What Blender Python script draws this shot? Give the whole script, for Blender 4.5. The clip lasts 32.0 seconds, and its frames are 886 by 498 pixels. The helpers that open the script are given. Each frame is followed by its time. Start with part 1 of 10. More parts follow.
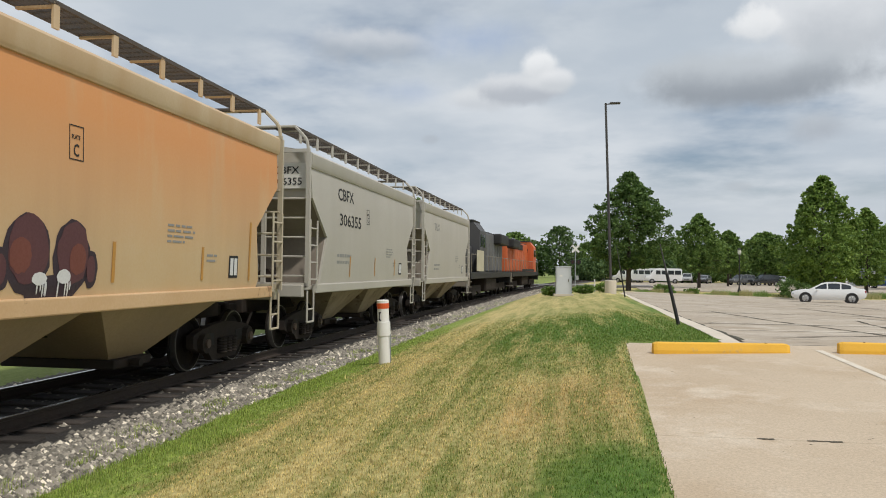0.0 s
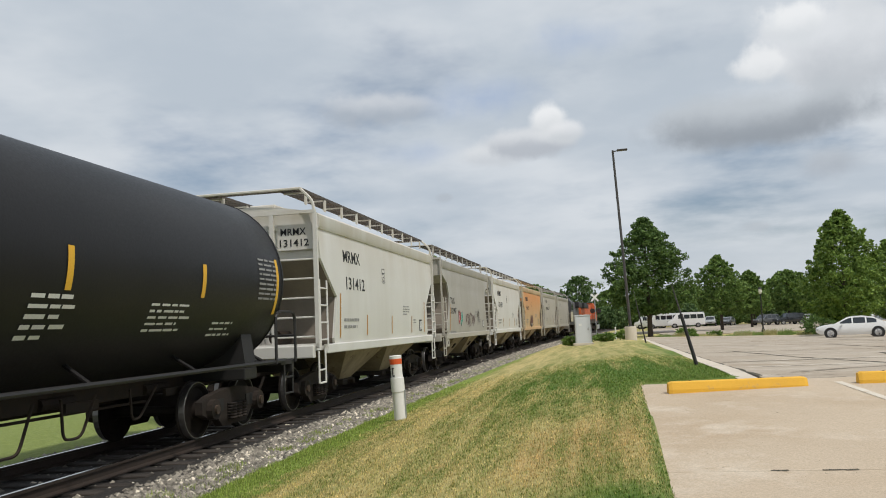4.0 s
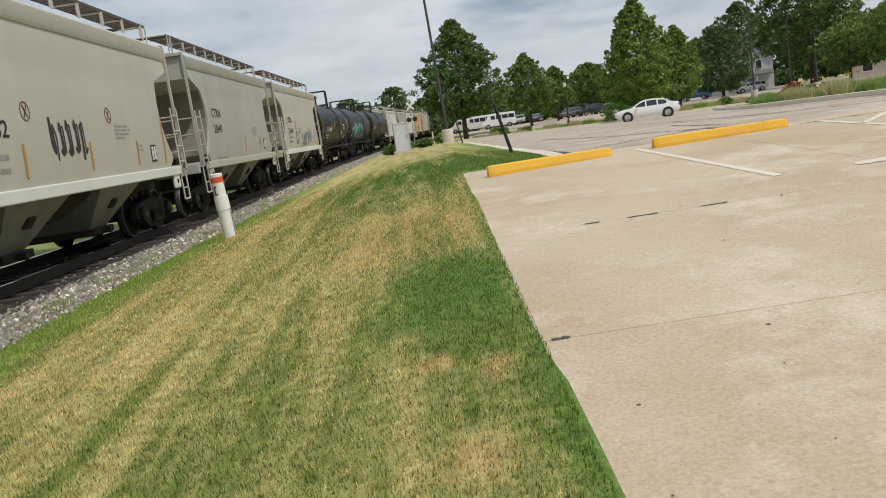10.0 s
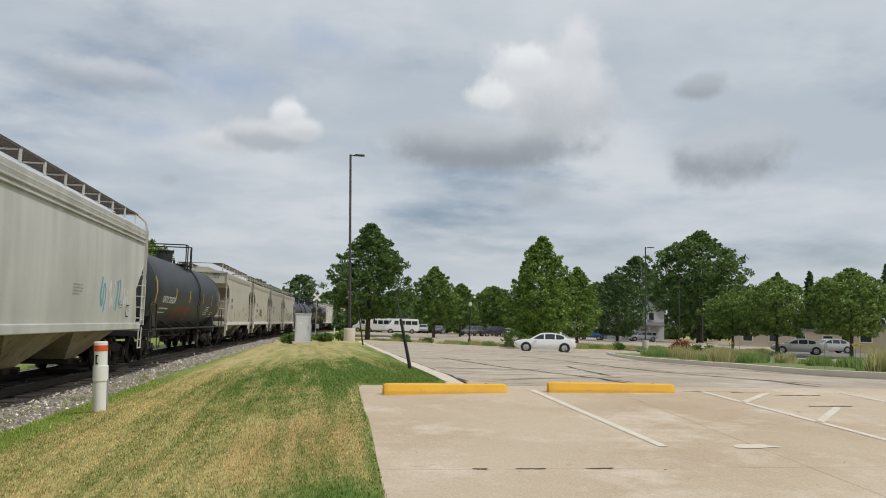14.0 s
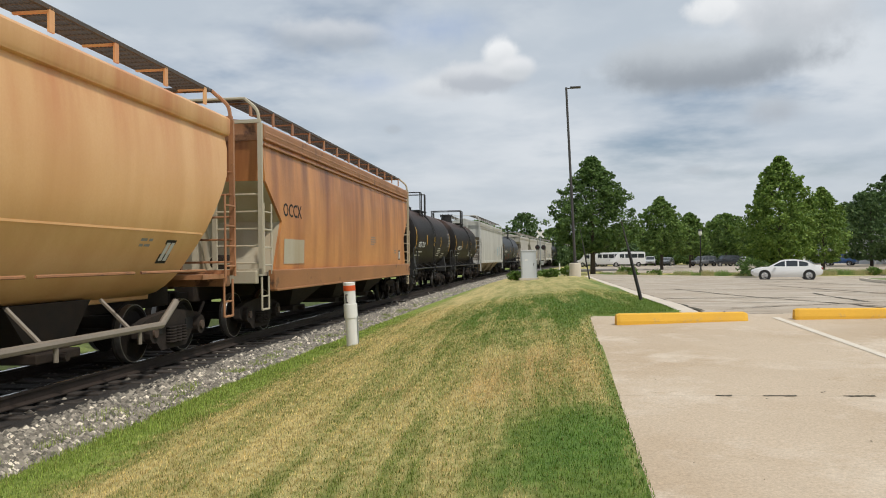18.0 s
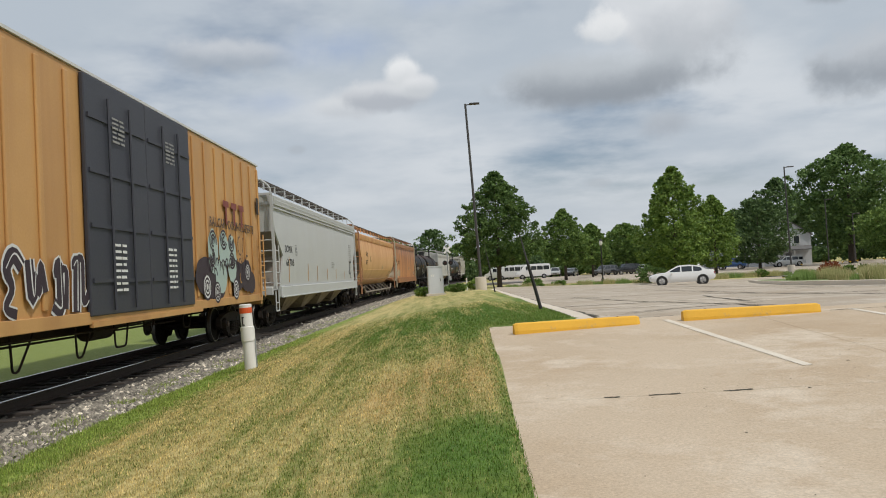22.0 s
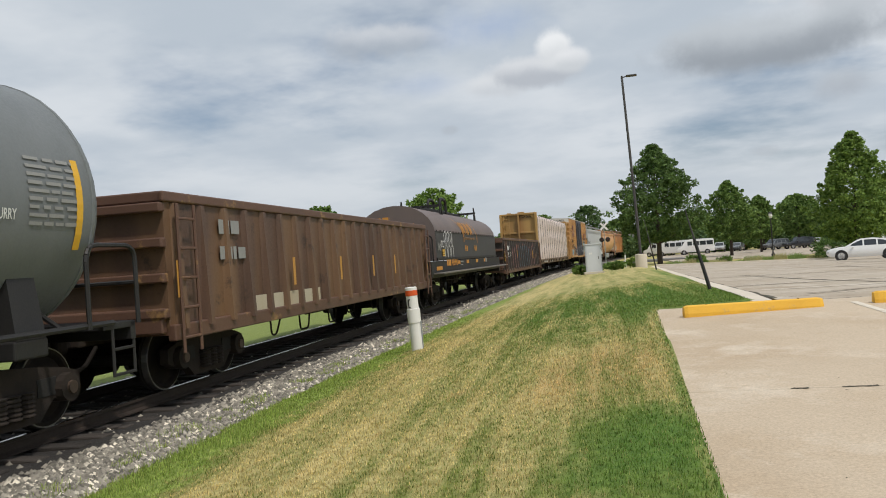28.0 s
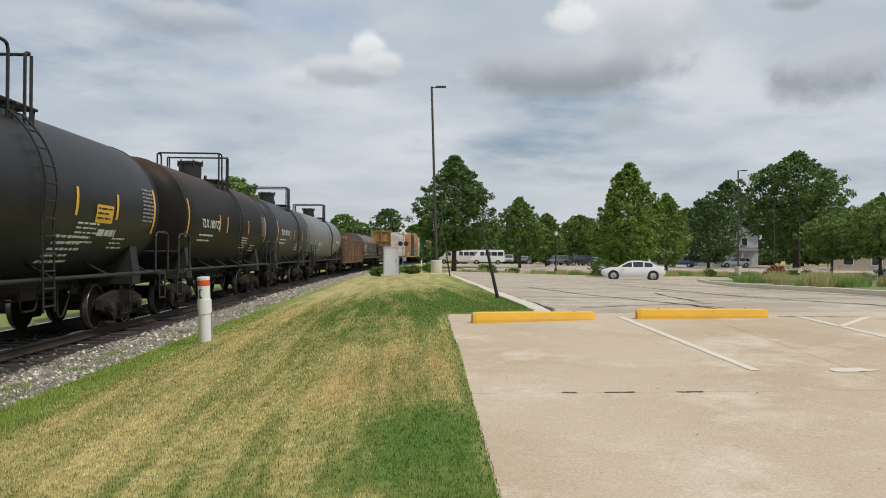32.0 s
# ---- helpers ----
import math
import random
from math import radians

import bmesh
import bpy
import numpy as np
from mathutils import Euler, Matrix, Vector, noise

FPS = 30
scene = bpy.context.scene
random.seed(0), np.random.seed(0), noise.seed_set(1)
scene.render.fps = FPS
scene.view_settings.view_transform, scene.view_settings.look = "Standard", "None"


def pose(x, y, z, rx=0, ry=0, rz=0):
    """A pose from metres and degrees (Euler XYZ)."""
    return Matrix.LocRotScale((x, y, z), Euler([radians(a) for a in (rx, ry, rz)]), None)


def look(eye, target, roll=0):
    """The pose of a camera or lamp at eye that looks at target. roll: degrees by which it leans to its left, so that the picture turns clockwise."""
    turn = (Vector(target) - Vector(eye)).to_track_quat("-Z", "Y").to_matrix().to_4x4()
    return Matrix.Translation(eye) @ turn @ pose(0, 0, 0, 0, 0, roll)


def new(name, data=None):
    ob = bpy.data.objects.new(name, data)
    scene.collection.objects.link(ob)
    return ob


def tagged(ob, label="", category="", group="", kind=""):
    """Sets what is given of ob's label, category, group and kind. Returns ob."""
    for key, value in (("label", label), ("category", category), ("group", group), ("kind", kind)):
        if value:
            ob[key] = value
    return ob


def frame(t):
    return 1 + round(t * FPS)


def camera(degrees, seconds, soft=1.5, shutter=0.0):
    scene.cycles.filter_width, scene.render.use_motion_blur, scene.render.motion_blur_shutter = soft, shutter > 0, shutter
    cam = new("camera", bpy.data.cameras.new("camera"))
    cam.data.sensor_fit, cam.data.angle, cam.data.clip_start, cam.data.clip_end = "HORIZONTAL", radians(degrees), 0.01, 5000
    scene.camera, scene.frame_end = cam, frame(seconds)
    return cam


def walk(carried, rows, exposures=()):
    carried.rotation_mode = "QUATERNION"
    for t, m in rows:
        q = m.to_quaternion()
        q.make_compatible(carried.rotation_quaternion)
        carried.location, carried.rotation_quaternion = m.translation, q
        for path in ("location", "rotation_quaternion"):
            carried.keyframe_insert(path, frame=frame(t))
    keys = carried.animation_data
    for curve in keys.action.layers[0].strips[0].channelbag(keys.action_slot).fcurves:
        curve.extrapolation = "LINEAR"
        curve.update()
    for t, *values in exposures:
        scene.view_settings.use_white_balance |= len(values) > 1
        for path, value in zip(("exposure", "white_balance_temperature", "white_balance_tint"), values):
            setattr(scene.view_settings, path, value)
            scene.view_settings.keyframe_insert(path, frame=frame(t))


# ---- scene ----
cam = camera(58.3, 32.0, soft=1.0)
PATH = [
    (0, (0.064, 0.201, 1.732), (-0.333, 2.161, 1.783), 0.7),
    (0.5, (0.096, 0.23, 1.728), (-0.284, 2.192, 1.79), 0.2),
    (1, (0.104, 0.198, 1.732), (-0.259, 2.164, 1.78), -1.0),
    (1.5, (0.152, 0.202, 1.636), (-0.212, 2.168, 1.652), -3.6),
    (2, (0.203, 0.22, 1.211), (-0.161, 2.178, 1.034), -8.1),
    (2.5, (0.275, 0.257, 1.146), (0.001, 2.2, 0.759), -12.1),
    (3, (0.304, 0.17, 1.237), (-0.049, 2.132, 1.07), -9.8),
    (3.5, (0.282, 0.256, 1.452), (-0.13, 2.213, 1.487), -6.9),
    (4, (0.259, 0.197, 1.63), (-0.179, 2.139, 1.826), -2.5),
    (4.5, (0.224, 0.127, 1.705), (-0.163, 2.077, 1.928), -0.3),
    (6.5, (0.153, 0.131, 1.661), (-0.085, 2.111, 1.817), 0.6),
    (7, (0.145, 0.147, 1.662), (-0.066, 2.13, 1.806), 1.0),
    (7.5, (0.141, 0.118, 1.655), (-0.036, 2.107, 1.777), 0.6),
    (8, (0.157, 0.137, 1.656), (0.017, 2.13, 1.739), -0.2),
    (8.5, (0.165, 0.167, 1.601), (0.086, 2.165, 1.577), -3.7),
    (9, (0.234, 0.188, 1.368), (0.219, 2.174, 1.13), -9.0),
    (9.5, (0.207, 0.143, 1.328), (0.179, 2.112, 0.979), -10.6),
    (10, (0.187, 0.171, 1.382), (0.146, 2.148, 1.081), -8.4),
    (10.5, (0.18, 0.19, 1.539), (0.099, 2.185, 1.43), -4.0),
    (11, (0.145, 0.248, 1.584), (0.055, 2.246, 1.581), -1.6),
    (11.5, (0.108, 0.248, 1.618), (0.05, 2.247, 1.666), -1.0),
    (12, (0.093, 0.257, 1.607), (0.096, 2.255, 1.692), -0.1),
    (12.5, (0.132, 0.23, 1.617), (0.208, 2.225, 1.734), 0.6),
    (13, (0.127, 0.15, 1.63), (0.29, 2.138, 1.776), 1.4),
    (13.5, (0.164, 0.191, 1.612), (0.407, 2.169, 1.787), 1.7),
    (15.5, (0.143, 0.123, 1.615), (0.106, 2.113, 1.812), -1.1),
    (16, (0.099, 0.091, 1.577), (-0.237, 2.06, 1.682), -2.8),
    (16.5, (0.115, 0.225, 1.437), (-0.474, 2.136, 1.445), -2.8),
    (17, (0.157, 0.198, 1.458), (-0.436, 2.108, 1.43), -2.4),
    (17.5, (0.148, 0.171, 1.518), (-0.33, 2.113, 1.507), -1.2),
    (18, (0.096, 0.108, 1.558), (-0.216, 2.083, 1.583), -0.8),
    (18.5, (0.132, 0.105, 1.579), (-0.036, 2.098, 1.617), -1.2),
    (19, (0.137, 0.127, 1.599), (0.064, 2.125, 1.644), -1.4),
    (19.5, (0.133, 0.106, 1.608), (0.067, 2.105, 1.624), -1.4),
    (20, (0.13, 0.114, 1.574), (0.055, 2.112, 1.555), -2.0),
    (20.5, (0.223, 0.216, 1.404), (0.131, 2.213, 1.341), -3.5),
    (21, (0.256, 0.16, 1.421), (0.167, 2.157, 1.36), -5.1),
    (21.5, (0.28, 0.141, 1.476), (0.199, 2.139, 1.471), -4.6),
    (22, (0.282, 0.196, 1.509), (0.199, 2.194, 1.571), -3.1),
    (22.5, (0.18, 0.193, 1.609), (0.08, 2.188, 1.707), -2.0),
    (23, (0.146, 0.175, 1.606), (-0.027, 2.163, 1.74), -1.4),
    (23.5, (0.121, 0.167, 1.603), (-0.074, 2.155, 1.706), -1.6),
    (24, (0.14, 0.152, 1.611), (-0.047, 2.141, 1.686), -1.9),
    (24.5, (0.104, 0.08, 1.606), (-0.085, 2.07, 1.657), -1.9),
    (25, (0.112, 0.117, 1.613), (-0.104, 2.105, 1.655), -2.1),
    (25.5, (0.096, 0.082, 1.601), (-0.221, 2.056, 1.652), -2.6),
    (26, (0.143, 0.203, 1.563), (-0.389, 2.131, 1.614), -4.3),
    (26.25, (0.142, 0.182, 1.52), (-0.527, 2.06, 1.594), -5.3),
    (26.4, (0.142, 0.169, 1.493), (-0.607, 2.018, 1.584), -5.8),
    (26.5, (0.142, 0.161, 1.476), (-0.659, 1.991, 1.572), -6.2),
    (28.5, (0.165, 0.195, 1.623), (-0.116, 2.174, 1.648), -3.3),
    (29, (0.172, 0.112, 1.612), (0.048, 2.108, 1.649), -3.1),
    (29.5, (0.166, 0.106, 1.598), (0.108, 2.105, 1.632), -2.0),
    (30, (0.141, 0.092, 1.596), (0.118, 2.091, 1.627), -0.3),
    (30.5, (0.126, 0.064, 1.597), (0.123, 2.063, 1.627), 0.9),
    (31, (0.125, 0.098, 1.581), (0.142, 2.097, 1.614), 1.4),
    (31.5, (0.151, 0.101, 1.596), (0.174, 2.101, 1.612), 1.2),
    (32, (0.142, 0.094, 1.593), (0.172, 2.094, 1.605), 0.4),
]
walk(cam, [(t, look(eye, target, roll)) for t, eye, target, roll in PATH],
     exposures=((0, 0.0), (4, 0.0), (10, 0.0), (13, -0.10), (15.5, 0.0), (17, 0.14), (18, 0.04), (20, 0.0), (23, -0.10), (25, -0.06), (26, 0.06), (26.5, 0.10), (29, -0.04), (32, -0.04)))

# ---- light ----
SUN_EL, SUN_AZ = 57.0, 129.0      # height; compass angle from +y towards +x, degrees
world = bpy.data.worlds.new("sky")
scene.world = world
world.use_nodes = True
W = world.node_tree
W.nodes.clear()


def wn(kind, **kw):
    n = W.nodes.new(kind)
    for k, v in kw.items():
        n.inputs[k].default_value = v
    return n


def wmath(op, a, b=None, c=None, clamp=False):
    n = W.nodes.new("ShaderNodeMath")
    n.operation, n.use_clamp = op, clamp
    for i, v in enumerate((a, b, c)):
        if v is None:
            continue
        if isinstance(v, (int, float)):
            n.inputs[i].default_value = v
        else:
            W.links.new(v, n.inputs[i])
    return n.outputs[0]


def wmix(fac, a, b):
    n = W.nodes.new("ShaderNodeMix")
    n.data_type = "RGBA"
    for i, v in ((0, fac), (6, a), (7, b)):
        if isinstance(v, (int, float)):
            n.inputs[i].default_value = v
        elif isinstance(v, tuple):
            n.inputs[i].default_value = (*v, 1)
        else:
            W.links.new(v, n.inputs[i])
    return n.outputs[2]


sky = W.nodes.new("ShaderNodeTexSky")
sky.sky_type, sky.sun_disc = "NISHITA", False
sky.sun_elevation, sky.sun_rotation = radians(SUN_EL), radians(SUN_AZ)
sky.air_density, sky.dust_density = 1.0, 1.5
tc = W.nodes.new("ShaderNodeTexCoord")
sep = W.nodes.new("ShaderNodeSeparateXYZ")
W.links.new(tc.outputs["Generated"], sep.inputs[0])
# the cloud deck: directions laid onto a flat layer overhead
zz = wmath("ADD", wmath("MAXIMUM", sep.outputs[2], 0.0), 0.16)
comb = W.nodes.new("ShaderNodeCombineXYZ")
W.links.new(wmath("DIVIDE", sep.outputs[0], zz), comb.inputs[0])
W.links.new(wmath("DIVIDE", sep.outputs[1], zz), comb.inputs[1])


def wnoise(vec, scale, detail, rough, off):
    m = W.nodes.new("ShaderNodeMapping")
    m.inputs["Location"].default_value = off
    W.links.new(vec, m.inputs["Vector"])
    n = wn("ShaderNodeTexNoise", Scale=scale, Detail=detail, Roughness=rough)
    W.links.new(m.outputs[0], n.inputs["Vector"])
    return n.outputs["Fac"]


def wramp(v, lo, hi):
    n = W.nodes.new("ShaderNodeMapRange")
    n.interpolation_type = "SMOOTHSTEP"
    n.inputs[1].default_value, n.inputs[2].default_value = lo, hi
    W.links.new(v, n.inputs[0])
    return n.outputs[0]


veil = wramp(wnoise(comb.outputs[0], 0.9, 6, 0.56, (5.6, 0.4, 0.0)), 0.24, 0.50)
shade = wramp(wnoise(comb.outputs[0], 1.3, 5, 0.55, (7.4, 2.2, 3.0)), 0.34, 0.70)
blue = wmix(0.25, sky.outputs[0], (2.8, 4.0, 5.8))
grey = wmix(shade, (5.9, 6.65, 7.5), (8.0, 8.5, 9.05))
col = wmix(veil, blue, grey)
rag = wnoise(tc.outputs["Generated"], 11.0, 7, 0.58, (0, 0, 0))


def cumulus(az, el, w, h, tint, base, amount=1.0, soft=0.40, torn=2.0):
    """One heap of cloud at a bearing (from +y to the right) and height, in degrees: a lit top over a greyer foot."""
    global col
    d = Vector((math.sin(radians(az)) * math.cos(radians(el)), math.cos(radians(az)) * math.cos(radians(el)), math.sin(radians(el))))
    r = Vector((d.y, -d.x, 0)).normalized()
    u = r.cross(d)
    out = []
    for axis, size in ((r, w), (u, h)):
        n = W.nodes.new("ShaderNodeVectorMath")
        n.operation = "DOT_PRODUCT"
        W.links.new(tc.outputs["Generated"], n.inputs[0])
        n.inputs[1].default_value = axis
        out.append(wmath("DIVIDE", n.outputs["Value"], math.sin(radians(size))))
    n = W.nodes.new("ShaderNodeVectorMath")
    n.operation = "DOT_PRODUCT"
    W.links.new(tc.outputs["Generated"], n.inputs[0])
    n.inputs[1].default_value = d
    front = wmath("GREATER_THAN", n.outputs["Value"], 0.3)
    rad = wmath("SQRT", wmath("ADD", wmath("MULTIPLY", out[0], out[0]), wmath("MULTIPLY", out[1], out[1])))
    rad = wmath("ADD", rad, wmath("MULTIPLY", wmath("SUBTRACT", rag, 0.5), torn))
    m = W.nodes.new("ShaderNodeMapRange")
    m.interpolation_type = "SMOOTHSTEP"
    m.inputs[1].default_value, m.inputs[2].default_value, m.inputs[3].default_value, m.inputs[4].default_value = soft, 1.05, amount, 0.0
    W.links.new(rad, m.inputs[0])
    lit = wramp(wmath("ADD", out[1], wmath("MULTIPLY", wmath("SUBTRACT", rag, 0.5), 0.8 * torn)), -0.5, 0.45)
    col = wmix(wmath("MULTIPLY", m.outputs[0], front), col, wmix(lit, base, tint))


WHITE, FOOT, MIDG = (10.2, 10.4, 10.6), (3.6, 4.0, 4.5), (5.2, 5.7, 6.3)
BLUE = (4.1, 5.3, 7.6)
cumulus(-9.5, 16.2, 6.5, 2.0, BLUE, BLUE, 0.75, -0.35)
cumulus(-2.0, 19.8, 5.0, 2.0, BLUE, BLUE, 0.65, -0.35)
cumulus(-14.0, 12.6, 4.5, 1.1, BLUE, BLUE, 0.4, -0.35)
cumulus(-9.0, 12.2, 3.4, 1.1, (8.6, 8.9, 9.2), (7.0, 7.4, 7.9), 0.8)
cumulus(-6.0, 12.9, 3.6, 1.3, (8.2, 8.5, 8.9), (5.6, 6.0, 6.6), 0.95, 0.5)
cumulus(-4.7, 14.4, 1.5, 1.5, WHITE, (8.4, 8.7, 9.0), 0.95, 0.5)
cumulus(-3.4, 13.4, 1.5, 1.0, (9.4, 9.6, 9.9), (7.2, 7.6, 8.0), 0.85, 0.4)
cumulus(14.2, 16.4, 5.2, 4.8, (8.8, 9.1, 9.5), (6.2, 6.6, 7.1), 0.95, 0.60, 1.5)
cumulus(16.4, 20.0, 2.6, 2.4, (9.4, 9.6, 9.9), (7.8, 8.2, 8.6), 0.8, 0.35)
cumulus(10.2, 16.2, 2.3, 1.7, (9.9, 10.1, 10.3), (7.6, 8.0, 8.4), 0.95, 0.6)
cumulus(12.6, 18.8, 2.3, 1.9, (10.2, 10.4, 10.6), (8.2, 8.6, 9.0), 0.95, 0.6)
cumulus(10.4, 13.0, 8.4, 2.5, (6.2, 6.7, 7.2), (3.7, 4.1, 4.6), 0.95, 0.50, 1.2)
cumulus(13.4, 12.7, 4.6, 1.7, (4.0, 4.4, 4.9), (3.6, 4.0, 4.5), 0.75, 0.1, 1.2)
cumulus(14.0, 9.6, 2.8, 1.6, (5.6, 6.1, 6.7), (4.8, 5.2, 5.8), 0.8, 0.1, 1.6)
cumulus(25.0, 16.6, 2.6, 1.1, (5.4, 5.9, 6.4), (4.2, 4.6, 5.1), 0.8)
cumulus(27.0, 12.2, 4.8, 2.8, (6.6, 7.0, 7.5), (3.8, 4.2, 4.7), 0.85, 0.4)
cumulus(-12.4, 9.3, 0.9, 0.45, MIDG, MIDG, 0.55)
cumulus(8.9, 5.8, 1.2, 0.5, MIDG, MIDG, 0.55)
cumulus(-16.8, 15.8, 4.5, 1.5, (7.8, 8.1, 8.5), MIDG, 0.7)
haze = wramp(sep.outputs[2], 0.0, 0.16)
col = wmix(haze, wmix(0.75, col, (7.0, 7.5, 7.9)), col)
bg = W.nodes.new("ShaderNodeBackground")
W.links.new(col, bg.inputs[0])
bg.inputs[1].default_value = 0.083
wo = W.nodes.new("ShaderNodeOutputWorld")
W.links.new(bg.outputs[0], wo.inputs[0])

sun = new("sun", bpy.data.lights.new("sun", "SUN"))
sun.data.energy, sun.data.angle, sun.data.color = 2.6, radians(3.0), (1.0, 0.95, 0.88)
sa, se = radians(SUN_AZ), radians(SUN_EL)
sun.matrix_world = look((30 * math.sin(sa) * math.cos(se), 30 * math.cos(sa) * math.cos(se), 30 * math.sin(se)), (0, 0, 0))

# ---- materials ----
MATS = {}


def material(name, base, dark=None, rough=0.7, metal=0.0, scale=3.0, fine=40.0, amount=0.5, bump=0.15, streak=None, spots=None, stretch=(1, 1, 1), random_value=0.0, spec=0.5, coat=0.0, runs=None, blotch=None, run_edge=(0.28, 0.60)):
    """Paint, metal, concrete and the like: broad stains, fine grain, optional streaks running down and spots of rust or wear."""
    if name in MATS:
        return MATS[name]
    m = bpy.data.materials.new(name)
    m.use_nodes = True
    T = m.node_tree
    b = T.nodes["Principled BSDF"]
    L = T.links.new
    co = T.nodes.new("ShaderNodeTexCoord")
    mp = T.nodes.new("ShaderNodeMapping")
    mp.inputs["Scale"].default_value = stretch
    L(co.outputs["Object"], mp.inputs[0])

    def nz(sc, det=4, rg=0.6, vec=None):
        n = T.nodes.new("ShaderNodeTexNoise")
        n.inputs["Scale"].default_value, n.inputs["Detail"].default_value, n.inputs["Roughness"].default_value = sc, det, rg
        L(vec or mp.outputs[0], n.inputs["Vector"])
        return n.outputs["Fac"]

    def ramp(v, lo, hi):
        n = T.nodes.new("ShaderNodeMapRange")
        n.inputs[1].default_value, n.inputs[2].default_value = lo, hi
        L(v, n.inputs[0])
        return n.outputs[0]

    def mix(f, a, c, mode="MIX"):
        n = T.nodes.new("ShaderNodeMix")
        n.data_type, n.blend_type = "RGBA", mode
        for i, v in ((0, f), (6, a), (7, c)):
            if isinstance(v, (int, float)):
                n.inputs[i].default_value = v
            elif isinstance(v, tuple):
                n.inputs[i].default_value = (*v, 1)
            else:
                L(v, n.inputs[i])
        return n.outputs[2]

    dark = dark or tuple(c * 0.7 for c in base)
    broad = ramp(nz(scale), 0.35, 0.68)
    c = mix(broad, base, tuple(a + (d - a) * amount for a, d in zip(base, dark)))
    grain = nz(fine, 3)
    c = mix(ramp(grain, 0.3, 0.75), c, mix(0.35, c, dark))
    if blotch:
        # cloudy stains over several sizes, and a speckle of stone
        pale, brown, tiny = blotch
        c = mix(ramp(nz(0.30, 8, 0.62), 0.46, 0.64), c, brown)
        c = mix(ramp(nz(0.75, 9, 0.72), 0.50, 0.64), c, pale)
        c = mix(ramp(nz(1.9, 9, 0.75), 0.60, 0.72), c, brown)
        n = T.nodes.new("ShaderNodeMix")
        n.data_type, n.blend_type = "RGBA", "MULTIPLY"
        n.inputs[0].default_value = 1.0
        L(c, n.inputs[6])
        g = T.nodes.new("ShaderNodeMapRange")
        g.inputs[1].default_value, g.inputs[2].default_value, g.inputs[3].default_value, g.inputs[4].default_value = 0.28, 0.72, 1.0 - tiny, 1.0 + tiny
        L(nz(46.0, 6, 0.75), g.inputs[0])
        cb = T.nodes.new("ShaderNodeCombineColor")
        for k in range(3):
            L(g.outputs[0], cb.inputs[k])
        L(cb.outputs[0], n.inputs[7])
        c = n.outputs[2]
    if streak:
        sm = T.nodes.new("ShaderNodeMapping")
        sm.inputs["Scale"].default_value = (1.7, 1.7, 0.16)
        L(co.outputs["Object"], sm.inputs[0])
        sv = ramp(nz(1.0, 3, 0.45, sm.outputs[0]), 0.42, 0.78)
        c = mix(sv, c, streak)
    if runs:
        z_low, z_high, run_c = runs
        sm = T.nodes.new("ShaderNodeMapping")
        sm.inputs["Scale"].default_value = (1.5, 1.5, 0.26)
        sm.inputs["Rotation"].default_value = (0.12, 0, 0)
        L(co.outputs["Object"], sm.inputs[0])
        sx = T.nodes.new("ShaderNodeSeparateXYZ")
        L(co.outputs["Object"], sx.inputs[0])
        ad = T.nodes.new("ShaderNodeMath")
        ad.operation = "MULTIPLY"
        L(ramp(nz(1.0, 4, 0.55, sm.outputs[0]), *run_edge), ad.inputs[0])
        L(ramp(sx.outputs[2], z_low, z_high), ad.inputs[1])
        c = mix(ad.outputs[0], c, run_c)
    if spots:
        c = mix(ramp(nz(scale * 2.3, 7, 0.7), 0.58, 0.66), c, spots)
    if random_value:
        oi = T.nodes.new("ShaderNodeObjectInfo")
        hv = T.nodes.new("ShaderNodeHueSaturation")
        L(ramp2(T, oi.outputs["Random"], 1 - random_value, 1 + random_value), hv.inputs["Value"])
        L(c, hv.inputs["Color"])
        c = hv.outputs[0]
    L(c, b.inputs["Base Color"])
    b.inputs["Metallic"].default_value = metal
    b.inputs["Specular IOR Level"].default_value = spec
    b.inputs["Coat Weight"].default_value = coat
    rr = ramp(grain, 0.2, 0.8)
    mr = T.nodes.new("ShaderNodeMapRange")
    mr.inputs[3].default_value, mr.inputs[4].default_value = max(rough - 0.1, 0.03), min(rough + 0.1, 1)
    L(rr, mr.inputs[0])
    L(mr.outputs[0], b.inputs["Roughness"])
    if bump:
        bp = T.nodes.new("ShaderNodeBump")
        bp.inputs["Strength"].default_value, bp.inputs["Distance"].default_value = bump, 0.02
        L(grain, bp.inputs["Height"])
        L(bp.outputs[0], b.inputs["Normal"])
    MATS[name] = m
    return m


def ramp2(T, v, lo, hi):
    n = T.nodes.new("ShaderNodeMapRange")
    n.inputs[3].default_value, n.inputs[4].default_value = lo, hi
    T.links.new(v, n.inputs[0])
    return n.outputs[0]


def plain(name, base, rough=0.5, metal=0.0):
    return material(name, base, rough=rough, metal=metal, amount=0.15, bump=0.0, scale=2.0)


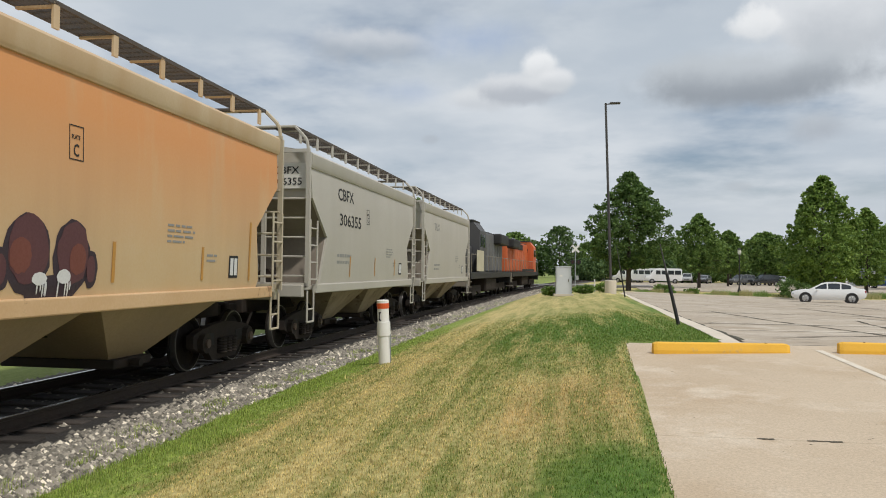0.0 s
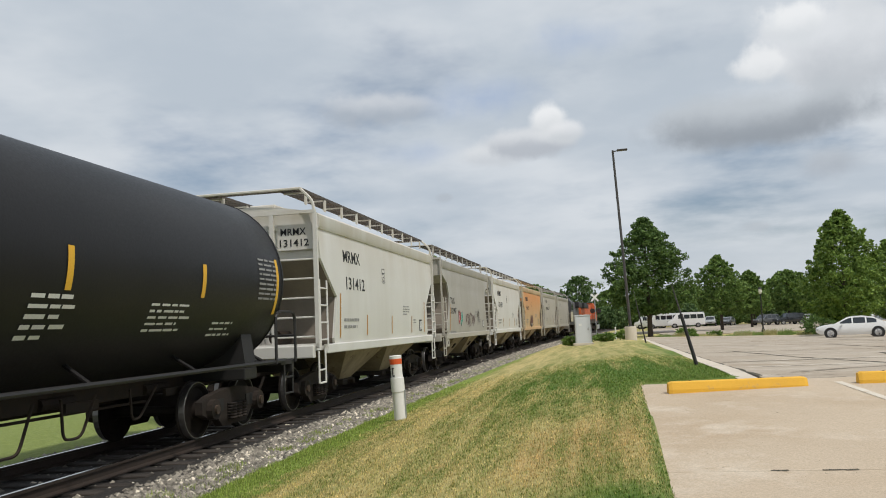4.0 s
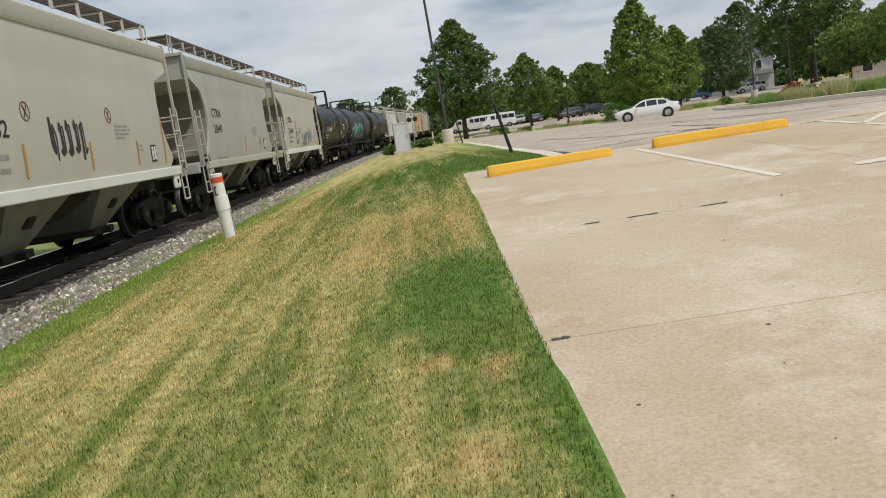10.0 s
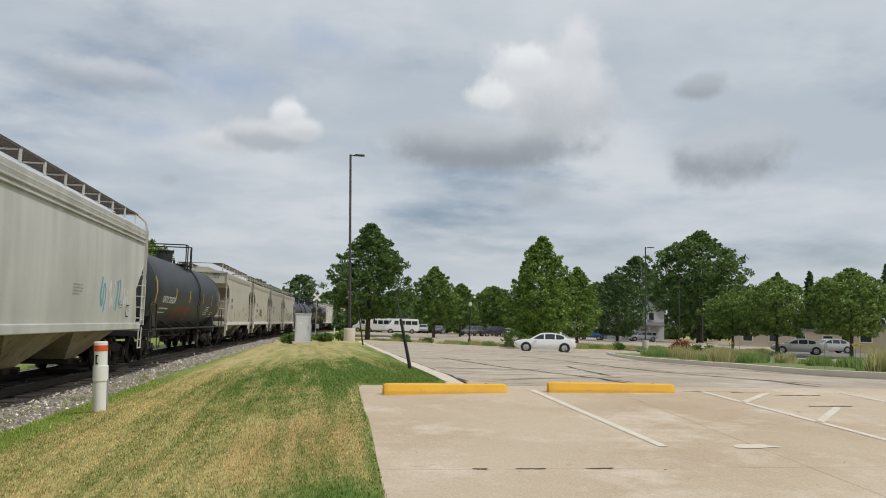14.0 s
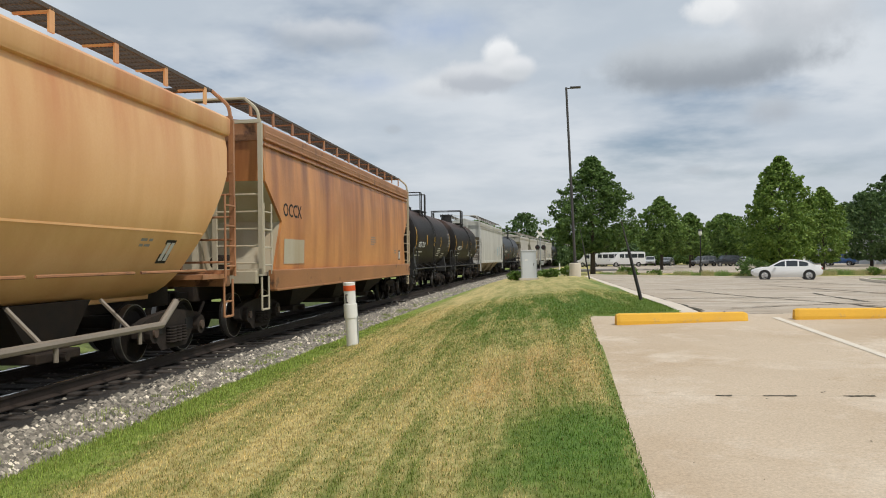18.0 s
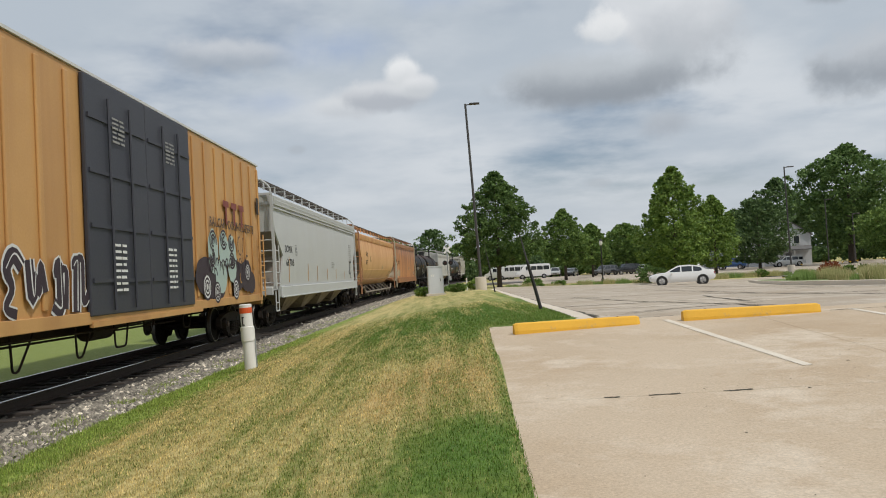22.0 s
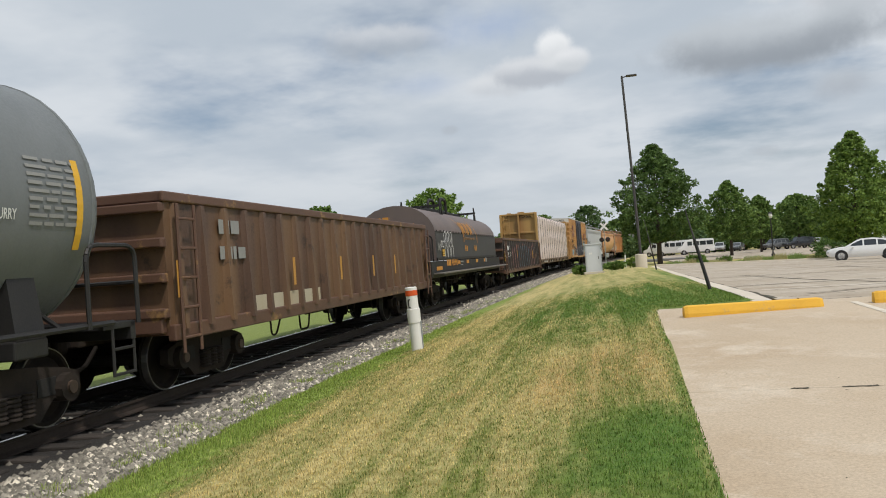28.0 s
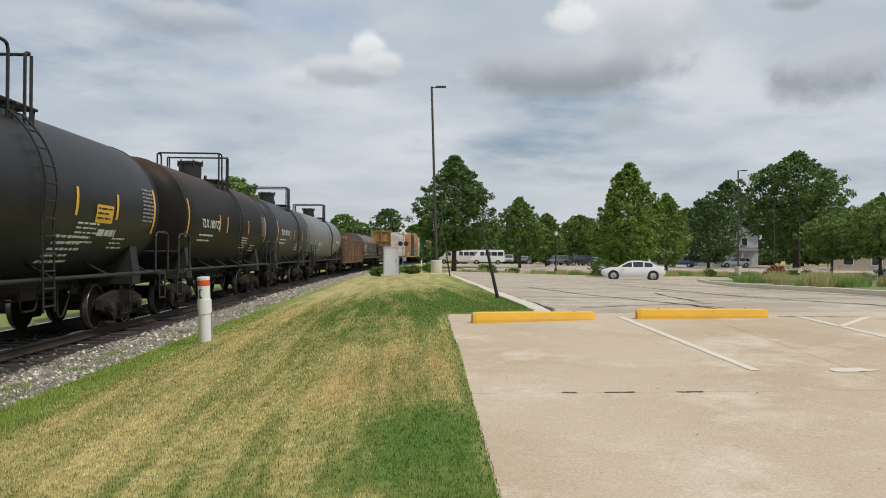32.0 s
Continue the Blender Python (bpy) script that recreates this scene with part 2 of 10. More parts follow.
def lawn_material(name, blade=False):
    """Mown grass: green with tan, sun-dried patches and greener bands, by place."""
    m = bpy.data.materials.new(name)
    m.use_nodes = True
    T, L = m.node_tree, m.node_tree.links.new
    b = T.nodes["Principled BSDF"]
    co = T.nodes.new("ShaderNodeTexCoord")

    def nz(sc, det, off, st=(1, 1, 1)):
        mp = T.nodes.new("ShaderNodeMapping")
        mp.inputs["Location"].default_value, mp.inputs["Scale"].default_value = off, st
        L(co.outputs["Object"], mp.inputs[0])
        n = T.nodes.new("ShaderNodeTexNoise")
        n.inputs["Scale"].default_value, n.inputs["Detail"].default_value, n.inputs["Roughness"].default_value = sc, det, 0.62
        L(mp.outputs[0], n.inputs["Vector"])
        return n.outputs["Fac"]

    def ramp(v, lo, hi, a=0.0, c=1.0):
        n = T.nodes.new("ShaderNodeMapRange")
        n.interpolation_type = "SMOOTHSTEP"
        for i, q in enumerate((lo, hi, a, c)):
            n.inputs[i + 1].default_value = q
        L(v, n.inputs[0])
        return n.outputs[0]

    def mix(f, a, c):
        n = T.nodes.new("ShaderNodeMix")
        n.data_type = "RGBA"
        for i, v in ((0, f), (6, a), (7, c)):
            if isinstance(v, (int, float)):
                n.inputs[i].default_value = v
            elif isinstance(v, tuple):
                n.inputs[i].default_value = (*v, 1)
            else:
                L(v, n.inputs[i])
        return n.outputs[2]

    def mth(op, a, c):
        n = T.nodes.new("ShaderNodeMath")
        n.operation, n.use_clamp = op, True
        for i, v in enumerate((a, c)):
            if isinstance(v, (int, float)):
                n.inputs[i].default_value = v
            else:
                L(v, n.inputs[i])
        return n.outputs[0]

    sp = T.nodes.new("ShaderNodeSeparateXYZ")
    L(co.outputs["Object"], sp.inputs[0])
    def blob(cx, cy, rx, ry, wob=1.1):
        """A soft-edged patch of lusher grass about a place."""
        dx = mth2("DIVIDE", mth2("SUBTRACT", sp.outputs[0], cx), rx)
        dy = mth2("DIVIDE", mth2("SUBTRACT", sp.outputs[1], cy), ry)
        d = mth2("ADD", mth2("MULTIPLY", dx, dx), mth2("MULTIPLY", dy, dy))
        return ramp(mth2("ADD", d, mth2("MULTIPLY", ragged, wob)), 1.75, 0.45)

    def mth2(op, a, c):
        n = T.nodes.new("ShaderNodeMath")
        n.operation = op
        for i, v in enumerate((a, c)):
            if isinstance(v, (int, float)):
                n.inputs[i].default_value = v
            else:
                L(v, n.inputs[i])
        return n.outputs[0]

    ragged = nz(1.6, 5, (2.0, 3.0, 0))
    fray = nz(5.5, 5, (7.0, 1.0, 0))
    # mower's lines follow the track: across counts metres from the line x = 0 leaned to it
    across = mth2("ADD", sp.outputs[0], mth2("MULTIPLY", sp.outputs[1], 0.044))
    lane = T.nodes.new("ShaderNodeCombineXYZ")
    L(across, lane.inputs[0])
    L(mth2("MULTIPLY", sp.outputs[1], 0.055), lane.inputs[1])

    def lanes(sc, det, off):
        n = T.nodes.new("ShaderNodeTexNoise")
        n.inputs["Scale"].default_value, n.inputs["Detail"].default_value, n.inputs["Roughness"].default_value = sc, det, 0.6
        v = T.nodes.new("ShaderNodeVectorMath")
        v.inputs[1].default_value = off
        L(lane.outputs[0], v.inputs[0])
        L(v.outputs[0], n.inputs["Vector"])
        return n.outputs["Fac"]

    wide = ramp(lanes(2.1, 1, (3.1, 0.4, 0)), 0.40, 0.60)
    thin = ramp(lanes(7.5, 2, (8.2, 5.0, 0)), 0.38, 0.62)
    patchy = ramp(nz(0.8, 6, (4.3, 8.0, 0), (1.0, 0.45, 1)), 0.34, 0.62)
    speck = ramp(nz(9.0, 5, (5, 1, 0), (1.0, 0.55, 1)), 0.30, 0.66)
    # how dry: bands, lanes, patches and tufts together, about one half
    dry = mth2("ADD", mth2("MULTIPLY", wide, 0.34), mth2("MULTIPLY", thin, 0.24))
    dry = mth2("ADD", dry, mth2("ADD", mth2("MULTIPLY", patchy, 0.26), mth2("MULTIPLY", speck, 0.24)))
    # straw-dry strip on the bank beside the verge, browner turf beside the pad, thinner growth close by
    bank = mth("MULTIPLY", ramp(across, -3.6, -3.1), ramp(across, -1.2, -2.4))
    dry = mth2("ADD", mth2("SUBTRACT", dry, 0.11), mth2("MULTIPLY", bank, 0.22))
    dry = mth2("ADD", dry, mth2("MULTIPLY", blob(-0.45, 9.2, 1.1, 2.6, 1.3), 0.16))
    dry = mth2("ADD", dry, mth2("MULTIPLY", ramp(sp.outputs[1], 24.0, 32.0), 0.16))
    dry = mth2("SUBTRACT", dry, mth2("MULTIPLY", ramp(mth2("ADD", sp.outputs[1], mth2("MULTIPLY", ragged, 2.0)), 7.2, 5.0), 0.18))
    # the verge along the ballast stays green, and so do the foot of the pad and a few lush patches
    verge = ramp(mth2("ADD", mth2("ADD", sp.outputs[0], mth2("MULTIPLY", sp.outputs[1], 0.036)), mth2("MULTIPLY", mth2("ADD", ragged, fray), 1.0)), -2.80, -2.30)
    near_pad = blob(0.22, 5.75, 0.85, 1.6, 1.25)
    mid_band = mth("MULTIPLY", blob(0.0, 17.5, 3.3, 7.0, 1.2), ramp(lanes(3.2, 2, (1.0, 2.0, 0)), 0.32, 0.6, 0.6, 1.0))
    lush = mth("MAXIMUM", near_pad, mid_band)
    rim = ramp(mth2("ADD", mth2("ADD", sp.outputs[0], mth2("MULTIPLY", sp.outputs[1], 0.013)), mth2("MULTIPLY", fray, 0.22)), 0.52, 0.74)
    lush = mth("MAXIMUM", lush, mth("MULTIPLY", rim, ramp(sp.outputs[1], 14.5, 12.0, 0.0, 0.8)))
    lush = mth("MAXIMUM", lush, mth("MULTIPLY", ramp(sp.outputs[0], 0.5, 1.3), ramp(sp.outputs[1], 60.0, 30.0, 0.0, 0.7)))
    dry = mth2("SUBTRACT", dry, mth2("MULTIPLY", lush, mth2("ADD", 0.42, mth2("MULTIPLY", speck, 0.25))))
    # bare, scorched spots
    spot = mth("MAXIMUM", mth("MAXIMUM", blob(-0.02, 4.3, 0.16, 0.22, 1.6), blob(0.30, 4.05, 0.16, 0.34, 1.6)), mth("MAXIMUM", blob(0.14, 3.1, 0.24, 0.34, 1.8), blob(-0.05, 2.5, 0.22, 0.25, 1.6)))
    dry = mth("MULTIPLY", mth("ADD", dry, mth2("MULTIPLY", spot, 0.55)), verge)
    dry = mth("MULTIPLY", dry, ramp(sp.outputs[0], -9.5, -8.5, 0.1, 1.0))
    tuft = nz(11.0, 4, (0, 0, 0))
    fine = nz(80.0, 2, (0, 0, 0))
    hue = ramp(tuft, 0.3, 0.7)
    green = mix(hue, (0.132, 0.180, 0.036), (0.235, 0.280, 0.066))
    green = mix(lush, green, mix(hue, (0.080, 0.160, 0.026), (0.150, 0.250, 0.048)))
    green = mix(ramp(verge, 0.0, 1.0, 0.9, 0.0), green, mix(hue, (0.19, 0.275, 0.050), (0.375, 0.465, 0.115)))
    straw = mix(hue, (0.475, 0.380, 0.147), (0.73, 0.61, 0.29))
    brown = mth("MAXIMUM", ramp(nz(0.9, 5, (9.0, 2.0, 0)), 0.56, 0.72, 0.0, 0.6), mth("MAXIMUM", spot, mth2("MULTIPLY", blob(-0.3, 9.0, 1.0, 2.2, 1.3), 0.75)))
    straw = mix(brown, straw, mix(hue, (0.50, 0.335, 0.14), (0.68, 0.48, 0.225)))
    if blade:
        # each blade is straw or green, and the mix of them follows the dryness
        gi = T.nodes.new("ShaderNodeNewGeometry")
        island = gi.outputs["Random Per Island"]
        pick = ramp(mth2("SUBTRACT", mth2("ADD", mth2("MULTIPLY", dry, 1.15), 0.0), island), -0.25, 0.25)
        c = mix(pick, green, straw)
        wn_ = T.nodes.new("ShaderNodeTexWhiteNoise")
        wn_.noise_dimensions = "1D"
        L(island, wn_.inputs["W"])
        hv = T.nodes.new("ShaderNodeHueSaturation")
        L(ramp(wn_.outputs["Value"], 0, 1, 0.68, 1.65), hv.inputs["Value"])
        L(c, hv.inputs["Color"])
        c = hv.outputs[0]
    else:
        c = mix(dry, green, straw)
        c = mix(ramp(sp.outputs[0], -9.0, -10.0), c, mix(hue, (0.185, 0.235, 0.055), (0.27, 0.32, 0.095)))
        c = mix(ramp(fine, 0.3, 0.72, 0.0, 0.55), c, mix(0.5, c, (0.03, 0.035, 0.010)))
    L(c, b.inputs["Base Color"])
    b.inputs["Roughness"].default_value = 0.85
    b.inputs["Specular IOR Level"].default_value = 0.2
    bp = T.nodes.new("ShaderNodeBump")
    bp.inputs["Strength"].default_value, bp.inputs["Distance"].default_value = 0.6, 0.03
    L(fine, bp.inputs["Height"])
    L(bp.outputs[0], b.inputs["Normal"])
    if blade:
        tr = T.nodes.new("ShaderNodeBsdfTranslucent")
        L(c, tr.inputs["Color"])
        ms = T.nodes.new("ShaderNodeMixShader")
        ms.inputs[0].default_value = 0.45
        L(b.outputs[0], ms.inputs[1])
        L(tr.outputs[0], ms.inputs[2])
        L(ms.outputs[0], T.nodes["Material Output"].inputs[0])
    return m


def leaf_material(name, a, c):
    m = bpy.data.materials.new(name)
    m.use_nodes = True
    T, L = m.node_tree, m.node_tree.links.new
    b = T.nodes["Principled BSDF"]
    gi = T.nodes.new("ShaderNodeNewGeometry")
    mx = T.nodes.new("ShaderNodeMix")
    mx.data_type = "RGBA"
    mx.inputs[6].default_value, mx.inputs[7].default_value = (*a, 1), (*c, 1)
    L(gi.outputs["Random Per Island"], mx.inputs[0])
    L(mx.outputs[2], b.inputs["Base Color"])
    b.inputs["Roughness"].default_value = 0.6
    b.inputs["Specular IOR Level"].default_value = 0.3
    tr = T.nodes.new("ShaderNodeBsdfTranslucent")
    L(mx.outputs[2], tr.inputs["Color"])
    ms = T.nodes.new("ShaderNodeMixShader")
    ms.inputs[0].default_value = 0.27
    L(b.outputs[0], ms.inputs[1])
    L(tr.outputs[0], ms.inputs[2])
    L(ms.outputs[0], T.nodes["Material Output"].inputs[0])
    return m


def glass_material(name, tint=(0.03, 0.035, 0.04)):
    m = bpy.data.materials.new(name)
    m.use_nodes = True
    b = m.node_tree.nodes["Principled BSDF"]
    b.inputs["Base Color"].default_value = (*tint, 1)
    b.inputs["Roughness"].default_value = 0.06
    b.inputs["Specular IOR Level"].default_value = 0.8
    return m


RUST = (0.16, 0.07, 0.035)
M_STEEL = material("dark_steel", (0.022, 0.019, 0.017), (0.045, 0.030, 0.021), 0.8, 0.0, 4, 60, 0.7, 0.2, spec=0.2)
M_WHEEL = material("wheel_steel", (0.010, 0.0085, 0.0075), (0.019, 0.014, 0.011), 0.85, 0.0, 5, 50, 0.8, 0.15, spec=0.15)
M_TREAD = material("wheel_tread", (0.20, 0.19, 0.185), (0.12, 0.115, 0.11), 0.4, 0.8, 9, 60, 0.5, 0.05)
M_BLACKRAIL = material("black_rail", (0.012, 0.012, 0.0125), (0.022, 0.019, 0.018), 0.6, 0.0, 5, 50, 0.5, 0.1)
M_YELLOW = plain("reflector_yellow", (0.75, 0.42, 0.03), 0.5)
M_OCHRE = plain("reflector_ochre", (0.50, 0.25, 0.05), 0.6)
M_WHITE = plain("stencil_white", (0.72, 0.72, 0.70), 0.6)
M_INK = plain("stencil_black", (0.014, 0.014, 0.015), 0.75)
M_FAINT = plain("stencil_grey", (0.28, 0.28, 0.27), 0.7)
M_GRATE = material("walkway_steel", (0.075, 0.072, 0.068), (0.12, 0.08, 0.05), 0.6, 0.3, 3, 50, 0.6, 0.1)

G_TEAL = plain("spray_teal", (0.05, 0.36, 0.28), 0.6)
G_BLUE = plain("spray_blue", (0.12, 0.38, 0.52), 0.6)
G_RED = plain("spray_red", (0.42, 0.04, 0.04), 0.6)
G_BLACK = plain("spray_black", (0.035, 0.02, 0.03), 0.6)
G_PURPLE = plain("spray_purple", (0.10, 0.035, 0.04), 0.6)
G_WHITE = plain("spray_white", (0.66, 0.66, 0.66), 0.6)
G_SKY = plain("spray_sky_blue", (0.25, 0.52, 0.66), 0.6)

# ---- builders ----


def part(name, bm, mat, parent=None, label=""):
    me = bpy.data.meshes.new(name)
    bm.to_mesh(me)
    bm.free()
    return link(name, me, mat, parent, label)


def link(name, me, mat, parent=None, label=""):
    if not me.materials:
        me.materials.append(mat)
    ob = new(name, me)
    ob.parent = parent
    if label:
        tagged(ob, label)
    return ob


def smooth(ob, angle=40):
    me = ob.data
    me.shade_smooth()
    me.set_sharp_from_angle(angle=radians(angle))
    return ob


def box(bm, c, s, m=None, bev=0.0):
    """A block about c with full sizes s, turned by m, edges rounded by bev."""
    mat = Matrix.Translation(c) @ (m or Matrix()) @ Matrix.Diagonal((*s, 1))
    r = bmesh.ops.create_cube(bm, size=1.0, matrix=mat)
    if bev:
        es = {e for v in r["verts"] for e in v.link_edges}
        bmesh.ops.bevel(bm, geom=list(es), offset=bev, segments=2, affect="EDGES", profile=0.5)
    return r


def rod(bm, a, b, r=0.02, seg=6, r2=None):
    a, b = Vector(a), Vector(b)
    d = b - a
    m = Matrix.Translation((a + b) / 2) @ d.to_track_quat("Z", "Y").to_matrix().to_4x4()
    bmesh.ops.create_cone(bm, cap_ends=True, segments=seg, radius1=r, radius2=r if r2 is None else r2, depth=d.length, matrix=m)


def rods(bm, pts, r=0.02, seg=6):
    for a, b in zip(pts, pts[1:]):
        rod(bm, a, b, r, seg)


def bend(p, rad=0.15, n=4):
    """A path of points with its inner corners rounded."""
    out = [Vector(p[0])]
    for a, b, c in zip(p, p[1:], p[2:]):
        a, b, c = Vector(a), Vector(b), Vector(c)
        u, v = (a - b), (c - b)
        k = min(rad, u.length / 2, v.length / 2)
        s, e = b + u.normalized() * k, b + v.normalized() * k
        for i in range(n + 1):
            t = i / n
            out.append((1 - t) ** 2 * s + 2 * t * (1 - t) * b + t * t * e)
    out.append(Vector(p[-1]))
    return out


def loft(bm, rings, closed=True, caps=True):
    """Skin between rings of points, each with the same count."""
    vs = [[bm.verts.new(p) for p in r] for r in rings]
    n = len(rings[0])
    for a, b in zip(vs, vs[1:]):
        for i in range(n if closed else n - 1):
            bm.faces.new((a[i], a[(i + 1) % n], b[(i + 1) % n], b[i]))
    if caps:
        bm.faces.new(vs[0][::-1])
        bm.faces.new(vs[-1])
    bmesh.ops.recalc_face_normals(bm, faces=bm.faces)
    return vs


def lathe(bm, prof, seg=24, m=None):
    """Turn a profile of (radius, height) round z; m lays it where it belongs."""
    rings = [[(r * math.cos(2 * math.pi * i / seg), r * math.sin(2 * math.pi * i / seg), z) for i in range(seg)] for r, z in prof]
    vs = loft(bm, rings, caps=False)
    for ring, (r, z) in ((vs[0][::-1], prof[0]), (vs[-1], prof[-1])):
        if r < 0.13:
            bm.faces.new(ring)
    if m:
        bmesh.ops.transform(bm, matrix=m, verts=[v for r in vs for v in r])


SIDE = Matrix(((0, 0, 1, 0), (1, 0, 0, 0), (0, 1, 0, 0), (0, 0, 0, 1)))       # writing on a car's right side
REAR = Matrix(((1, 0, 0, 0), (0, 0, -1, 0), (0, 1, 0, 0), (0, 0, 0, 1)))      # writing on a car's rear end
TEXTS = {}


def letters(text, size, at, mat, parent, turn=SIDE, narrow=0.8, lean=0.0, name="lettering", wide=None):
    """Words in the built-in font, as a thin mesh; at is the left foot of the line."""
    key = (text, size, narrow, lean)
    if key not in TEXTS:
        cu = bpy.data.curves.new("type", "FONT")
        cu.body, cu.size, cu.extrude, cu.shear = text, size * 1.4, 0.002, lean
        cu.offset = size * 0.014
        cu.resolution_u = 2
        ob = bpy.data.objects.new("type", cu)
        me = bpy.data.meshes.new_from_object(ob)
        me.transform(Matrix.Diagonal((narrow, 1, 1, 1)))
        bpy.data.objects.remove(ob)
        TEXTS[key] = me
    me = TEXTS[key].copy()
    if wide:
        xs = [v.co.x for v in me.vertices]
        me.transform(Matrix.Diagonal((wide / (max(xs) - min(xs)), 1, 1, 1)) @ Matrix.Translation((-min(xs), 0, 0)))
    me.transform(Matrix.Translation(at) @ turn)
    me.materials.clear()
    return link(name, me, mat, parent)


def bars(rows, at, mat, parent, turn=SIDE, seed=1, height=0.05, gap=0.09, name="small_print"):
    """Small print that cannot be read: broken bars, a row for each given width."""
    rnd = random.Random(seed)
    bm = bmesh.new()
    for i, w in enumerate(rows):
        x = 0.0
        while x < w:
            k = min(rnd.uniform(0.10, 0.32), w - x)
            box(bm, (x + k / 2, -i * gap, 0), (k, height * rnd.uniform(0.8, 1.0), 0.004))
            x += k + rnd.uniform(0.03, 0.07)
    bmesh.ops.transform(bm, matrix=Matrix.Translation(at) @ turn, verts=bm.verts)
    return part(name, bm, mat, parent)


SKIN = {}


def skin(car, z):
    """How far out the car's right side lies at height z."""
    zs, xs = SKIN[car.name]
    return float(np.interp(z, zs, xs))


def onto(ob, car, gap=0.004):
    """Lays a mark's vertices on the car's side."""
    mid = sum(v.co.x for v in ob.data.vertices) / len(ob.data.vertices)
    for v in ob.data.vertices:
        v.co.x = skin(car, v.co.z) + gap + (0.002 if v.co.x > mid else 0.0)
    return ob


def spray_spot(parent, cy, cz, ry, rz, mat, off, seed, xf, label=""):
    """A rounded, slightly uneven patch of spray paint."""
    rnd = random.Random(seed)
    bm = bmesh.new()
    n = 22
    ph = [rnd.uniform(0.94, 1.06) for _ in range(n)]
    rings = []
    for q in (1.0, 0.75, 0.5, 0.25):
        ring = []
        for j in range(n):
            y, z = cy + ry * q * ph[j] * math.cos(2 * math.pi * j / n), cz + rz * q * ph[j] * math.sin(2 * math.pi * j / n)
            ring.append(bm.verts.new((xf(z) + off, y, z)))
        rings.append(ring)
    for a_, b_ in zip(rings, rings[1:]):
        for j in range(n):
            bm.faces.new((a_[j], a_[(j + 1) % n], b_[(j + 1) % n], b_[j]))
    bm.faces.new(rings[-1])
    bmesh.ops.recalc_face_normals(bm, faces=bm.faces)
    return part("graffiti", bm, mat, parent, label)


def patch(name, at, w, h, mat, parent, turn=SIDE, label=""):
    bm = bmesh.new()
    box(bm, (w / 2, h / 2, 0), (w, h, 0.006))
    bmesh.ops.transform(bm, matrix=Matrix.Translation(at) @ turn, verts=bm.verts)
    return part(name, bm, mat, parent, label)


GLYPHS = (
    ((0.1, 0.9), (0.25, 0.1), (0.4, 0.75), (0.62, 0.2), (0.7, 1.0), (0.95, 0.35)),
    ((0.95, 0.75), (0.5, 1.0), (0.12, 0.7), (0.6, 0.42), (0.1, 0.1), (0.75, 0.0)),
    ((0.05, 0.2), (0.5, 0.05), (0.42, 0.95), (0.1, 0.6), (0.9, 0.85), (0.8, 0.1)),
    ((0.2, 1.0), (0.05, 0.4), (0.5, 0.1), (0.45, 0.9), (0.95, 0.6), (0.7, 0.0)),
    ((0.0, 0.6), (0.3, 1.0), (0.35, 0.0), (0.6, 0.55), (0.75, 0.05), (0.95, 0.95)),
    ((0.15, 0.0), (0.3, 0.9), (0.0, 0.75), (0.7, 1.0), (0.6, 0.1), (1.0, 0.3)))


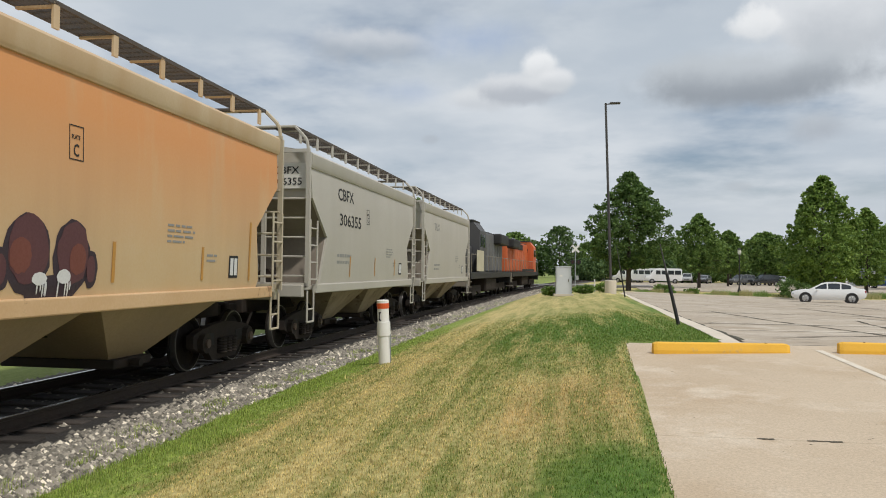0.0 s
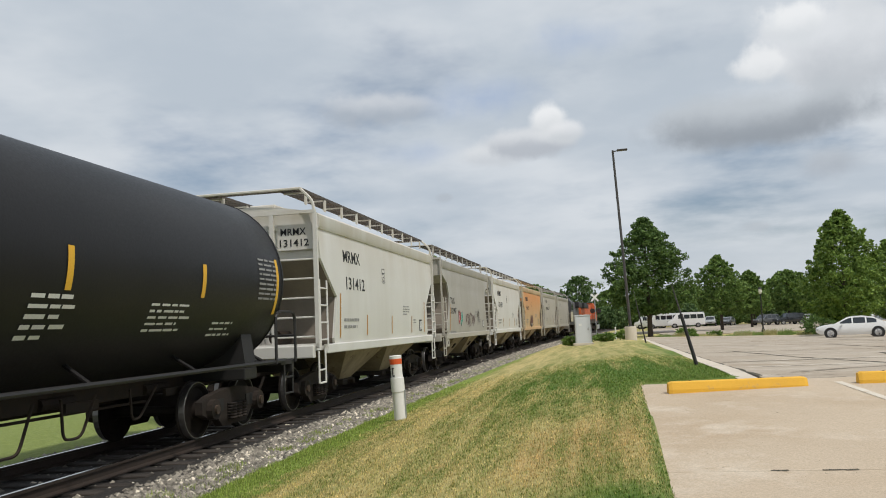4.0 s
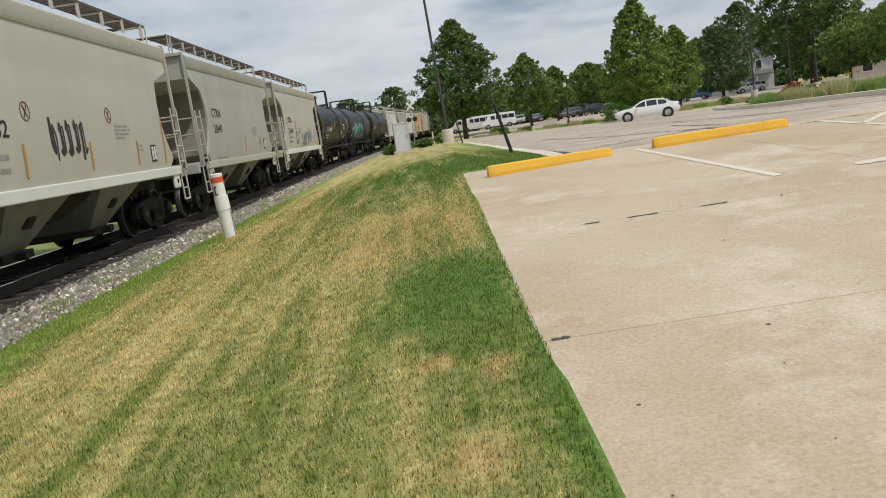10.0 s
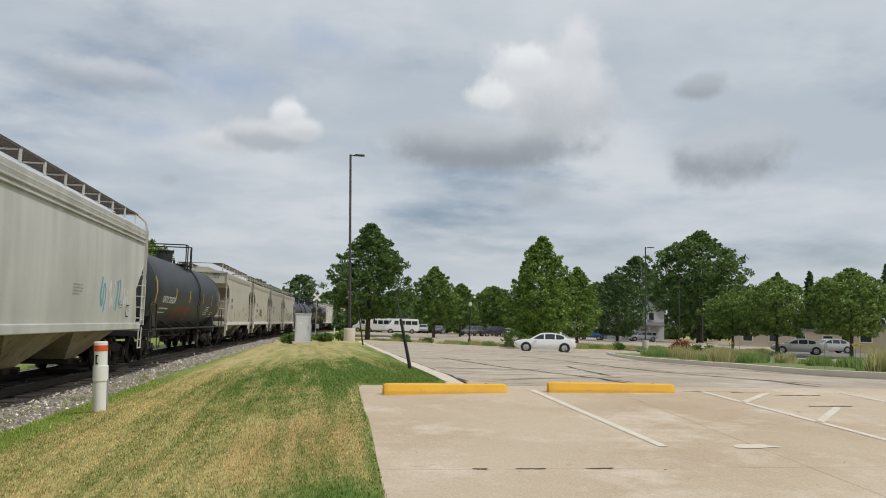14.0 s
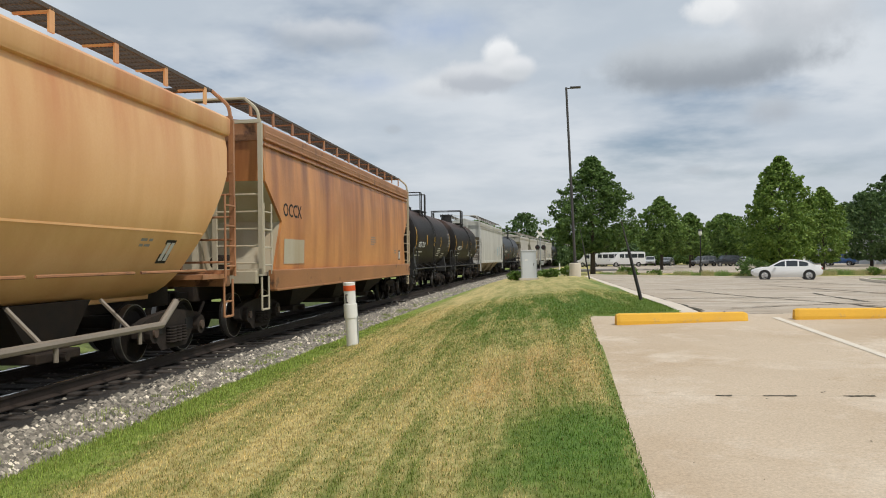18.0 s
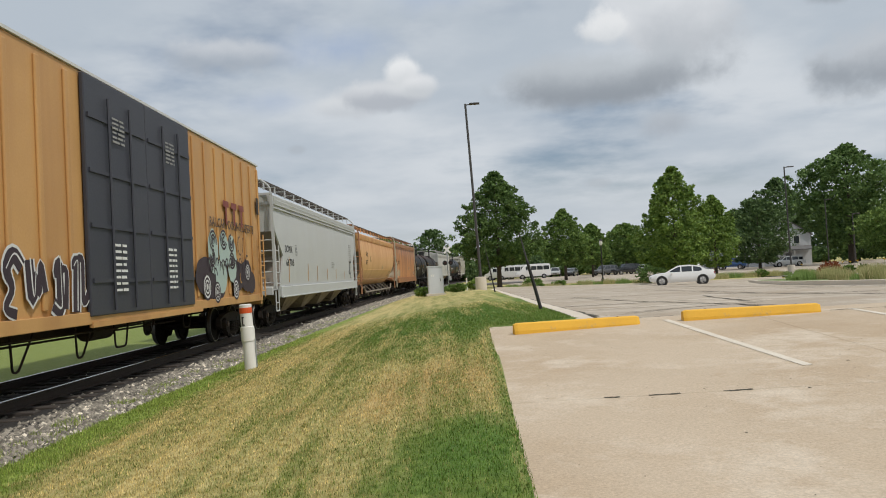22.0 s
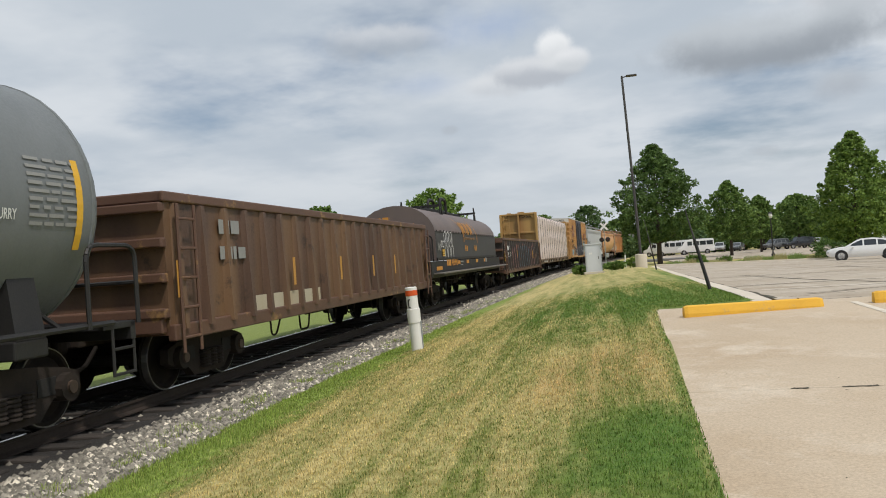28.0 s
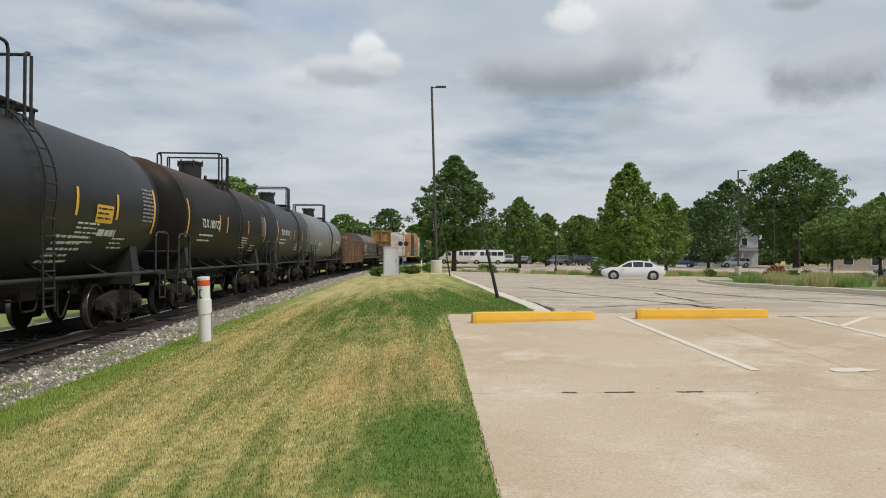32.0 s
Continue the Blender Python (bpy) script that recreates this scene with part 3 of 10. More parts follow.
def scrawl(parent, x, y0, y1, z0, z1, mats, seed, letters_n=5, line=0.05, fill=True, name="graffiti", label="", xf=None, shine=True, glyphs=None):
    """Spray-painted letters at x on the right side (or on the skin x = xf(z)): broad filled strokes with an outline
    of the last paint given, or, when not filled, thin tags."""
    rnd = random.Random(seed)
    letters_n = len(glyphs) if glyphs else letters_n
    w = (y1 - y0) / letters_n
    hgt = z1 - z0
    xx = (lambda z: x) if xf is None else xf

    def stroke(pts, wide, off, mat):
        bm = bmesh.new()
        sm = bend([(0, *p) for p in pts], 0.42 * min(w, hgt), 4)
        steps = [sm[0]]
        for a_, b_ in zip(sm, sm[1:]):
            n = max(1, int((b_ - a_).length / 0.12))
            steps += [a_ + (b_ - a_) * (k + 1) / n for k in range(n)]
        last = None
        for j, a_ in enumerate(steps):
            d = steps[min(j + 1, len(steps) - 1)] - steps[max(j - 1, 0)]
            if d.length < 1e-4:
                continue
            taper = 0.75 + 0.25 * math.sin(1.0 + 5.0 * j / len(steps))
            nrm = Vector((0, -d.z, d.y)).normalized() * wide / 2 * taper
            pair = [bm.verts.new((xx(p.z) + off + 0.00002 * j, p.y, p.z)) for p in (a_ + nrm, a_ - nrm)]
            if last:
                bm.faces.new((last[0], last[1], pair[1], pair[0]))
            last = pair
        bmesh.ops.recalc_face_normals(bm, faces=bm.faces)
        return part(name, bm, mat, parent)

    for i in range(letters_n):
        g = glyphs[i] if glyphs else GLYPHS[rnd.randrange(len(GLYPHS))]
        lean = rnd.uniform(-0.12, 0.18) * w
        drop, tall = rnd.uniform(-0.06, 0.06) * hgt, rnd.uniform(0.85, 1.05)
        pts = [(y0 + w * (i + 0.12 + 0.76 * a) + lean * b, z0 + drop + hgt * (0.08 + 0.84 * b * tall)) for a, b in g]
        if fill:
            broad = min(0.34 * w, 0.30 * hgt)
            body = mats[:-1] or mats
            ob = stroke(pts, broad + 0.09, 0.006 + 0.0005 * (i % 3), mats[-1])
            if len(mats) > 1:
                stroke(pts, broad, 0.0085 + 0.0005 * (i % 3), body[i % len(body)])
                if shine:
                    stroke([(a + 0.15 * broad, b + 0.1 * broad) for a, b in pts[:3]], 0.035, 0.0115, G_WHITE)
        else:
            ob = stroke(pts, line, 0.007 + 0.0007 * (i % 3), mats[i % len(mats)])
        if label and i == 0:
            tagged(ob, label)


# ---- the line of the track ----
X0, PSI0, RAD, S_BACK, SPEED = -6.98, -0.0441, 1227.0, -4.0, 13.0


def track(s):
    """Place and heading (to the right of +y, radians) of the track's centre line, s metres along."""
    if s < S_BACK:
        x, y, p = track(S_BACK)
        return x + (s - S_BACK) * math.sin(p), y + (s - S_BACK) * math.cos(p), p
    p = PSI0 + s / RAD
    return X0 + RAD * (math.cos(PSI0) - math.cos(p)), RAD * (math.sin(p) - math.sin(PSI0)), p


def beside(s, u, z=0.0):
    x, y, p = track(s)
    return (x + u * math.cos(p), y - u * math.sin(p), z)


def track_x(y):
    return X0 - 0.0441 * y + 0.5 * y * y / RAD if y > S_BACK else track(S_BACK)[0] + (y - S_BACK) * math.tan(track(S_BACK)[2])


def lerp(v, xs, ys):
    return float(np.interp(v, xs, ys))


def rise(y):
    return lerp(y, (-60, -8, 0, 14, 20, 48, 64, 80, 400), (-0.35, -0.3, -0.02, 0.575, 0.62, 0.46, 0.12, -0.28, -0.28))


def lot_z(x, y):
    if y < 13.7:
        return -0.02 + 0.0425 * y + 0.012 * x
    k = min((y - 13.7) / 45, 1)
    return 0.76 - 0.0115 * min(y, 70) + 0.012 * x * max(0, 1 - (y - 13.7) / 8) - 0.024 * max(min(x, 16) - 2, 0) * k


def lot_edge(y):
    return lerp(y, (13.65, 66), (1.95, 1.3))


def ground_z(x, y):
    u = x - track_x(y)
    if abs(u) < 2.35:
        return -0.34
    if u < 0:
        return -0.34 + 0.03 * min(abs(u) - 2.35, 2) + 0.12 * math.sin(x * 0.05) * min(1, (abs(u) - 2.35) / 20)
    span = max(0.4 - track_x(y) - 2.35, 1.0)
    t = min(max((u - 2.35) / span, 0), 1)
    top = rise(y)
    if x > -0.4 and -60 < y < 13.7:
        e = lerp(y, (0, 13.4), (0.64, 0.44))
        rim = lot_z(e, y) + 0.012
        if x < e:
            top = top + (rim - top) * max(0, (x - e + 0.9) / 0.9)
        else:
            top = rim + (lot_z(x, y) - 0.14 - rim) * min(1, (x - e) / 0.2)
    elif x > 0.3 and 13.7 <= y < 66.5:
        e = lot_edge(y)
        rim = lot_z(e, y) + 0.022
        if x < e + 0.05:
            top = top + (rim - top) * (x - 0.3) / (e - 0.25)
        else:
            top = rim + (lot_z(x, y) - 0.14 - rim) * min(1, (x - e - 0.05) / 0.4)
    elif x > 1.0 and 66.5 <= y < 88:
        k = min(1, (x - 1.0) / 3)
        top = top + (lot_z(x, 66) - 0.03 + (-0.28 - lot_z(x, 66) + 0.03) * (y - 66.5) / 21.5 - top) * k
    return -0.30 + (top + 0.30) * t ** 0.8

# ---- ground, track, paving ----
M_LAWN, M_BLADE = lawn_material("lawn"), lawn_material("grass_blade", True)
# Bed colour is kept dark to paint the shade in gaps between stones
M_BALLAST = material("ballast_bed", (0.085, 0.070, 0.054), (0.045, 0.037, 0.029), 0.9, 0, 2.0, 26, 0.7, 1.0, spots=(0.17, 0.155, 0.14))
M_CONC = material("pad_concrete", (0.53, 0.43, 0.315), (0.45, 0.355, 0.25), 0.85, 0, 0.5, 120, 0.6, 0.25, blotch=((0.58, 0.49, 0.38), (0.43, 0.325, 0.215), 0.26))
M_LOT = material("old_lot_concrete", (0.44, 0.375, 0.295), (0.35, 0.29, 0.225), 0.88, 0, 0.35, 60, 0.7, 0.2, blotch=((0.51, 0.45, 0.37), (0.345, 0.28, 0.205), 0.22))
M_KERB = material("kerb_concrete", (0.66, 0.585, 0.485), (0.52, 0.46, 0.375), 0.85, 0, 0.8, 40, 0.6, 0.15)
M_SEAM = material("seam_tar", (0.10, 0.085, 0.06), (0.05, 0.05, 0.03), 0.9, 0, 4, 60, 0.7, 0.3)
M_PAINT = material("line_paint", (0.68, 0.62, 0.52), (0.56, 0.49, 0.39), 0.8, 0, 3, 80, 0.6, 0.05, spots=(0.52, 0.43, 0.32))
M_STOP = material("stop_yellow", (0.82, 0.46, 0.04), (0.66, 0.36, 0.04), 0.7, 0, 2.5, 50, 0.5, 0.25, spots=(0.60, 0.36, 0.10))
M_TIE = material("tie_wood", (0.030, 0.024, 0.020), (0.058, 0.048, 0.040), 0.9, 0, 2.5, 30, 0.6, 0.5, stretch=(0.3, 4, 4), random_value=0.35)
M_RAIL = material("rail_steel", (0.045, 0.030, 0.022), (0.026, 0.019, 0.015), 0.8, 0.2, 3, 40, 0.6, 0.2)
M_RAILTOP = material("rail_head", (0.55, 0.54, 0.53), (0.40, 0.39, 0.38), 0.22, 1.0, 4, 60, 0.5, 0.0)


def axis(a, b, steps):
    out, v = [], a
    for end, st in steps:
        while v < end - 1e-6:
            out.append(v)
            v += st
    out.append(b)
    return out


def make_ground():
    ys = axis(-3000, 3000, ((-400, 650), (-60, 68), (-4, 4), (30, 0.7), (80, 1.6), (200, 8), (600, 50), (3000, 600)))
    xs = axis(-3000, 3000, ((-200, 700), (-30, 17), (-12, 2.2), (-0.4, 0.4), (1.2, 0.1), (3, 0.3), (12, 1.2), (60, 6), (200, 35), (3000, 700)))
    verts = [(x, y, ground_z(x, y)) for y in ys for x in xs]
    n = len(xs)
    faces = [(j * n + i, j * n + i + 1, (j + 1) * n + i + 1, (j + 1) * n + i) for j in range(len(ys) - 1) for i in range(n - 1)]
    me = bpy.data.meshes.new("ground")
    me.from_pydata(verts, [], faces)
    me.shade_smooth()
    tagged(link("ground", me, M_LAWN), "mown lawn with tan dry patches beside a railway", "lawn", kind="structure")


make_ground()


def strip(name, mat, spans, prof, label, category):
    """A band along the track with the cross-section prof of (u, z)."""
    bm = bmesh.new()
    loft(bm, [[beside(s, u, z) for u, z in prof] for s in spans], closed=False, caps=False)
    ob = part(name, bm, mat)
    return tagged(ob, label, category, kind="structure")


SPANS = [-60, -30, -10] + [i * 2.0 for i in range(-2, 40)] + [i * 5.0 for i in range(16, 60)] + [320, 360, 400, 450, 500, 560, 640]
ballast = strip("ballast_bed", M_BALLAST, SPANS, ((-2.9, -0.42), (-2.1, -0.26), (-1.5, -0.20), (-0.9, -0.22), (0.9, -0.22), (1.5, -0.20), (1.9, -0.235), (2.4, -0.30), (2.75, -0.42)), "grey crushed-stone ballast bed under the track", "ballast")

# Oily stone darkened further: shade under the train is put into its colour
M_BED = material("oily_shaded_bed", (0.030, 0.026, 0.022), (0.014, 0.012, 0.011), 0.95, 0, 1.5, 26, 0.7, 1.0, spots=(0.06, 0.052, 0.045))
strip("track_bed", M_BED, SPANS, ((-1.35, -0.225), (-0.9, -0.212), (0.9, -0.212), (1.42, -0.192), (1.68, -0.205), (1.74, -0.225)), "oily stone at the rails with the train's shade in its colour", "ballast")
railway = tagged(new("railway_track"), "single railway track with dark wooden ties", "track", kind="structure")


def make_track():
    for side in (-1, 1):
        bm = bmesh.new()
        u = side * 0.753
        prof = [(-0.07, -0.17), (0.07, -0.17), (0.07, -0.155), (0.012, -0.13), (0.012, -0.045), (0.036, -0.035), (0.036, -0.004), (-0.036, -0.004), (-0.036, -0.035), (-0.012, -0.045), (-0.012, -0.13), (-0.07, -0.155)]
        loft(bm, [[beside(s, u + a, z) for a, z in prof] for s in SPANS])
        part("rail", bm, M_RAIL, railway)
        bm = bmesh.new()
        loft(bm, [[beside(s, u + a, z) for a, z in ((-0.033, -0.004), (0.033, -0.004), (0.028, 0.0), (-0.028, 0.0))] for s in SPANS])
        part("rail_head", bm, M_RAILTOP, railway, "rail head polished by wheels")
    rnd = random.Random(4)
    me = None
    for k in range(295):
        s = 3.0 + k * 0.53
        if me is None:
            bm = bmesh.new()
            box(bm, (0, 0, 0), (2.6, 0.22, 0.16), bev=0.015)
            me = bpy.data.meshes.new("tie")
            bm.to_mesh(me)
            bm.free()
        ob = link("tie", me, M_TIE, railway)
        x, y, p = track(s)
        ob.matrix_local = pose(x, y, -0.255 + rnd.uniform(-0.012, 0.012), 0, rnd.uniform(-0.5, 0.5), -math.degrees(p) + rnd.uniform(-2, 2)) @ Matrix.Translation((rnd.uniform(-0.08, 0.10), 0, 0))


make_track()


def stone_material():
    m = material("ballast_stone", (0.40, 0.365, 0.30), (0.21, 0.185, 0.145), 0.9, 0, 6, 40, 0.6, 0.3)
    T = m.node_tree
    b = T.nodes["Principled BSDF"]
    src = b.inputs["Base Color"].links[0].from_socket
    gi = T.nodes.new("ShaderNodeNewGeometry")
    hv = T.nodes.new("ShaderNodeHueSaturation")
    white = T.nodes.new("ShaderNodeMapRange")
    white.inputs[1].default_value, white.inputs[2].default_value, white.inputs[3].default_value, white.inputs[4].default_value = 0.86, 1.0, 0.0, 1.5
    T.links.new(gi.outputs["Random Per Island"], white.inputs[0])
    both = T.nodes.new("ShaderNodeMath")
    T.links.new(ramp2(T, gi.outputs["Random Per Island"], 0.25, 1.15), both.inputs[0])
    T.links.new(white.outputs[0], both.inputs[1])
    T.links.new(both.outputs[0], hv.inputs["Value"])
    T.links.new(src, hv.inputs["Color"])
    T.links.new(hv.outputs[0], b.inputs["Base Color"])
    return m


def scatter_mesh(name, mat, unit_v, unit_f, places, sizes, rots, label, category, squash=0.75):
    """Many small copies of one small shape in one mesh (numpy)."""
    n, k = len(places), len(unit_v)
    v = np.asarray(unit_v, float)[None] * sizes[:, None, :]
    ca, sa_ = np.cos(rots), np.sin(rots)
    x = v[..., 0] * ca[:, None] - v[..., 1] * sa_[:, None]
    y = v[..., 0] * sa_[:, None] + v[..., 1] * ca[:, None]
    v = np.stack([x, y, v[..., 2]], -1) + places[:, None, :]
    f = np.asarray(unit_f)[None] + (np.arange(n) * k)[:, None, None]
    w = f.shape[-1]
    me = bpy.data.meshes.new(name)
    me.vertices.add(n * k)
    me.vertices.foreach_set("co", v.ravel())
    me.loops.add(f.size)
    me.loops.foreach_set("vertex_index", f.ravel().astype(np.int32))
    me.polygons.add(f.size // w)
    me.polygons.foreach_set("loop_start", np.arange(0, f.size, w, dtype=np.int32))
    me.update(calc_edges=True)
    return tagged(link(name, me, mat), label, category, kind="stuff")


def make_stones():
    rng = np.random.default_rng(3)
    unit = [(1, 0, 0), (0.25, 0.9, 0.1), (-0.9, 0.3, -0.1), (-0.5, -0.8, 0.15), (0.6, -0.75, -0.1), (0.1, 0.05, 0.8)]
    faces = [(0, 1, 5), (1, 2, 5), (2, 3, 5), (3, 4, 5), (4, 0, 5)]
    n = 60000
    q = rng.random(n)
    s = 4.5 + 95 * q ** 2.0
    u = np.where(rng.random(n) < 0.93, rng.triangular(1.42, 2.1, 2.75, n), rng.uniform(-2.6, 1.3, n))
    size = rng.uniform(0.016, 0.056, n) * (1 + 0.5 * (s > 30))
    P = np.array([beside(a, b, 0) for a, b in zip(s, u)])
    P[:, 2] = np.interp(u, (-2.9, -2.1, -1.5, -0.9, 0.9, 1.5, 1.9, 2.4, 2.75), (-0.42, -0.26, -0.20, -0.22, -0.22, -0.20, -0.235, -0.30, -0.42)) + size * 0.1
    P[:, 2] += np.where(u > 2.35, 0.05, 0)
    sz = np.stack([size, size * rng.uniform(0.7, 1.1, n), size * rng.uniform(0.6, 1.1, n)], -1)
    scatter_mesh("ballast_stones", stone_material(), unit, faces, P, sz, rng.uniform(0, 6.28, n), "loose grey and white crushed stone along the ties", "stones")


make_stones()


def make_grass():
    rng = np.random.default_rng(8)
    unit = [(-0.5, 0, 0), (0.5, 0, 0), (0.15, 0.6, 1.0)]
    n = 460000
    # more of it close to where one stands
    y = 1.7 + 24.5 * rng.random(n) ** 1.75
    x = -5.5 + 7.4 * rng.random(n) ** 0.95
    ok = (x > np.interp(y, (0, 30), (-4.75, -5.35)) + 0.16 * np.sin(y * 2.3) + 0.12 * np.sin(y * 6.1)) & (x < np.interp(y, (0, 13.4, 13.9, 26), (0.63, 0.43, 1.9, 1.75))) & (rng.random(n) > np.interp(y, (9, 26), (0, 1)))
    x, y = x[ok], y[ok]
    n = len(x)
    z = np.array([max(ground_z(a, b), lerp(a - track_x(b), (1.9, 2.4, 2.75), (-0.24, -0.30, -0.42))) for a, b in zip(x, y)])
    h = rng.uniform(0.012, 0.036, n)
    off = x - np.array([track_x(b) for b in y])
    verge = off < 3.2 + 0.25 * np.sin(y * 1.7) + 0.2 * np.sin(y * 4.1)
    h = np.where(verge, h * rng.uniform(0.6, 2.4, n), h)
    keep = rng.random(n) < np.interp(off, (2.0, 2.75), (0.06, 1.0))
    x, y, z, h, n = x[keep], y[keep], z[keep], h[keep], int(keep.sum())
    w = rng.uniform(0.003, 0.0065, n) * (1 + y / 10)
    scatter_mesh("grass_blades", M_BLADE, unit, [(0, 1, 2)], np.stack([x, y, z - 0.003], -1), np.stack([w, h * rng.uniform(0.2, 0.9, n), h], -1), rng.uniform(0, 6.28, n), "short mown grass, green and straw-coloured", "grass")


make_grass()


def make_weeds():
    """Weeds straggling from the verge into the stone."""
    rng = np.random.default_rng(31)
    k, m = 520, 60
    sy = 3.5 + 45 * rng.random(k) ** 1.6
    su = 2.95 - 0.95 * rng.random(k) ** 1.5
    C = np.array([beside(a, b, 0) for a, b in zip(sy, su)])
    rad = rng.uniform(0.05, 0.20, k)
    idx = np.repeat(np.arange(k), m)
    n = k * m
    a, r = rng.uniform(0, 6.28, n), np.sqrt(rng.random(n))
    x, y = C[idx, 0] + rad[idx] * r * np.cos(a), C[idx, 1] + rad[idx] * r * np.sin(a)
    z = np.interp(su[idx], (1.9, 2.4, 2.75, 2.95), (-0.235, -0.30, -0.36, -0.30))
    h = rng.uniform(0.03, 0.11, n) * (0.6 + 3.0 * rad[idx])
    w = rng.uniform(0.006, 0.014, n)
    scatter_mesh("weeds", M_BLADE, [(-0.5, 0, 0), (0.5, 0, 0), (0.15, 0.6, 1.0)], [(0, 1, 2)], np.stack([x, y, z], -1), np.stack([w, h * rng.uniform(0.3, 1.0, n), h], -1), rng.uniform(0, 6.28, n), "green weeds straggling into the ballast", "weeds")


make_weeds()


def slab(name, mat, xs, ys, zf, thick, label, category):
    """A paved sheet over the grid xs, ys with its own thickness and edges."""
    bm = bmesh.new()
    g = [[bm.verts.new((x(y) if callable(x) else x, y, zf(x(y) if callable(x) else x, y))) for x in xs] for y in ys]
    for a, b in zip(g, g[1:]):
        for i in range(len(xs) - 1):
            bm.faces.new((a[i], a[i + 1], b[i + 1], b[i]))
    r = bmesh.ops.extrude_face_region(bm, geom=bm.faces[:])
    bmesh.ops.translate(bm, vec=(0, 0, -thick), verts=[v for v in r["geom"] if isinstance(v, bmesh.types.BMVert)])
    bmesh.ops.recalc_face_normals(bm, faces=bm.faces)
    return tagged(part(name, bm, mat), label, category, kind="structure")


# the near pad, cast in bays with open joints between them
PAD_X = [0.44, 4.62, 9.0, 13.4]
PAD_Y = [-14.0, -4.4, 0.0, 4.33, 7.44, 13.62]
pavement = tagged(new("pavement"), "tan concrete parking pad cast in bays", "pavement", kind="structure")


def make_pad():
    rnd = random.Random(11)
    for j in range(len(PAD_Y) - 1):
        for i in range(len(PAD_X) - 1):
            bm = bmesh.new()
            g = 0.0035
            x0, x1, y0, y1 = PAD_X[i] + g, PAD_X[i + 1] - g, PAD_Y[j] + g, PAD_Y[j + 1] - g
            n = 16
            rim = []
            for k in range(n + 1):
                yy = y0 + (y1 - y0) * k / n
                xa = x0 + (lerp(yy, (0, 13.4), (0.17, -0.03)) + 0.005 * math.sin(yy * 5.1) + 0.004 * math.sin(yy * 13.7) if i == 0 else 0)
                rim.append([bm.verts.new((xx, yy, lot_z(xx, yy))) for xx in (xa, (xa + x1) / 2, x1)])
            for a, b in zip(rim, rim[1:]):
                for q in range(2):
                    bm.faces.new((a[q], a[q + 1], b[q + 1], b[q]))
            r = bmesh.ops.extrude_face_region(bm, geom=bm.faces[:])
            bmesh.ops.translate(bm, vec=(0, 0, -0.16), verts=[v for v in r["geom"] if isinstance(v, bmesh.types.BMVert)])
            bmesh.ops.recalc_face_normals(bm, faces=bm.faces)
            part("concrete_bay", bm, M_CONC, pavement)
    bm = bmesh.new()
    for x in (0.44, 4.62, 9.0, 13.4):
        if x > 1 and x < 13:
            loft(bm, [[(x - 0.03, y, lot_z(x, y) - 0.018), (x + 0.03, y, lot_z(x, y) - 0.018)] for y in (-14, 0, 7, 13.6)], closed=False, caps=False)
    for y in PAD_Y[1:]:
        loft(bm, [[(x, y - 0.03, lot_z(x, y) - 0.018), (x, y + 0.03, lot_z(x, y) - 0.018)] for x in (0.5, 5, 9, 13.3)], closed=False, caps=False)
    part("joint", bm, material("joint_dirt", (0.30, 0.245, 0.175), (0.19, 0.155, 0.11), 0.9, 0, 2.5, 60, 0.7, 0.2), pavement, "dirt-filled joints")
    # weeds and dirt that have spilled out of the joints
    bm = bmesh.new()
    for cx, cy, l in ((1.43, 7.44, 0.07), (1.90, 7.44, 0.14), (2.55, 7.43, 0.13), (6.3, 13.0, 0.5), (6.9, 12.9, 0.3), (7.6, 12.6, 0.4), (2.7, 14.1, 0.3), (3.3, 14.4, 0.3), (7.4, 11.4, 0.35), (0.66, 4.33, 0.05), (5.2, 13.62, 0.6), (3.2, 13.63, 0.3)):
        n = 9
        top = [(cx + l * (k / n - 0.5) * 2, cy + rnd.uniform(0.005, 0.028)) for k in range(n + 1)]
        low = [(cx + l * (k / n - 0.5) * 2, cy - rnd.uniform(0.005, 0.028)) for k in range(n + 1)]
        for k in range(n):
            q = [top[k], top[k + 1], low[k + 1], low[k]]
            bm.faces.new([bm.verts.new((a, b, lot_z(a, b) + 0.005)) for a, b in q])
    bmesh.ops.recalc_face_normals(bm, faces=bm.faces)
    part("dirt", bm, M_SEAM, pavement, "dirt and dead weeds in the joints")


make_pad()


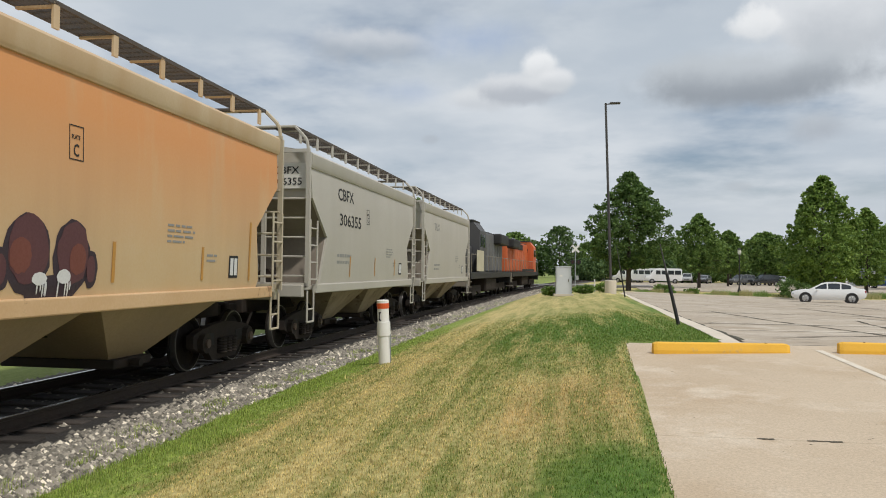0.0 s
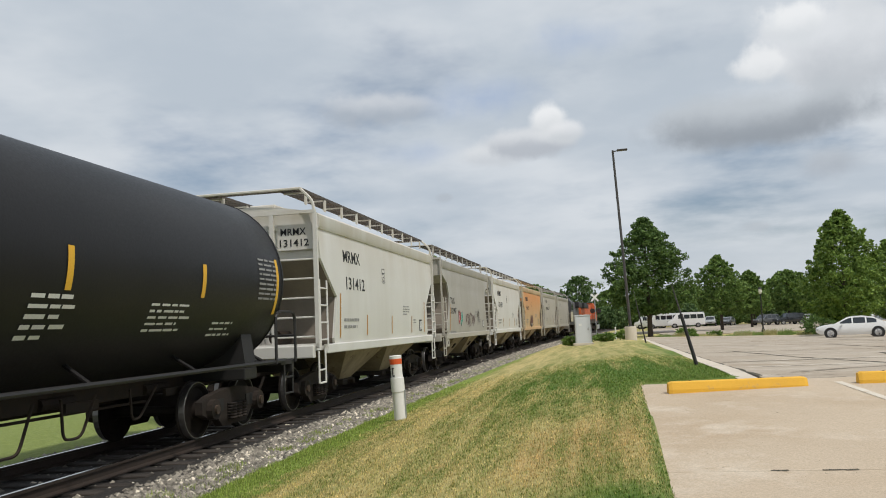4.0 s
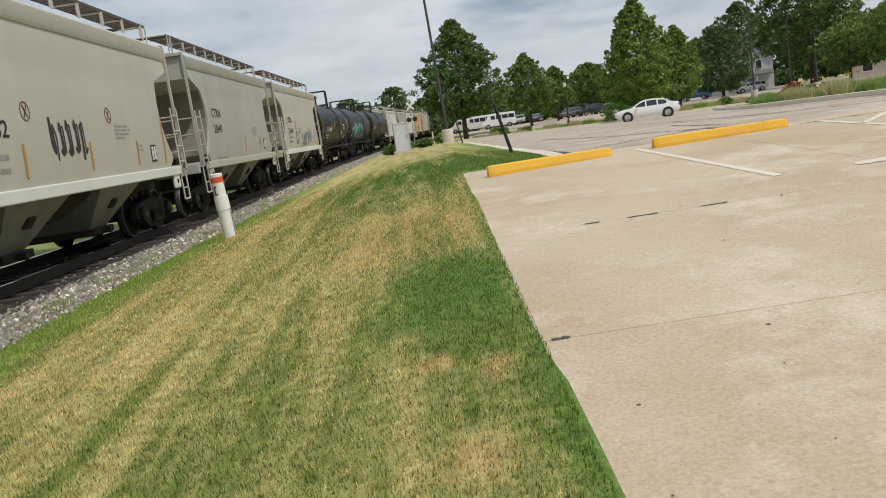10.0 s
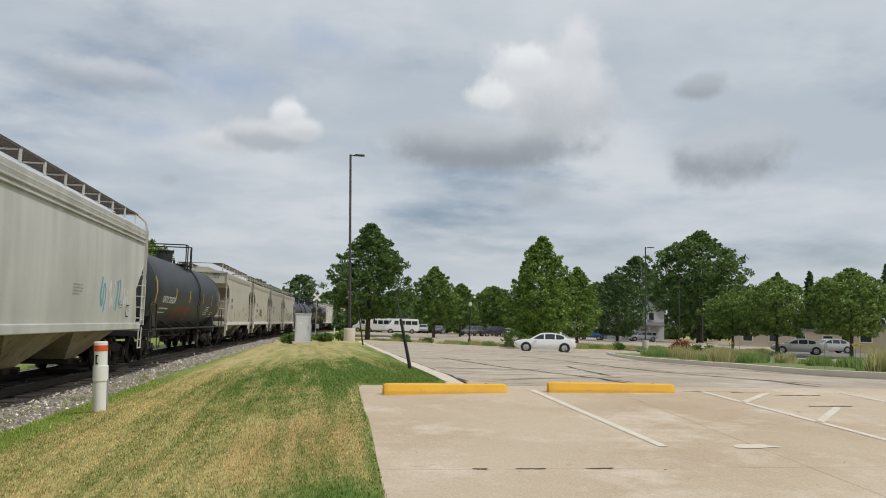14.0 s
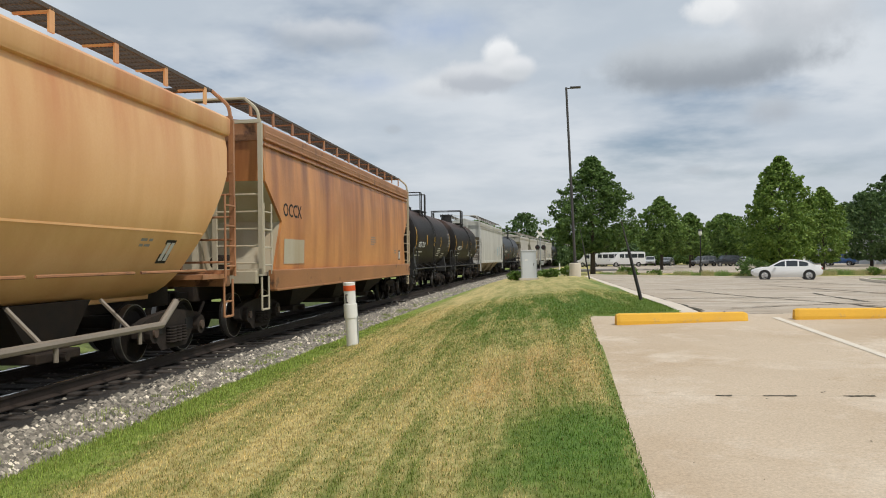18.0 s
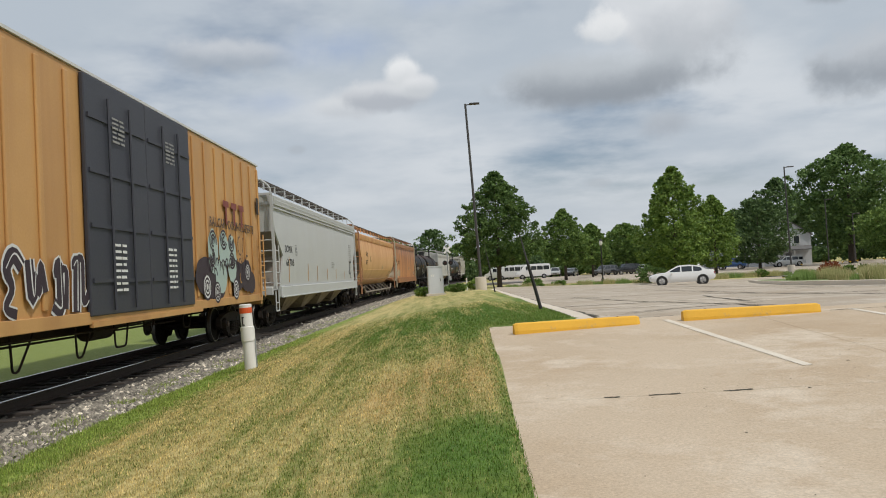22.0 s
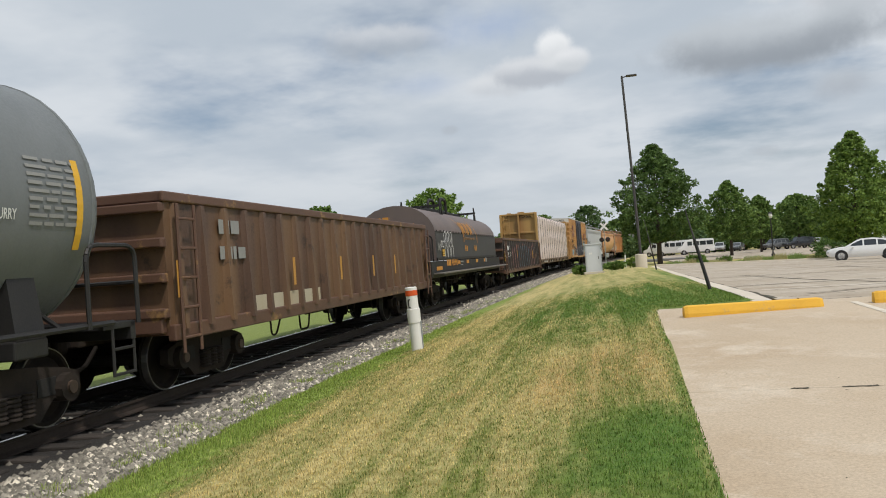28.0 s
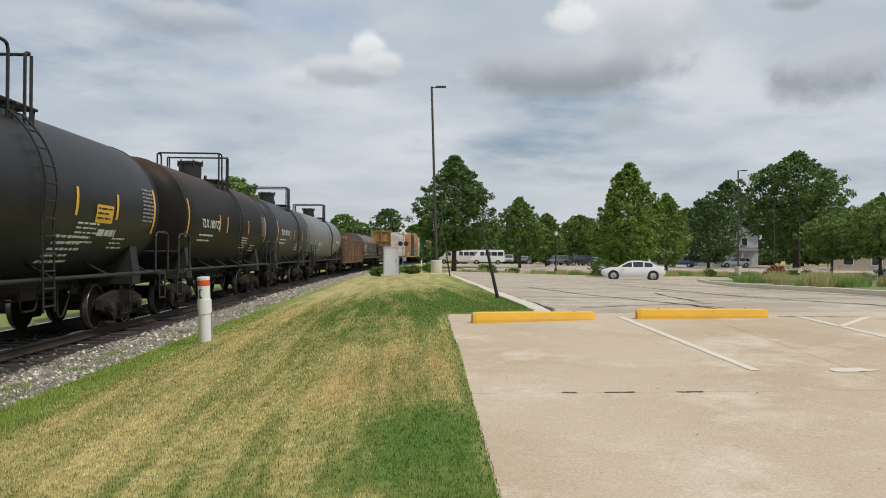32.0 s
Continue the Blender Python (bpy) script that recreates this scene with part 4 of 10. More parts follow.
def make_lot():
    ys = [13.66 + i * 2.2 for i in range(24)] + [66.0]
    slab("parking_lot", M_LOT, [lambda y: lot_edge(y) + 0.33, 6, 12, 20, 32, 60], ys, lambda x, y: lot_z(x, y) - 0.015, 0.2, "worn tan concrete parking lot with cracks", "parking lot")
    slab("lot_border", M_KERB, [lambda y: lot_edge(y), lambda y: lot_edge(y) + 0.3], ys, lambda x, y: lot_z(x, y) + 0.02, 0.2, "pale concrete gutter along the lawn", "kerb")
    bm = bmesh.new()
    rnd = random.Random(5)

    def crack(p, q, w):
        n = max(4, int((Vector(q) - Vector(p)).length / 0.5))
        pts = [(p[0] + (q[0] - p[0]) * k / n + rnd.uniform(-0.04, 0.04), p[1] + (q[1] - p[1]) * k / n + rnd.uniform(-0.05, 0.05)) for k in range(n + 1)]
        for a, b in zip(pts, pts[1:]):
            d = Vector((b[0] - a[0], b[1] - a[1])).normalized()
            nx, ny = -d.y * w * rnd.uniform(0.5, 1.3), d.x * w * rnd.uniform(0.5, 1.3)
            q4 = [(a[0] + nx, a[1] + ny), (a[0] - nx, a[1] - ny), (b[0] - nx, b[1] - ny), (b[0] + nx, b[1] + ny)]
            bm.faces.new([bm.verts.new((x, y, lot_z(x, y) - 0.009)) for x, y in q4])
    for p, q, w in (((2.33, 14.2), (1.72, 60.0), 0.05), ((2.4, 20.0), (26, 22.5), 0.04), ((2.4, 27.5), (30, 29), 0.05), ((2.3, 36.0), (30, 37.5), 0.06), ((2.3, 46), (30, 47), 0.07),
                    ((5.5, 14.5), (3.6, 29), 0.05), ((9.0, 14.2), (8.2, 36), 0.06), ((13.5, 16), (11.5, 50), 0.07), ((18, 22), (16, 55), 0.07), ((6.0, 17.2), (6.9, 24), 0.05), ((10, 20), (7.5, 26), 0.05), ((3, 15.2), (6, 16.5), 0.04), ((12, 30), (17, 33), 0.07), ((14, 40), (8, 43), 0.08)):
        crack(p, q, w)
    bmesh.ops.recalc_face_normals(bm, faces=bm.faces)
    tagged(part("lot_crack", bm, M_SEAM), "dark tarred cracks and seams in the lot", "crack", kind="structure")
    bm = bmesh.new()
    for y in (17.4, 20.6, 24.3, 28.6):
        loft(bm, [[(x, y - 0.06, lot_z(x, y) - 0.009), (x, y + 0.06, lot_z(x, y) - 0.009)] for x in (2.6, 4, 6.5)], closed=False, caps=False)
    bmesh.ops.recalc_face_normals(bm, faces=bm.faces)
    tagged(part("stall_line", bm, M_PAINT), "faded white stall lines on the lot", "road marking", kind="structure")


make_lot()


def painted(pts, w, name="painted_line"):
    bm = bmesh.new()
    (x0, y0), (x1, y1) = pts
    d = Vector((x1 - x0, y1 - y0)).normalized() * 1.0
    nx, ny = -d.y * w / 2, d.x * w / 2
    n = 6
    rows = []
    for k in range(n + 1):
        x, y = x0 + (x1 - x0) * k / n, y0 + (y1 - y0) * k / n
        rows.append([(x + nx, y + ny, lot_z(x + nx, y + ny) + 0.005), (x - nx, y - ny, lot_z(x - nx, y - ny) + 0.005)])
    loft(bm, rows, closed=False, caps=False)
    return part(name, bm, M_PAINT, pavement, "white painted parking line")


for pts in (((3.25, 13.1), (3.58, 8.44)), ((6.15, 13.05), (6.42, 8.4)), ((6.2, 11.75), (7.2, 12.85)), ((6.3, 9.95), (7.45, 11.3)), ((6.38, 8.3), (7.6, 9.6)), ((8.6, 13.0), (8.9, 8.4))):
    painted(pts, 0.11)
bm = bmesh.new()
rb = random.Random(2)
pts = [(4.6 + 0.26 * rb.uniform(0.75, 1.2) * math.cos(a * 0.5236), 8.42 + 0.13 * rb.uniform(0.6, 1.3) * math.sin(a * 0.5236)) for a in range(12)]
bm.faces.new([bm.verts.new((x, y, lot_z(x, y) + 0.006)) for x, y in pts])
part("paint_blot", bm, M_PAINT, pavement, "worn white paint blot")


def wheel_stop(a, b):
    """A cast wheel stop: sloped faces, chamfered ends, two pin holes' worth of wear."""
    ax, ay = a
    bx, by = b
    l = math.hypot(bx - ax, by - ay)
    root = tagged(new("wheel_stop"), "yellow painted concrete wheel stop on the pad", "wheel stop", group="wheel stops")
    root.matrix_world = pose((ax + bx) / 2, (ay + by) / 2, lot_z((ax + bx) / 2, (ay + by) / 2), 0, -math.degrees(math.atan2(0.022, 1)) * 0, math.degrees(math.atan2(by - ay, bx - ax)))
    bm = bmesh.new()
    rings = []
    for x, k in ((-l / 2, 0.86), (-l / 2 + 0.05, 1), (-l / 6, 1), (l / 6, 1), (l / 2 - 0.05, 1), (l / 2, 0.86)):
        rings.append([(x, -0.085 * k, -0.02), (x, -0.085 * k, 0.035), (x, -0.06 * k, 0.135 * k), (x, -0.045 * k, 0.15 * k), (x, 0.045 * k, 0.15 * k), (x, 0.06 * k, 0.135 * k), (x, 0.085 * k, 0.035), (x, 0.085 * k, -0.02)])
    loft(bm, rings)
    part("block", bm, M_STOP, root)
    for x in (-l / 3, l / 3):
        bm = bmesh.new()
        rod(bm, (x, 0, 0.13), (x, 0, 0.157), 0.014, 8)
        part("pin", bm, M_RAIL, root, "rusty steel pin")


wheel_stop((0.79, 12.47), (2.76, 12.82))
wheel_stop((3.46, 12.86), (5.60, 12.93))


def make_litter():
    """Bits of leaf, bark and gravel blown over the pad."""
    rng = np.random.default_rng(21)
    unit = [(-1, -0.3, 0.1), (0.2, -0.6, 0.3), (1, 0.1, 0.1), (-0.1, 0.6, 0.25)]
    n = 420
    x, y = rng.uniform(0.7, 9.5, n), rng.uniform(1.5, 13.4, n) 
    z = np.array([lot_z(a, b) for a, b in zip(x, y)]) + 0.002
    s_ = rng.uniform(0.004, 0.017, n) * rng.choice((0.6, 1.0, 1.6), n, p=(0.6, 0.33, 0.07))
    scatter_mesh("leaf_litter", M_SEAM, unit, [(0, 1, 2, 3)], np.stack([x, y, z], -1), np.stack([s_, s_, s_ * 0.5], -1), rng.uniform(0, 6.28, n), "bits of dead leaf and gravel on the pad", "litter")


make_litter()

# ---- railway rolling stock ----
TRUCK = {}


def truck_meshes():
    """Meshes of one freight truck, its middle at the origin, axles along x."""
    bm = bmesh.new()
    # side frame: two pedestals, arched top member, lower spring seat
    prof_out = [(-1.16, 0.40), (-1.16, 0.60), (-0.9, 0.68), (-0.45, 0.74), (0, 0.78), (0.45, 0.74), (0.9, 0.68), (1.16, 0.60), (1.16, 0.40), (0.98, 0.33), (0.70, 0.36), (0.46, 0.14), (-0.46, 0.14), (-0.70, 0.36), (-0.98, 0.33)]
    loft(bm, [[(x, y, z) for y, z in prof_out] for x in (0.90, 1.03)])
    for y in (-0.87, 0.87):
        rod(bm, (0.88, y, 0.457), (1.13, y, 0.457), 0.165, 12)
    TRUCK["side_frame"] = bm
    bm = bmesh.new()
    prof = []
    for k in range(6):
        prof += [(0.075, 0.235 + k * 0.048), (0.095, 0.25 + k * 0.048), (0.095, 0.262 + k * 0.048)]
    lathe(bm, prof, 10)
    TRUCK["spring"] = bm
    # dark plate on the frame's face, painting the shade of an opening
    bm = bmesh.new()
    box(bm, (1.036, 0, 0.50), (0.012, 0.30, 0.20), bev=0.004)
    TRUCK["frame_opening"] = bm
    bm = bmesh.new()
    rod(bm, (1.13, 0, 0.457), (1.165, 0, 0.457), 0.075, 10)
    TRUCK["bearing_cap"] = bm
    bm = bmesh.new()
    box(bm, (0, 0, 0.55), (2.0, 0.34, 0.26), bev=0.03)
    TRUCK["bolster"] = bm
    bm = bmesh.new()
    turn = Matrix.Rotation(math.radians(90), 4, "Y")
    lathe(bm, [(0.07, -0.07), (0.12, -0.07), (0.16, -0.02), (0.36, -0.005), (0.40, -0.05), (0.455, -0.05), (0.458, 0.05), (0.485, 0.065), (0.485, 0.085), (0.40, 0.085), (0.36, 0.03), (0.16, 0.03), (0.12, 0.06), (0.07, 0.06)], 28, Matrix.Rotation(math.radians(-90), 4, "Y"))
    TRUCK["wheel"] = bm
    bm = bmesh.new()
    lathe(bm, [(0.440, -0.053), (0.455, -0.053), (0.4595, -0.045), (0.4595, 0.045), (0.452, 0.052)], 28, Matrix.Rotation(math.radians(-90), 4, "Y"))
    TRUCK["rim"] = bm
    bm = bmesh.new()
    rod(bm, (-0.9, 0, 0), (0.9, 0, 0), 0.085, 10)
    TRUCK["axle"] = bm
    for k, bm in list(TRUCK.items()):
        me = bpy.data.meshes.new(k)
        bm.to_mesh(me)
        bm.free()
        TRUCK[k] = me
    me = TRUCK["side_frame"].copy()
    me.transform(Matrix.Diagonal((-1, 1, 1, 1)))
    me.flip_normals()
    TRUCK["side_frame_far"] = me


truck_meshes()
M_CAP = material("bearing_rust", (0.10, 0.065, 0.045), (0.06, 0.04, 0.03), 0.8, 0, 8, 60, 0.5, 0.1)
M_FRAME = material("truck_frame", (0.022, 0.019, 0.017), (0.045, 0.033, 0.026), 0.9, 0, 3, 40, 0.7, 0.3, spec=0.2)
M_GRIME = material("chute_grime", (0.38, 0.305, 0.21), (0.17, 0.13, 0.09), 0.9, 0, 1.6, 30, 0.8, 0.15, spec=0.2, spots=(0.13, 0.085, 0.055))
M_END_GRIME_SHADE = material("end_sheet_grime_shade", (0.235, 0.205, 0.170), (0.15, 0.125, 0.10), 0.85, 0, 1.2, 30, 0.7, 0.1, spec=0.25)
M_OPENING_SHADE = material("frame_opening_shade", (0.012, 0.011, 0.010), (0.02, 0.018, 0.016), 0.9, 0, 3, 40, 0.5, 0.1)


def truck(car, y, label=""):
    t = link("truck", TRUCK["bolster"], M_STEEL, car)
    t.matrix_local = pose(0, y, 0)
    for k, m in (("side_frame", M_FRAME), ("side_frame_far", M_FRAME)):
        link(k.replace("_far", ""), TRUCK[k], m, t)
    for sg in (-1, 1):
        link("frame_opening", TRUCK["frame_opening"], M_OPENING_SHADE, t).matrix_local = pose(0, sg * 0.58, 0)
        link("bearing_cap", TRUCK["bearing_cap"], M_CAP, t).matrix_local = pose(0, sg * 0.87, 0)
    for yy in (-0.2, 0.0, 0.2):
        link("spring", TRUCK["spring"], M_FRAME, t).matrix_local = pose(1.07, yy, 0)
    for yy in (-0.87, 0.87):
        for x, f in ((0.75, 0), (-0.75, 180)):
            w = link("wheel", TRUCK["wheel"], M_WHEEL, t)
            w.matrix_local = pose(x, yy, 0.457, 0, 0, f)
            r = link("rim", TRUCK["rim"], M_TREAD, t, "wheel tread polished bright")
            r.matrix_local = pose(x, yy, 0.457, 0, 0, f)
        a = link("axle", TRUCK["axle"], M_WHEEL, t)
        a.matrix_local = pose(0, yy, 0.457)
    return t


def coupler(car, y, sgn):
    bm = bmesh.new()
    box(bm, (0, y - sgn * 0.45, 0.86), (0.16, 0.7, 0.2), bev=0.02)
    box(bm, (0.06 * sgn, y - sgn * 0.07, 0.86), (0.26, 0.22, 0.30), bev=0.05)
    rods(bm, bend([(0.35, y - sgn * 0.7, 0.75), (0.4, y - sgn * 0.3, 0.45), (0.1, y - sgn * 0.02, 0.55)], 0.2), 0.03, 6)
    part("coupler", bm, M_WHEEL, car, "rusty knuckle coupler with air hose")


def undergear(car, y0, y1, seed=0):
    """Brake reservoir, valve, rods and pipes under the frame."""
    rnd = random.Random(seed)
    c = (y0 + y1) / 2
    bm = bmesh.new()
    rod(bm, (0.55, c - 0.6, 0.78), (0.55, c + 0.3, 0.78), 0.17, 12)
    part("air_tank", bm, M_STEEL, car)
    bm = bmesh.new()
    for x in (0.25, -0.3):
        rod(bm, (x, y0, 0.72), (x, y1, 0.68), 0.022, 5)
    rods(bm, [(0.9, y0 + 1, 0.85), (0.9, c, 0.8), (0.5, c + 0.3, 0.78)], 0.018, 5)
    part("brake_rod", bm, M_STEEL, car)
    for k in range(5):
        y = y0 + (y1 - y0) * (k + rnd.uniform(0.2, 0.8)) / 5
        bm = bmesh.new()
        lo = rnd.uniform(0.34, 0.55)
        rods(bm, bend([(0.75, y, 0.95), (0.75, y + 0.05, lo), (0.75, y + rnd.uniform(0.2, 0.6), lo), (0.75, y + 0.7, 0.95)], 0.12), 0.02, 5)
        part("brake_hanger", bm, M_STEEL, car)


def ladder(car, mat, x0, x1, y0, y1, z0, z1, n, r=0.018, name="ladder", cols=True, label=""):
    if not cols:
        for k in range(n):
            bm = bmesh.new()
            z = z0 + (z1 - z0) * (k + 0.5) / n
            rod(bm, (x0, y0, z), (x1, y1, z), r, 6)
            part("rung", bm, mat, car)
        return
    bm = bmesh.new()
    if cols:
        rod(bm, (x0, y0, z0), (x0, y0, z1), r * 1.2, 6)
        rod(bm, (x1, y1, z0), (x1, y1, z1), r * 1.2, 6)
    for k in range(n):
        z = z0 + (z1 - z0) * (k + 0.5) / n
        rod(bm, (x0, y0, z), (x1, y1, z), r, 6)
    return part(name, bm, mat, car, label)


def grating(car, y0, y1, x0, x1, z, mat, posts, post_mat, drop):
    """A raised walkway of open steel mesh on short brackets."""
    bm = bmesh.new()
    n = 9
    for k in range(n):
        x = x0 + (x1 - x0) * k / (n - 1)
        box(bm, (x, (y0 + y1) / 2, z), (0.012 if 0 < k < n - 1 else 0.03, y1 - y0, 0.028 if 0 < k < n - 1 else 0.055))
    m = int((y1 - y0) / 0.22)
    for k in range(m + 1):
        box(bm, ((x0 + x1) / 2, y0 + (y1 - y0) * k / m, z - 0.004), (abs(x1 - x0), 0.02, 0.022))
    part("running_board", bm, mat, car, "open steel mesh walkway on the roof")
    for k in range(posts):
        y = y0 + 0.3 + (y1 - y0 - 0.6) * k / (posts - 1)
        bm = bmesh.new()
        box(bm, (x1, y, z - drop / 2), (0.03, 0.11, drop))
        box(bm, ((x0 + x1) / 2, y, z - 0.04), (abs(x1 - x0), 0.05, 0.03))
        part("bracket", bm, post_mat, car)


HOPPER_MARKS = {}


def hopper(L, mats, kind="slab", eave=4.12, roof=4.42, sill=1.26, bays=2, ribs=False, round_cut=False, label="", seed=0, w=1.56, belly=False, chute_m=None, sill_h=0.20, sill_out=0.0, foot=0.62, end_m=None):
    """A covered hopper car: slope-ended body, arched roof, chutes, end frames, ladders, walkway, trucks."""
    body_m, sill_m, frame_m, roof_m = mats
    car = tagged(new("hopper_car"), label, "railway car", group="cars of the freight train")
    plated = round_cut and not belly
    a = L / 2 - 0.98
    if round_cut:
        lev = [(sill, a - 0.45, w - 0.05)]
        for k in range(9):
            q = k / 8
            lev.append((sill + 0.08 + (3.25 - sill) * q, a - 0.32 - 0.95 * math.sin(math.pi * (0.30 + 0.70 * (1 - q)) if q > 0 else math.pi * 0.8) * (1 - 0.25 * q), w - 0.05 + 0.06 * math.sin(math.pi * (0.1 + 0.75 * q))))
        lev += [(3.6, a - 0.02, w - 0.0), (eave, a, w - 0.07)]
    else:
        lev = [(sill, a - foot, w - 0.05), (1.5, a - 0.5 * foot - 0.36, w - 0.02), (2.42, a - 1.02, w + 0.01), (3.22, a - 0.04, w), (3.8, a, w - 0.03), (eave, a, w - 0.08)]
    if belly:
        # sides that curve in under the car, ends cut back in a bow
        lev = []
        for z, x in ((1.0, 0.42), (1.07, 0.66), (1.18, 0.85), (1.34, 1.04), (1.55, 1.21), (1.8, 1.37), (2.1, 1.51), (2.45, w - 0.02), (2.8, w + 0.01), (3.1, w + 0.01), (3.6, w - 0.03), (eave, w - 0.12)):
            q = min(max((3.4 - z) / 2.4, 0), 1)
            lev.append((z, a - 0.02 - 1.0 * math.sin(math.pi * q * 0.62) ** 1.5, x))
    SKIN[car.name] = ([v[0] for v in lev], [v[2] for v in lev])
    bm = bmesh.new()
    ring = []
    ny = 12
    for z, ye, x in lev:
        ys = [-ye + 2 * ye * k / ny for k in range(ny + 1)]
        ring.append([(x, y, z) for y in ys] + [(-x, y, z) for y in ys[::-1]])
    loft(bm, ring)
    smooth(part("body", bm, body_m, car), 30)
    # sloping end sheets, dirtier than the sides, with recess shade in their colour
    for sg in (-1, 1):
        bm = bmesh.new()
        rows = [[(-x + 0.05, sg * (ye + 0.012), z), (x - 0.05, sg * (ye + 0.012), z)] for z, ye, x in lev if z < 3.5]
        loft(bm, rows, closed=False, caps=False)
        part("end_sheet", bm, end_m or M_END_GRIME_SHADE, car, "grimy sloping end sheet with recess shade in its colour")
    # roof
    bm = bmesh.new()
    prof = [(w - 0.06, eave - 0.27), (w - 0.01, eave - 0.255), (w + 0.0, eave - 0.225), (w + 0.012, eave - 0.20), (w + 0.02, eave + 0.03), (w - 0.03, eave + 0.08), (w - 0.25, eave + 0.13), (0.7, roof - 0.06), (0, roof)]
    prof = prof + [(-x, z) for x, z in prof[-2::-1]]
    loft(bm, [[(x, y, z) for x, z in prof] for y in (-a - 0.03, -a / 2, 0, a / 2, a + 0.03)], closed=True)
    smooth(part("roof", bm, roof_m, car), 35)
    if ribs:
        bm = bmesh.new()
        for k in range(3):
            box(bm, (w - 0.005, 0, eave - 0.10 - 0.13 * k), (0.05, 2 * a - 0.05, 0.05), bev=0.012)
        part("top_chord", bm, roof_m, car, "ridged top chord")
    bm = bmesh.new()
    box(bm, (0, 0, roof + 0.07), (0.62, 2 * a - 1.2, 0.14), bev=0.03)
    part("hatch_trough", bm, roof_m, car, "long roof loading hatch")
    # sills
    bm = bmesh.new()
    if belly:
        box(bm, (0, 0, 1.02), (0.9, 2 * a - 1.6, 0.16), bev=0.02)
    else:
        for sx in (1, -1):
            box(bm, (sx * (w - 0.02 + sill_out), 0, sill + 0.12 - sill_h / 2), (0.10 + sill_out, 2 * a - 0.55, sill_h), bev=0.02)
            if sill_out:
                box(bm, (sx * (w + sill_out), 0, sill + 0.12 - sill_h), (0.16, 2 * a - 0.7, 0.05), bev=0.015)
    part("side_sill", bm, sill_m, car)
    bm = bmesh.new()
    box(bm, (0, 0, 0.93), (0.42, L - 1.1, 0.34), bev=0.02)
    part("centre_sill", bm, M_STEEL, car)
    # chutes
    bl = (2 * a - 4.6) / bays if bays > 2 else (2 * a - 3.9) / bays
    for k in range(bays):
        yc = -bl * bays / 2 + bl * (k + 0.5)
        bm = bmesh.new()
        h, ct, cz = (0.95, 0.75, 1.05) if belly else (bl * (0.34 if plated else 0.5) - 0.04, 1.45, sill)
        loft(bm, [[(ct, yc + h, cz), (ct, yc - h, cz), (-ct, yc - h, cz), (-ct, yc + h, cz)], [(0.75, yc + 0.42, 0.42), (0.75, yc - 0.42, 0.42), (-0.75, yc - 0.42, 0.42), (-0.75, yc + 0.42, 0.42)]])
        ch = part("chute", bm, M_STEEL if belly else (chute_m or M_GRIME), car, "grimy sloping outlet chute")
        if plated:
            for sx in (1, -1):
                bm = bmesh.new()
                box(bm, (0, 0, 0), (0.09, 0.26, 0.22), bev=0.03)
                bmesh.ops.transform(bm, matrix=Matrix.Translation((sx * 1.12, yc, 0.86)) @ Matrix.Rotation(sx * 0.7, 4, "Y"), verts=bm.verts)
                part("vibrator_bracket", bm, M_STEEL, ch)
        bm = bmesh.new()
        box(bm, (0, yc, 0.36), (1.75, 0.98, 0.13), bev=0.02)
        rod(bm, (0.9, yc - 0.1, 0.36), (1.05, yc - 0.1, 0.36), 0.06, 8)
        part("gate", bm, M_STEEL, ch, "steel outlet gate")
    if plated:
        # slope sheets, gap shade put into their colour; jacking pads with a round hole
        for sg in (-1, 0, 1):
            bm = bmesh.new()
            yc, h = sg * bl * 0.98, bl * (0.40 if sg else 0.34)
            loft(bm, [[(1.3, yc + h, sill - 0.01), (1.3, yc - h, sill - 0.01), (-1.3, yc - h, sill - 0.01), (-1.3, yc + h, sill - 0.01)], [(0.7, yc + 0.2 - 0.5 * sg, 0.72), (0.7, yc - 0.2 - 0.5 * sg, 0.72), (-0.7, yc - 0.2 - 0.5 * sg, 0.72), (-0.7, yc + 0.2 - 0.5 * sg, 0.72)]])
            part("slope_sheet", bm, M_STEEL, car, "sloping sheet coloured dark for the shade between the chutes")
        for sg in (-1, 1):
            for sx in (-1, 1):
                bm = bmesh.new()
                box(bm, (sx * (w - 0.03), sg * (a - 0.62), sill - 0.20), (0.07, 0.42, 0.36), bev=0.03)
                pad = part("jacking_pad", bm, sill_m, car)
                # dark disc laid on the pad to paint the hole's shade
                bm = bmesh.new()
                rod(bm, (sx * (w + 0.0), sg * (a - 0.62), sill - 0.22), (sx * (w + 0.012), sg * (a - 0.62), sill - 0.22), 0.06, 10)
                part("hole", bm, M_STEEL, pad)
    # bolster shear plates and ends
    for sg in (-1, 1):
        bm = bmesh.new()
        box(bm, (0, sg * (L / 2 - 0.75), sill - 0.02), (2.95, 0.16, 0.26), bev=0.02)
        box(bm, (0, sg * (a - 0.35), sill + 0.04), (2.9, 1.0, 0.08))
        part("end_sill", bm, frame_m, car)
        bm = bmesh.new()
        yp = sg * (a + 0.18)
        for x in (w - 0.02, 0.56, -0.56, -w + 0.02):
            top = 3.6 if plated and abs(x) < 1 else eave + 0.05
            box(bm, (x, yp, (sill + 0.05 + top) / 2), (0.055 if plated else 0.09, 0.07, top - sill - 0.05))
        box(bm, (0, yp, eave + 0.09), (2 * w, 0.07, 0.07))
        box(bm, (0, yp, sill + 0.1), (2 * w, 0.07, 0.10))
        part("end_frame", bm, frame_m, car)
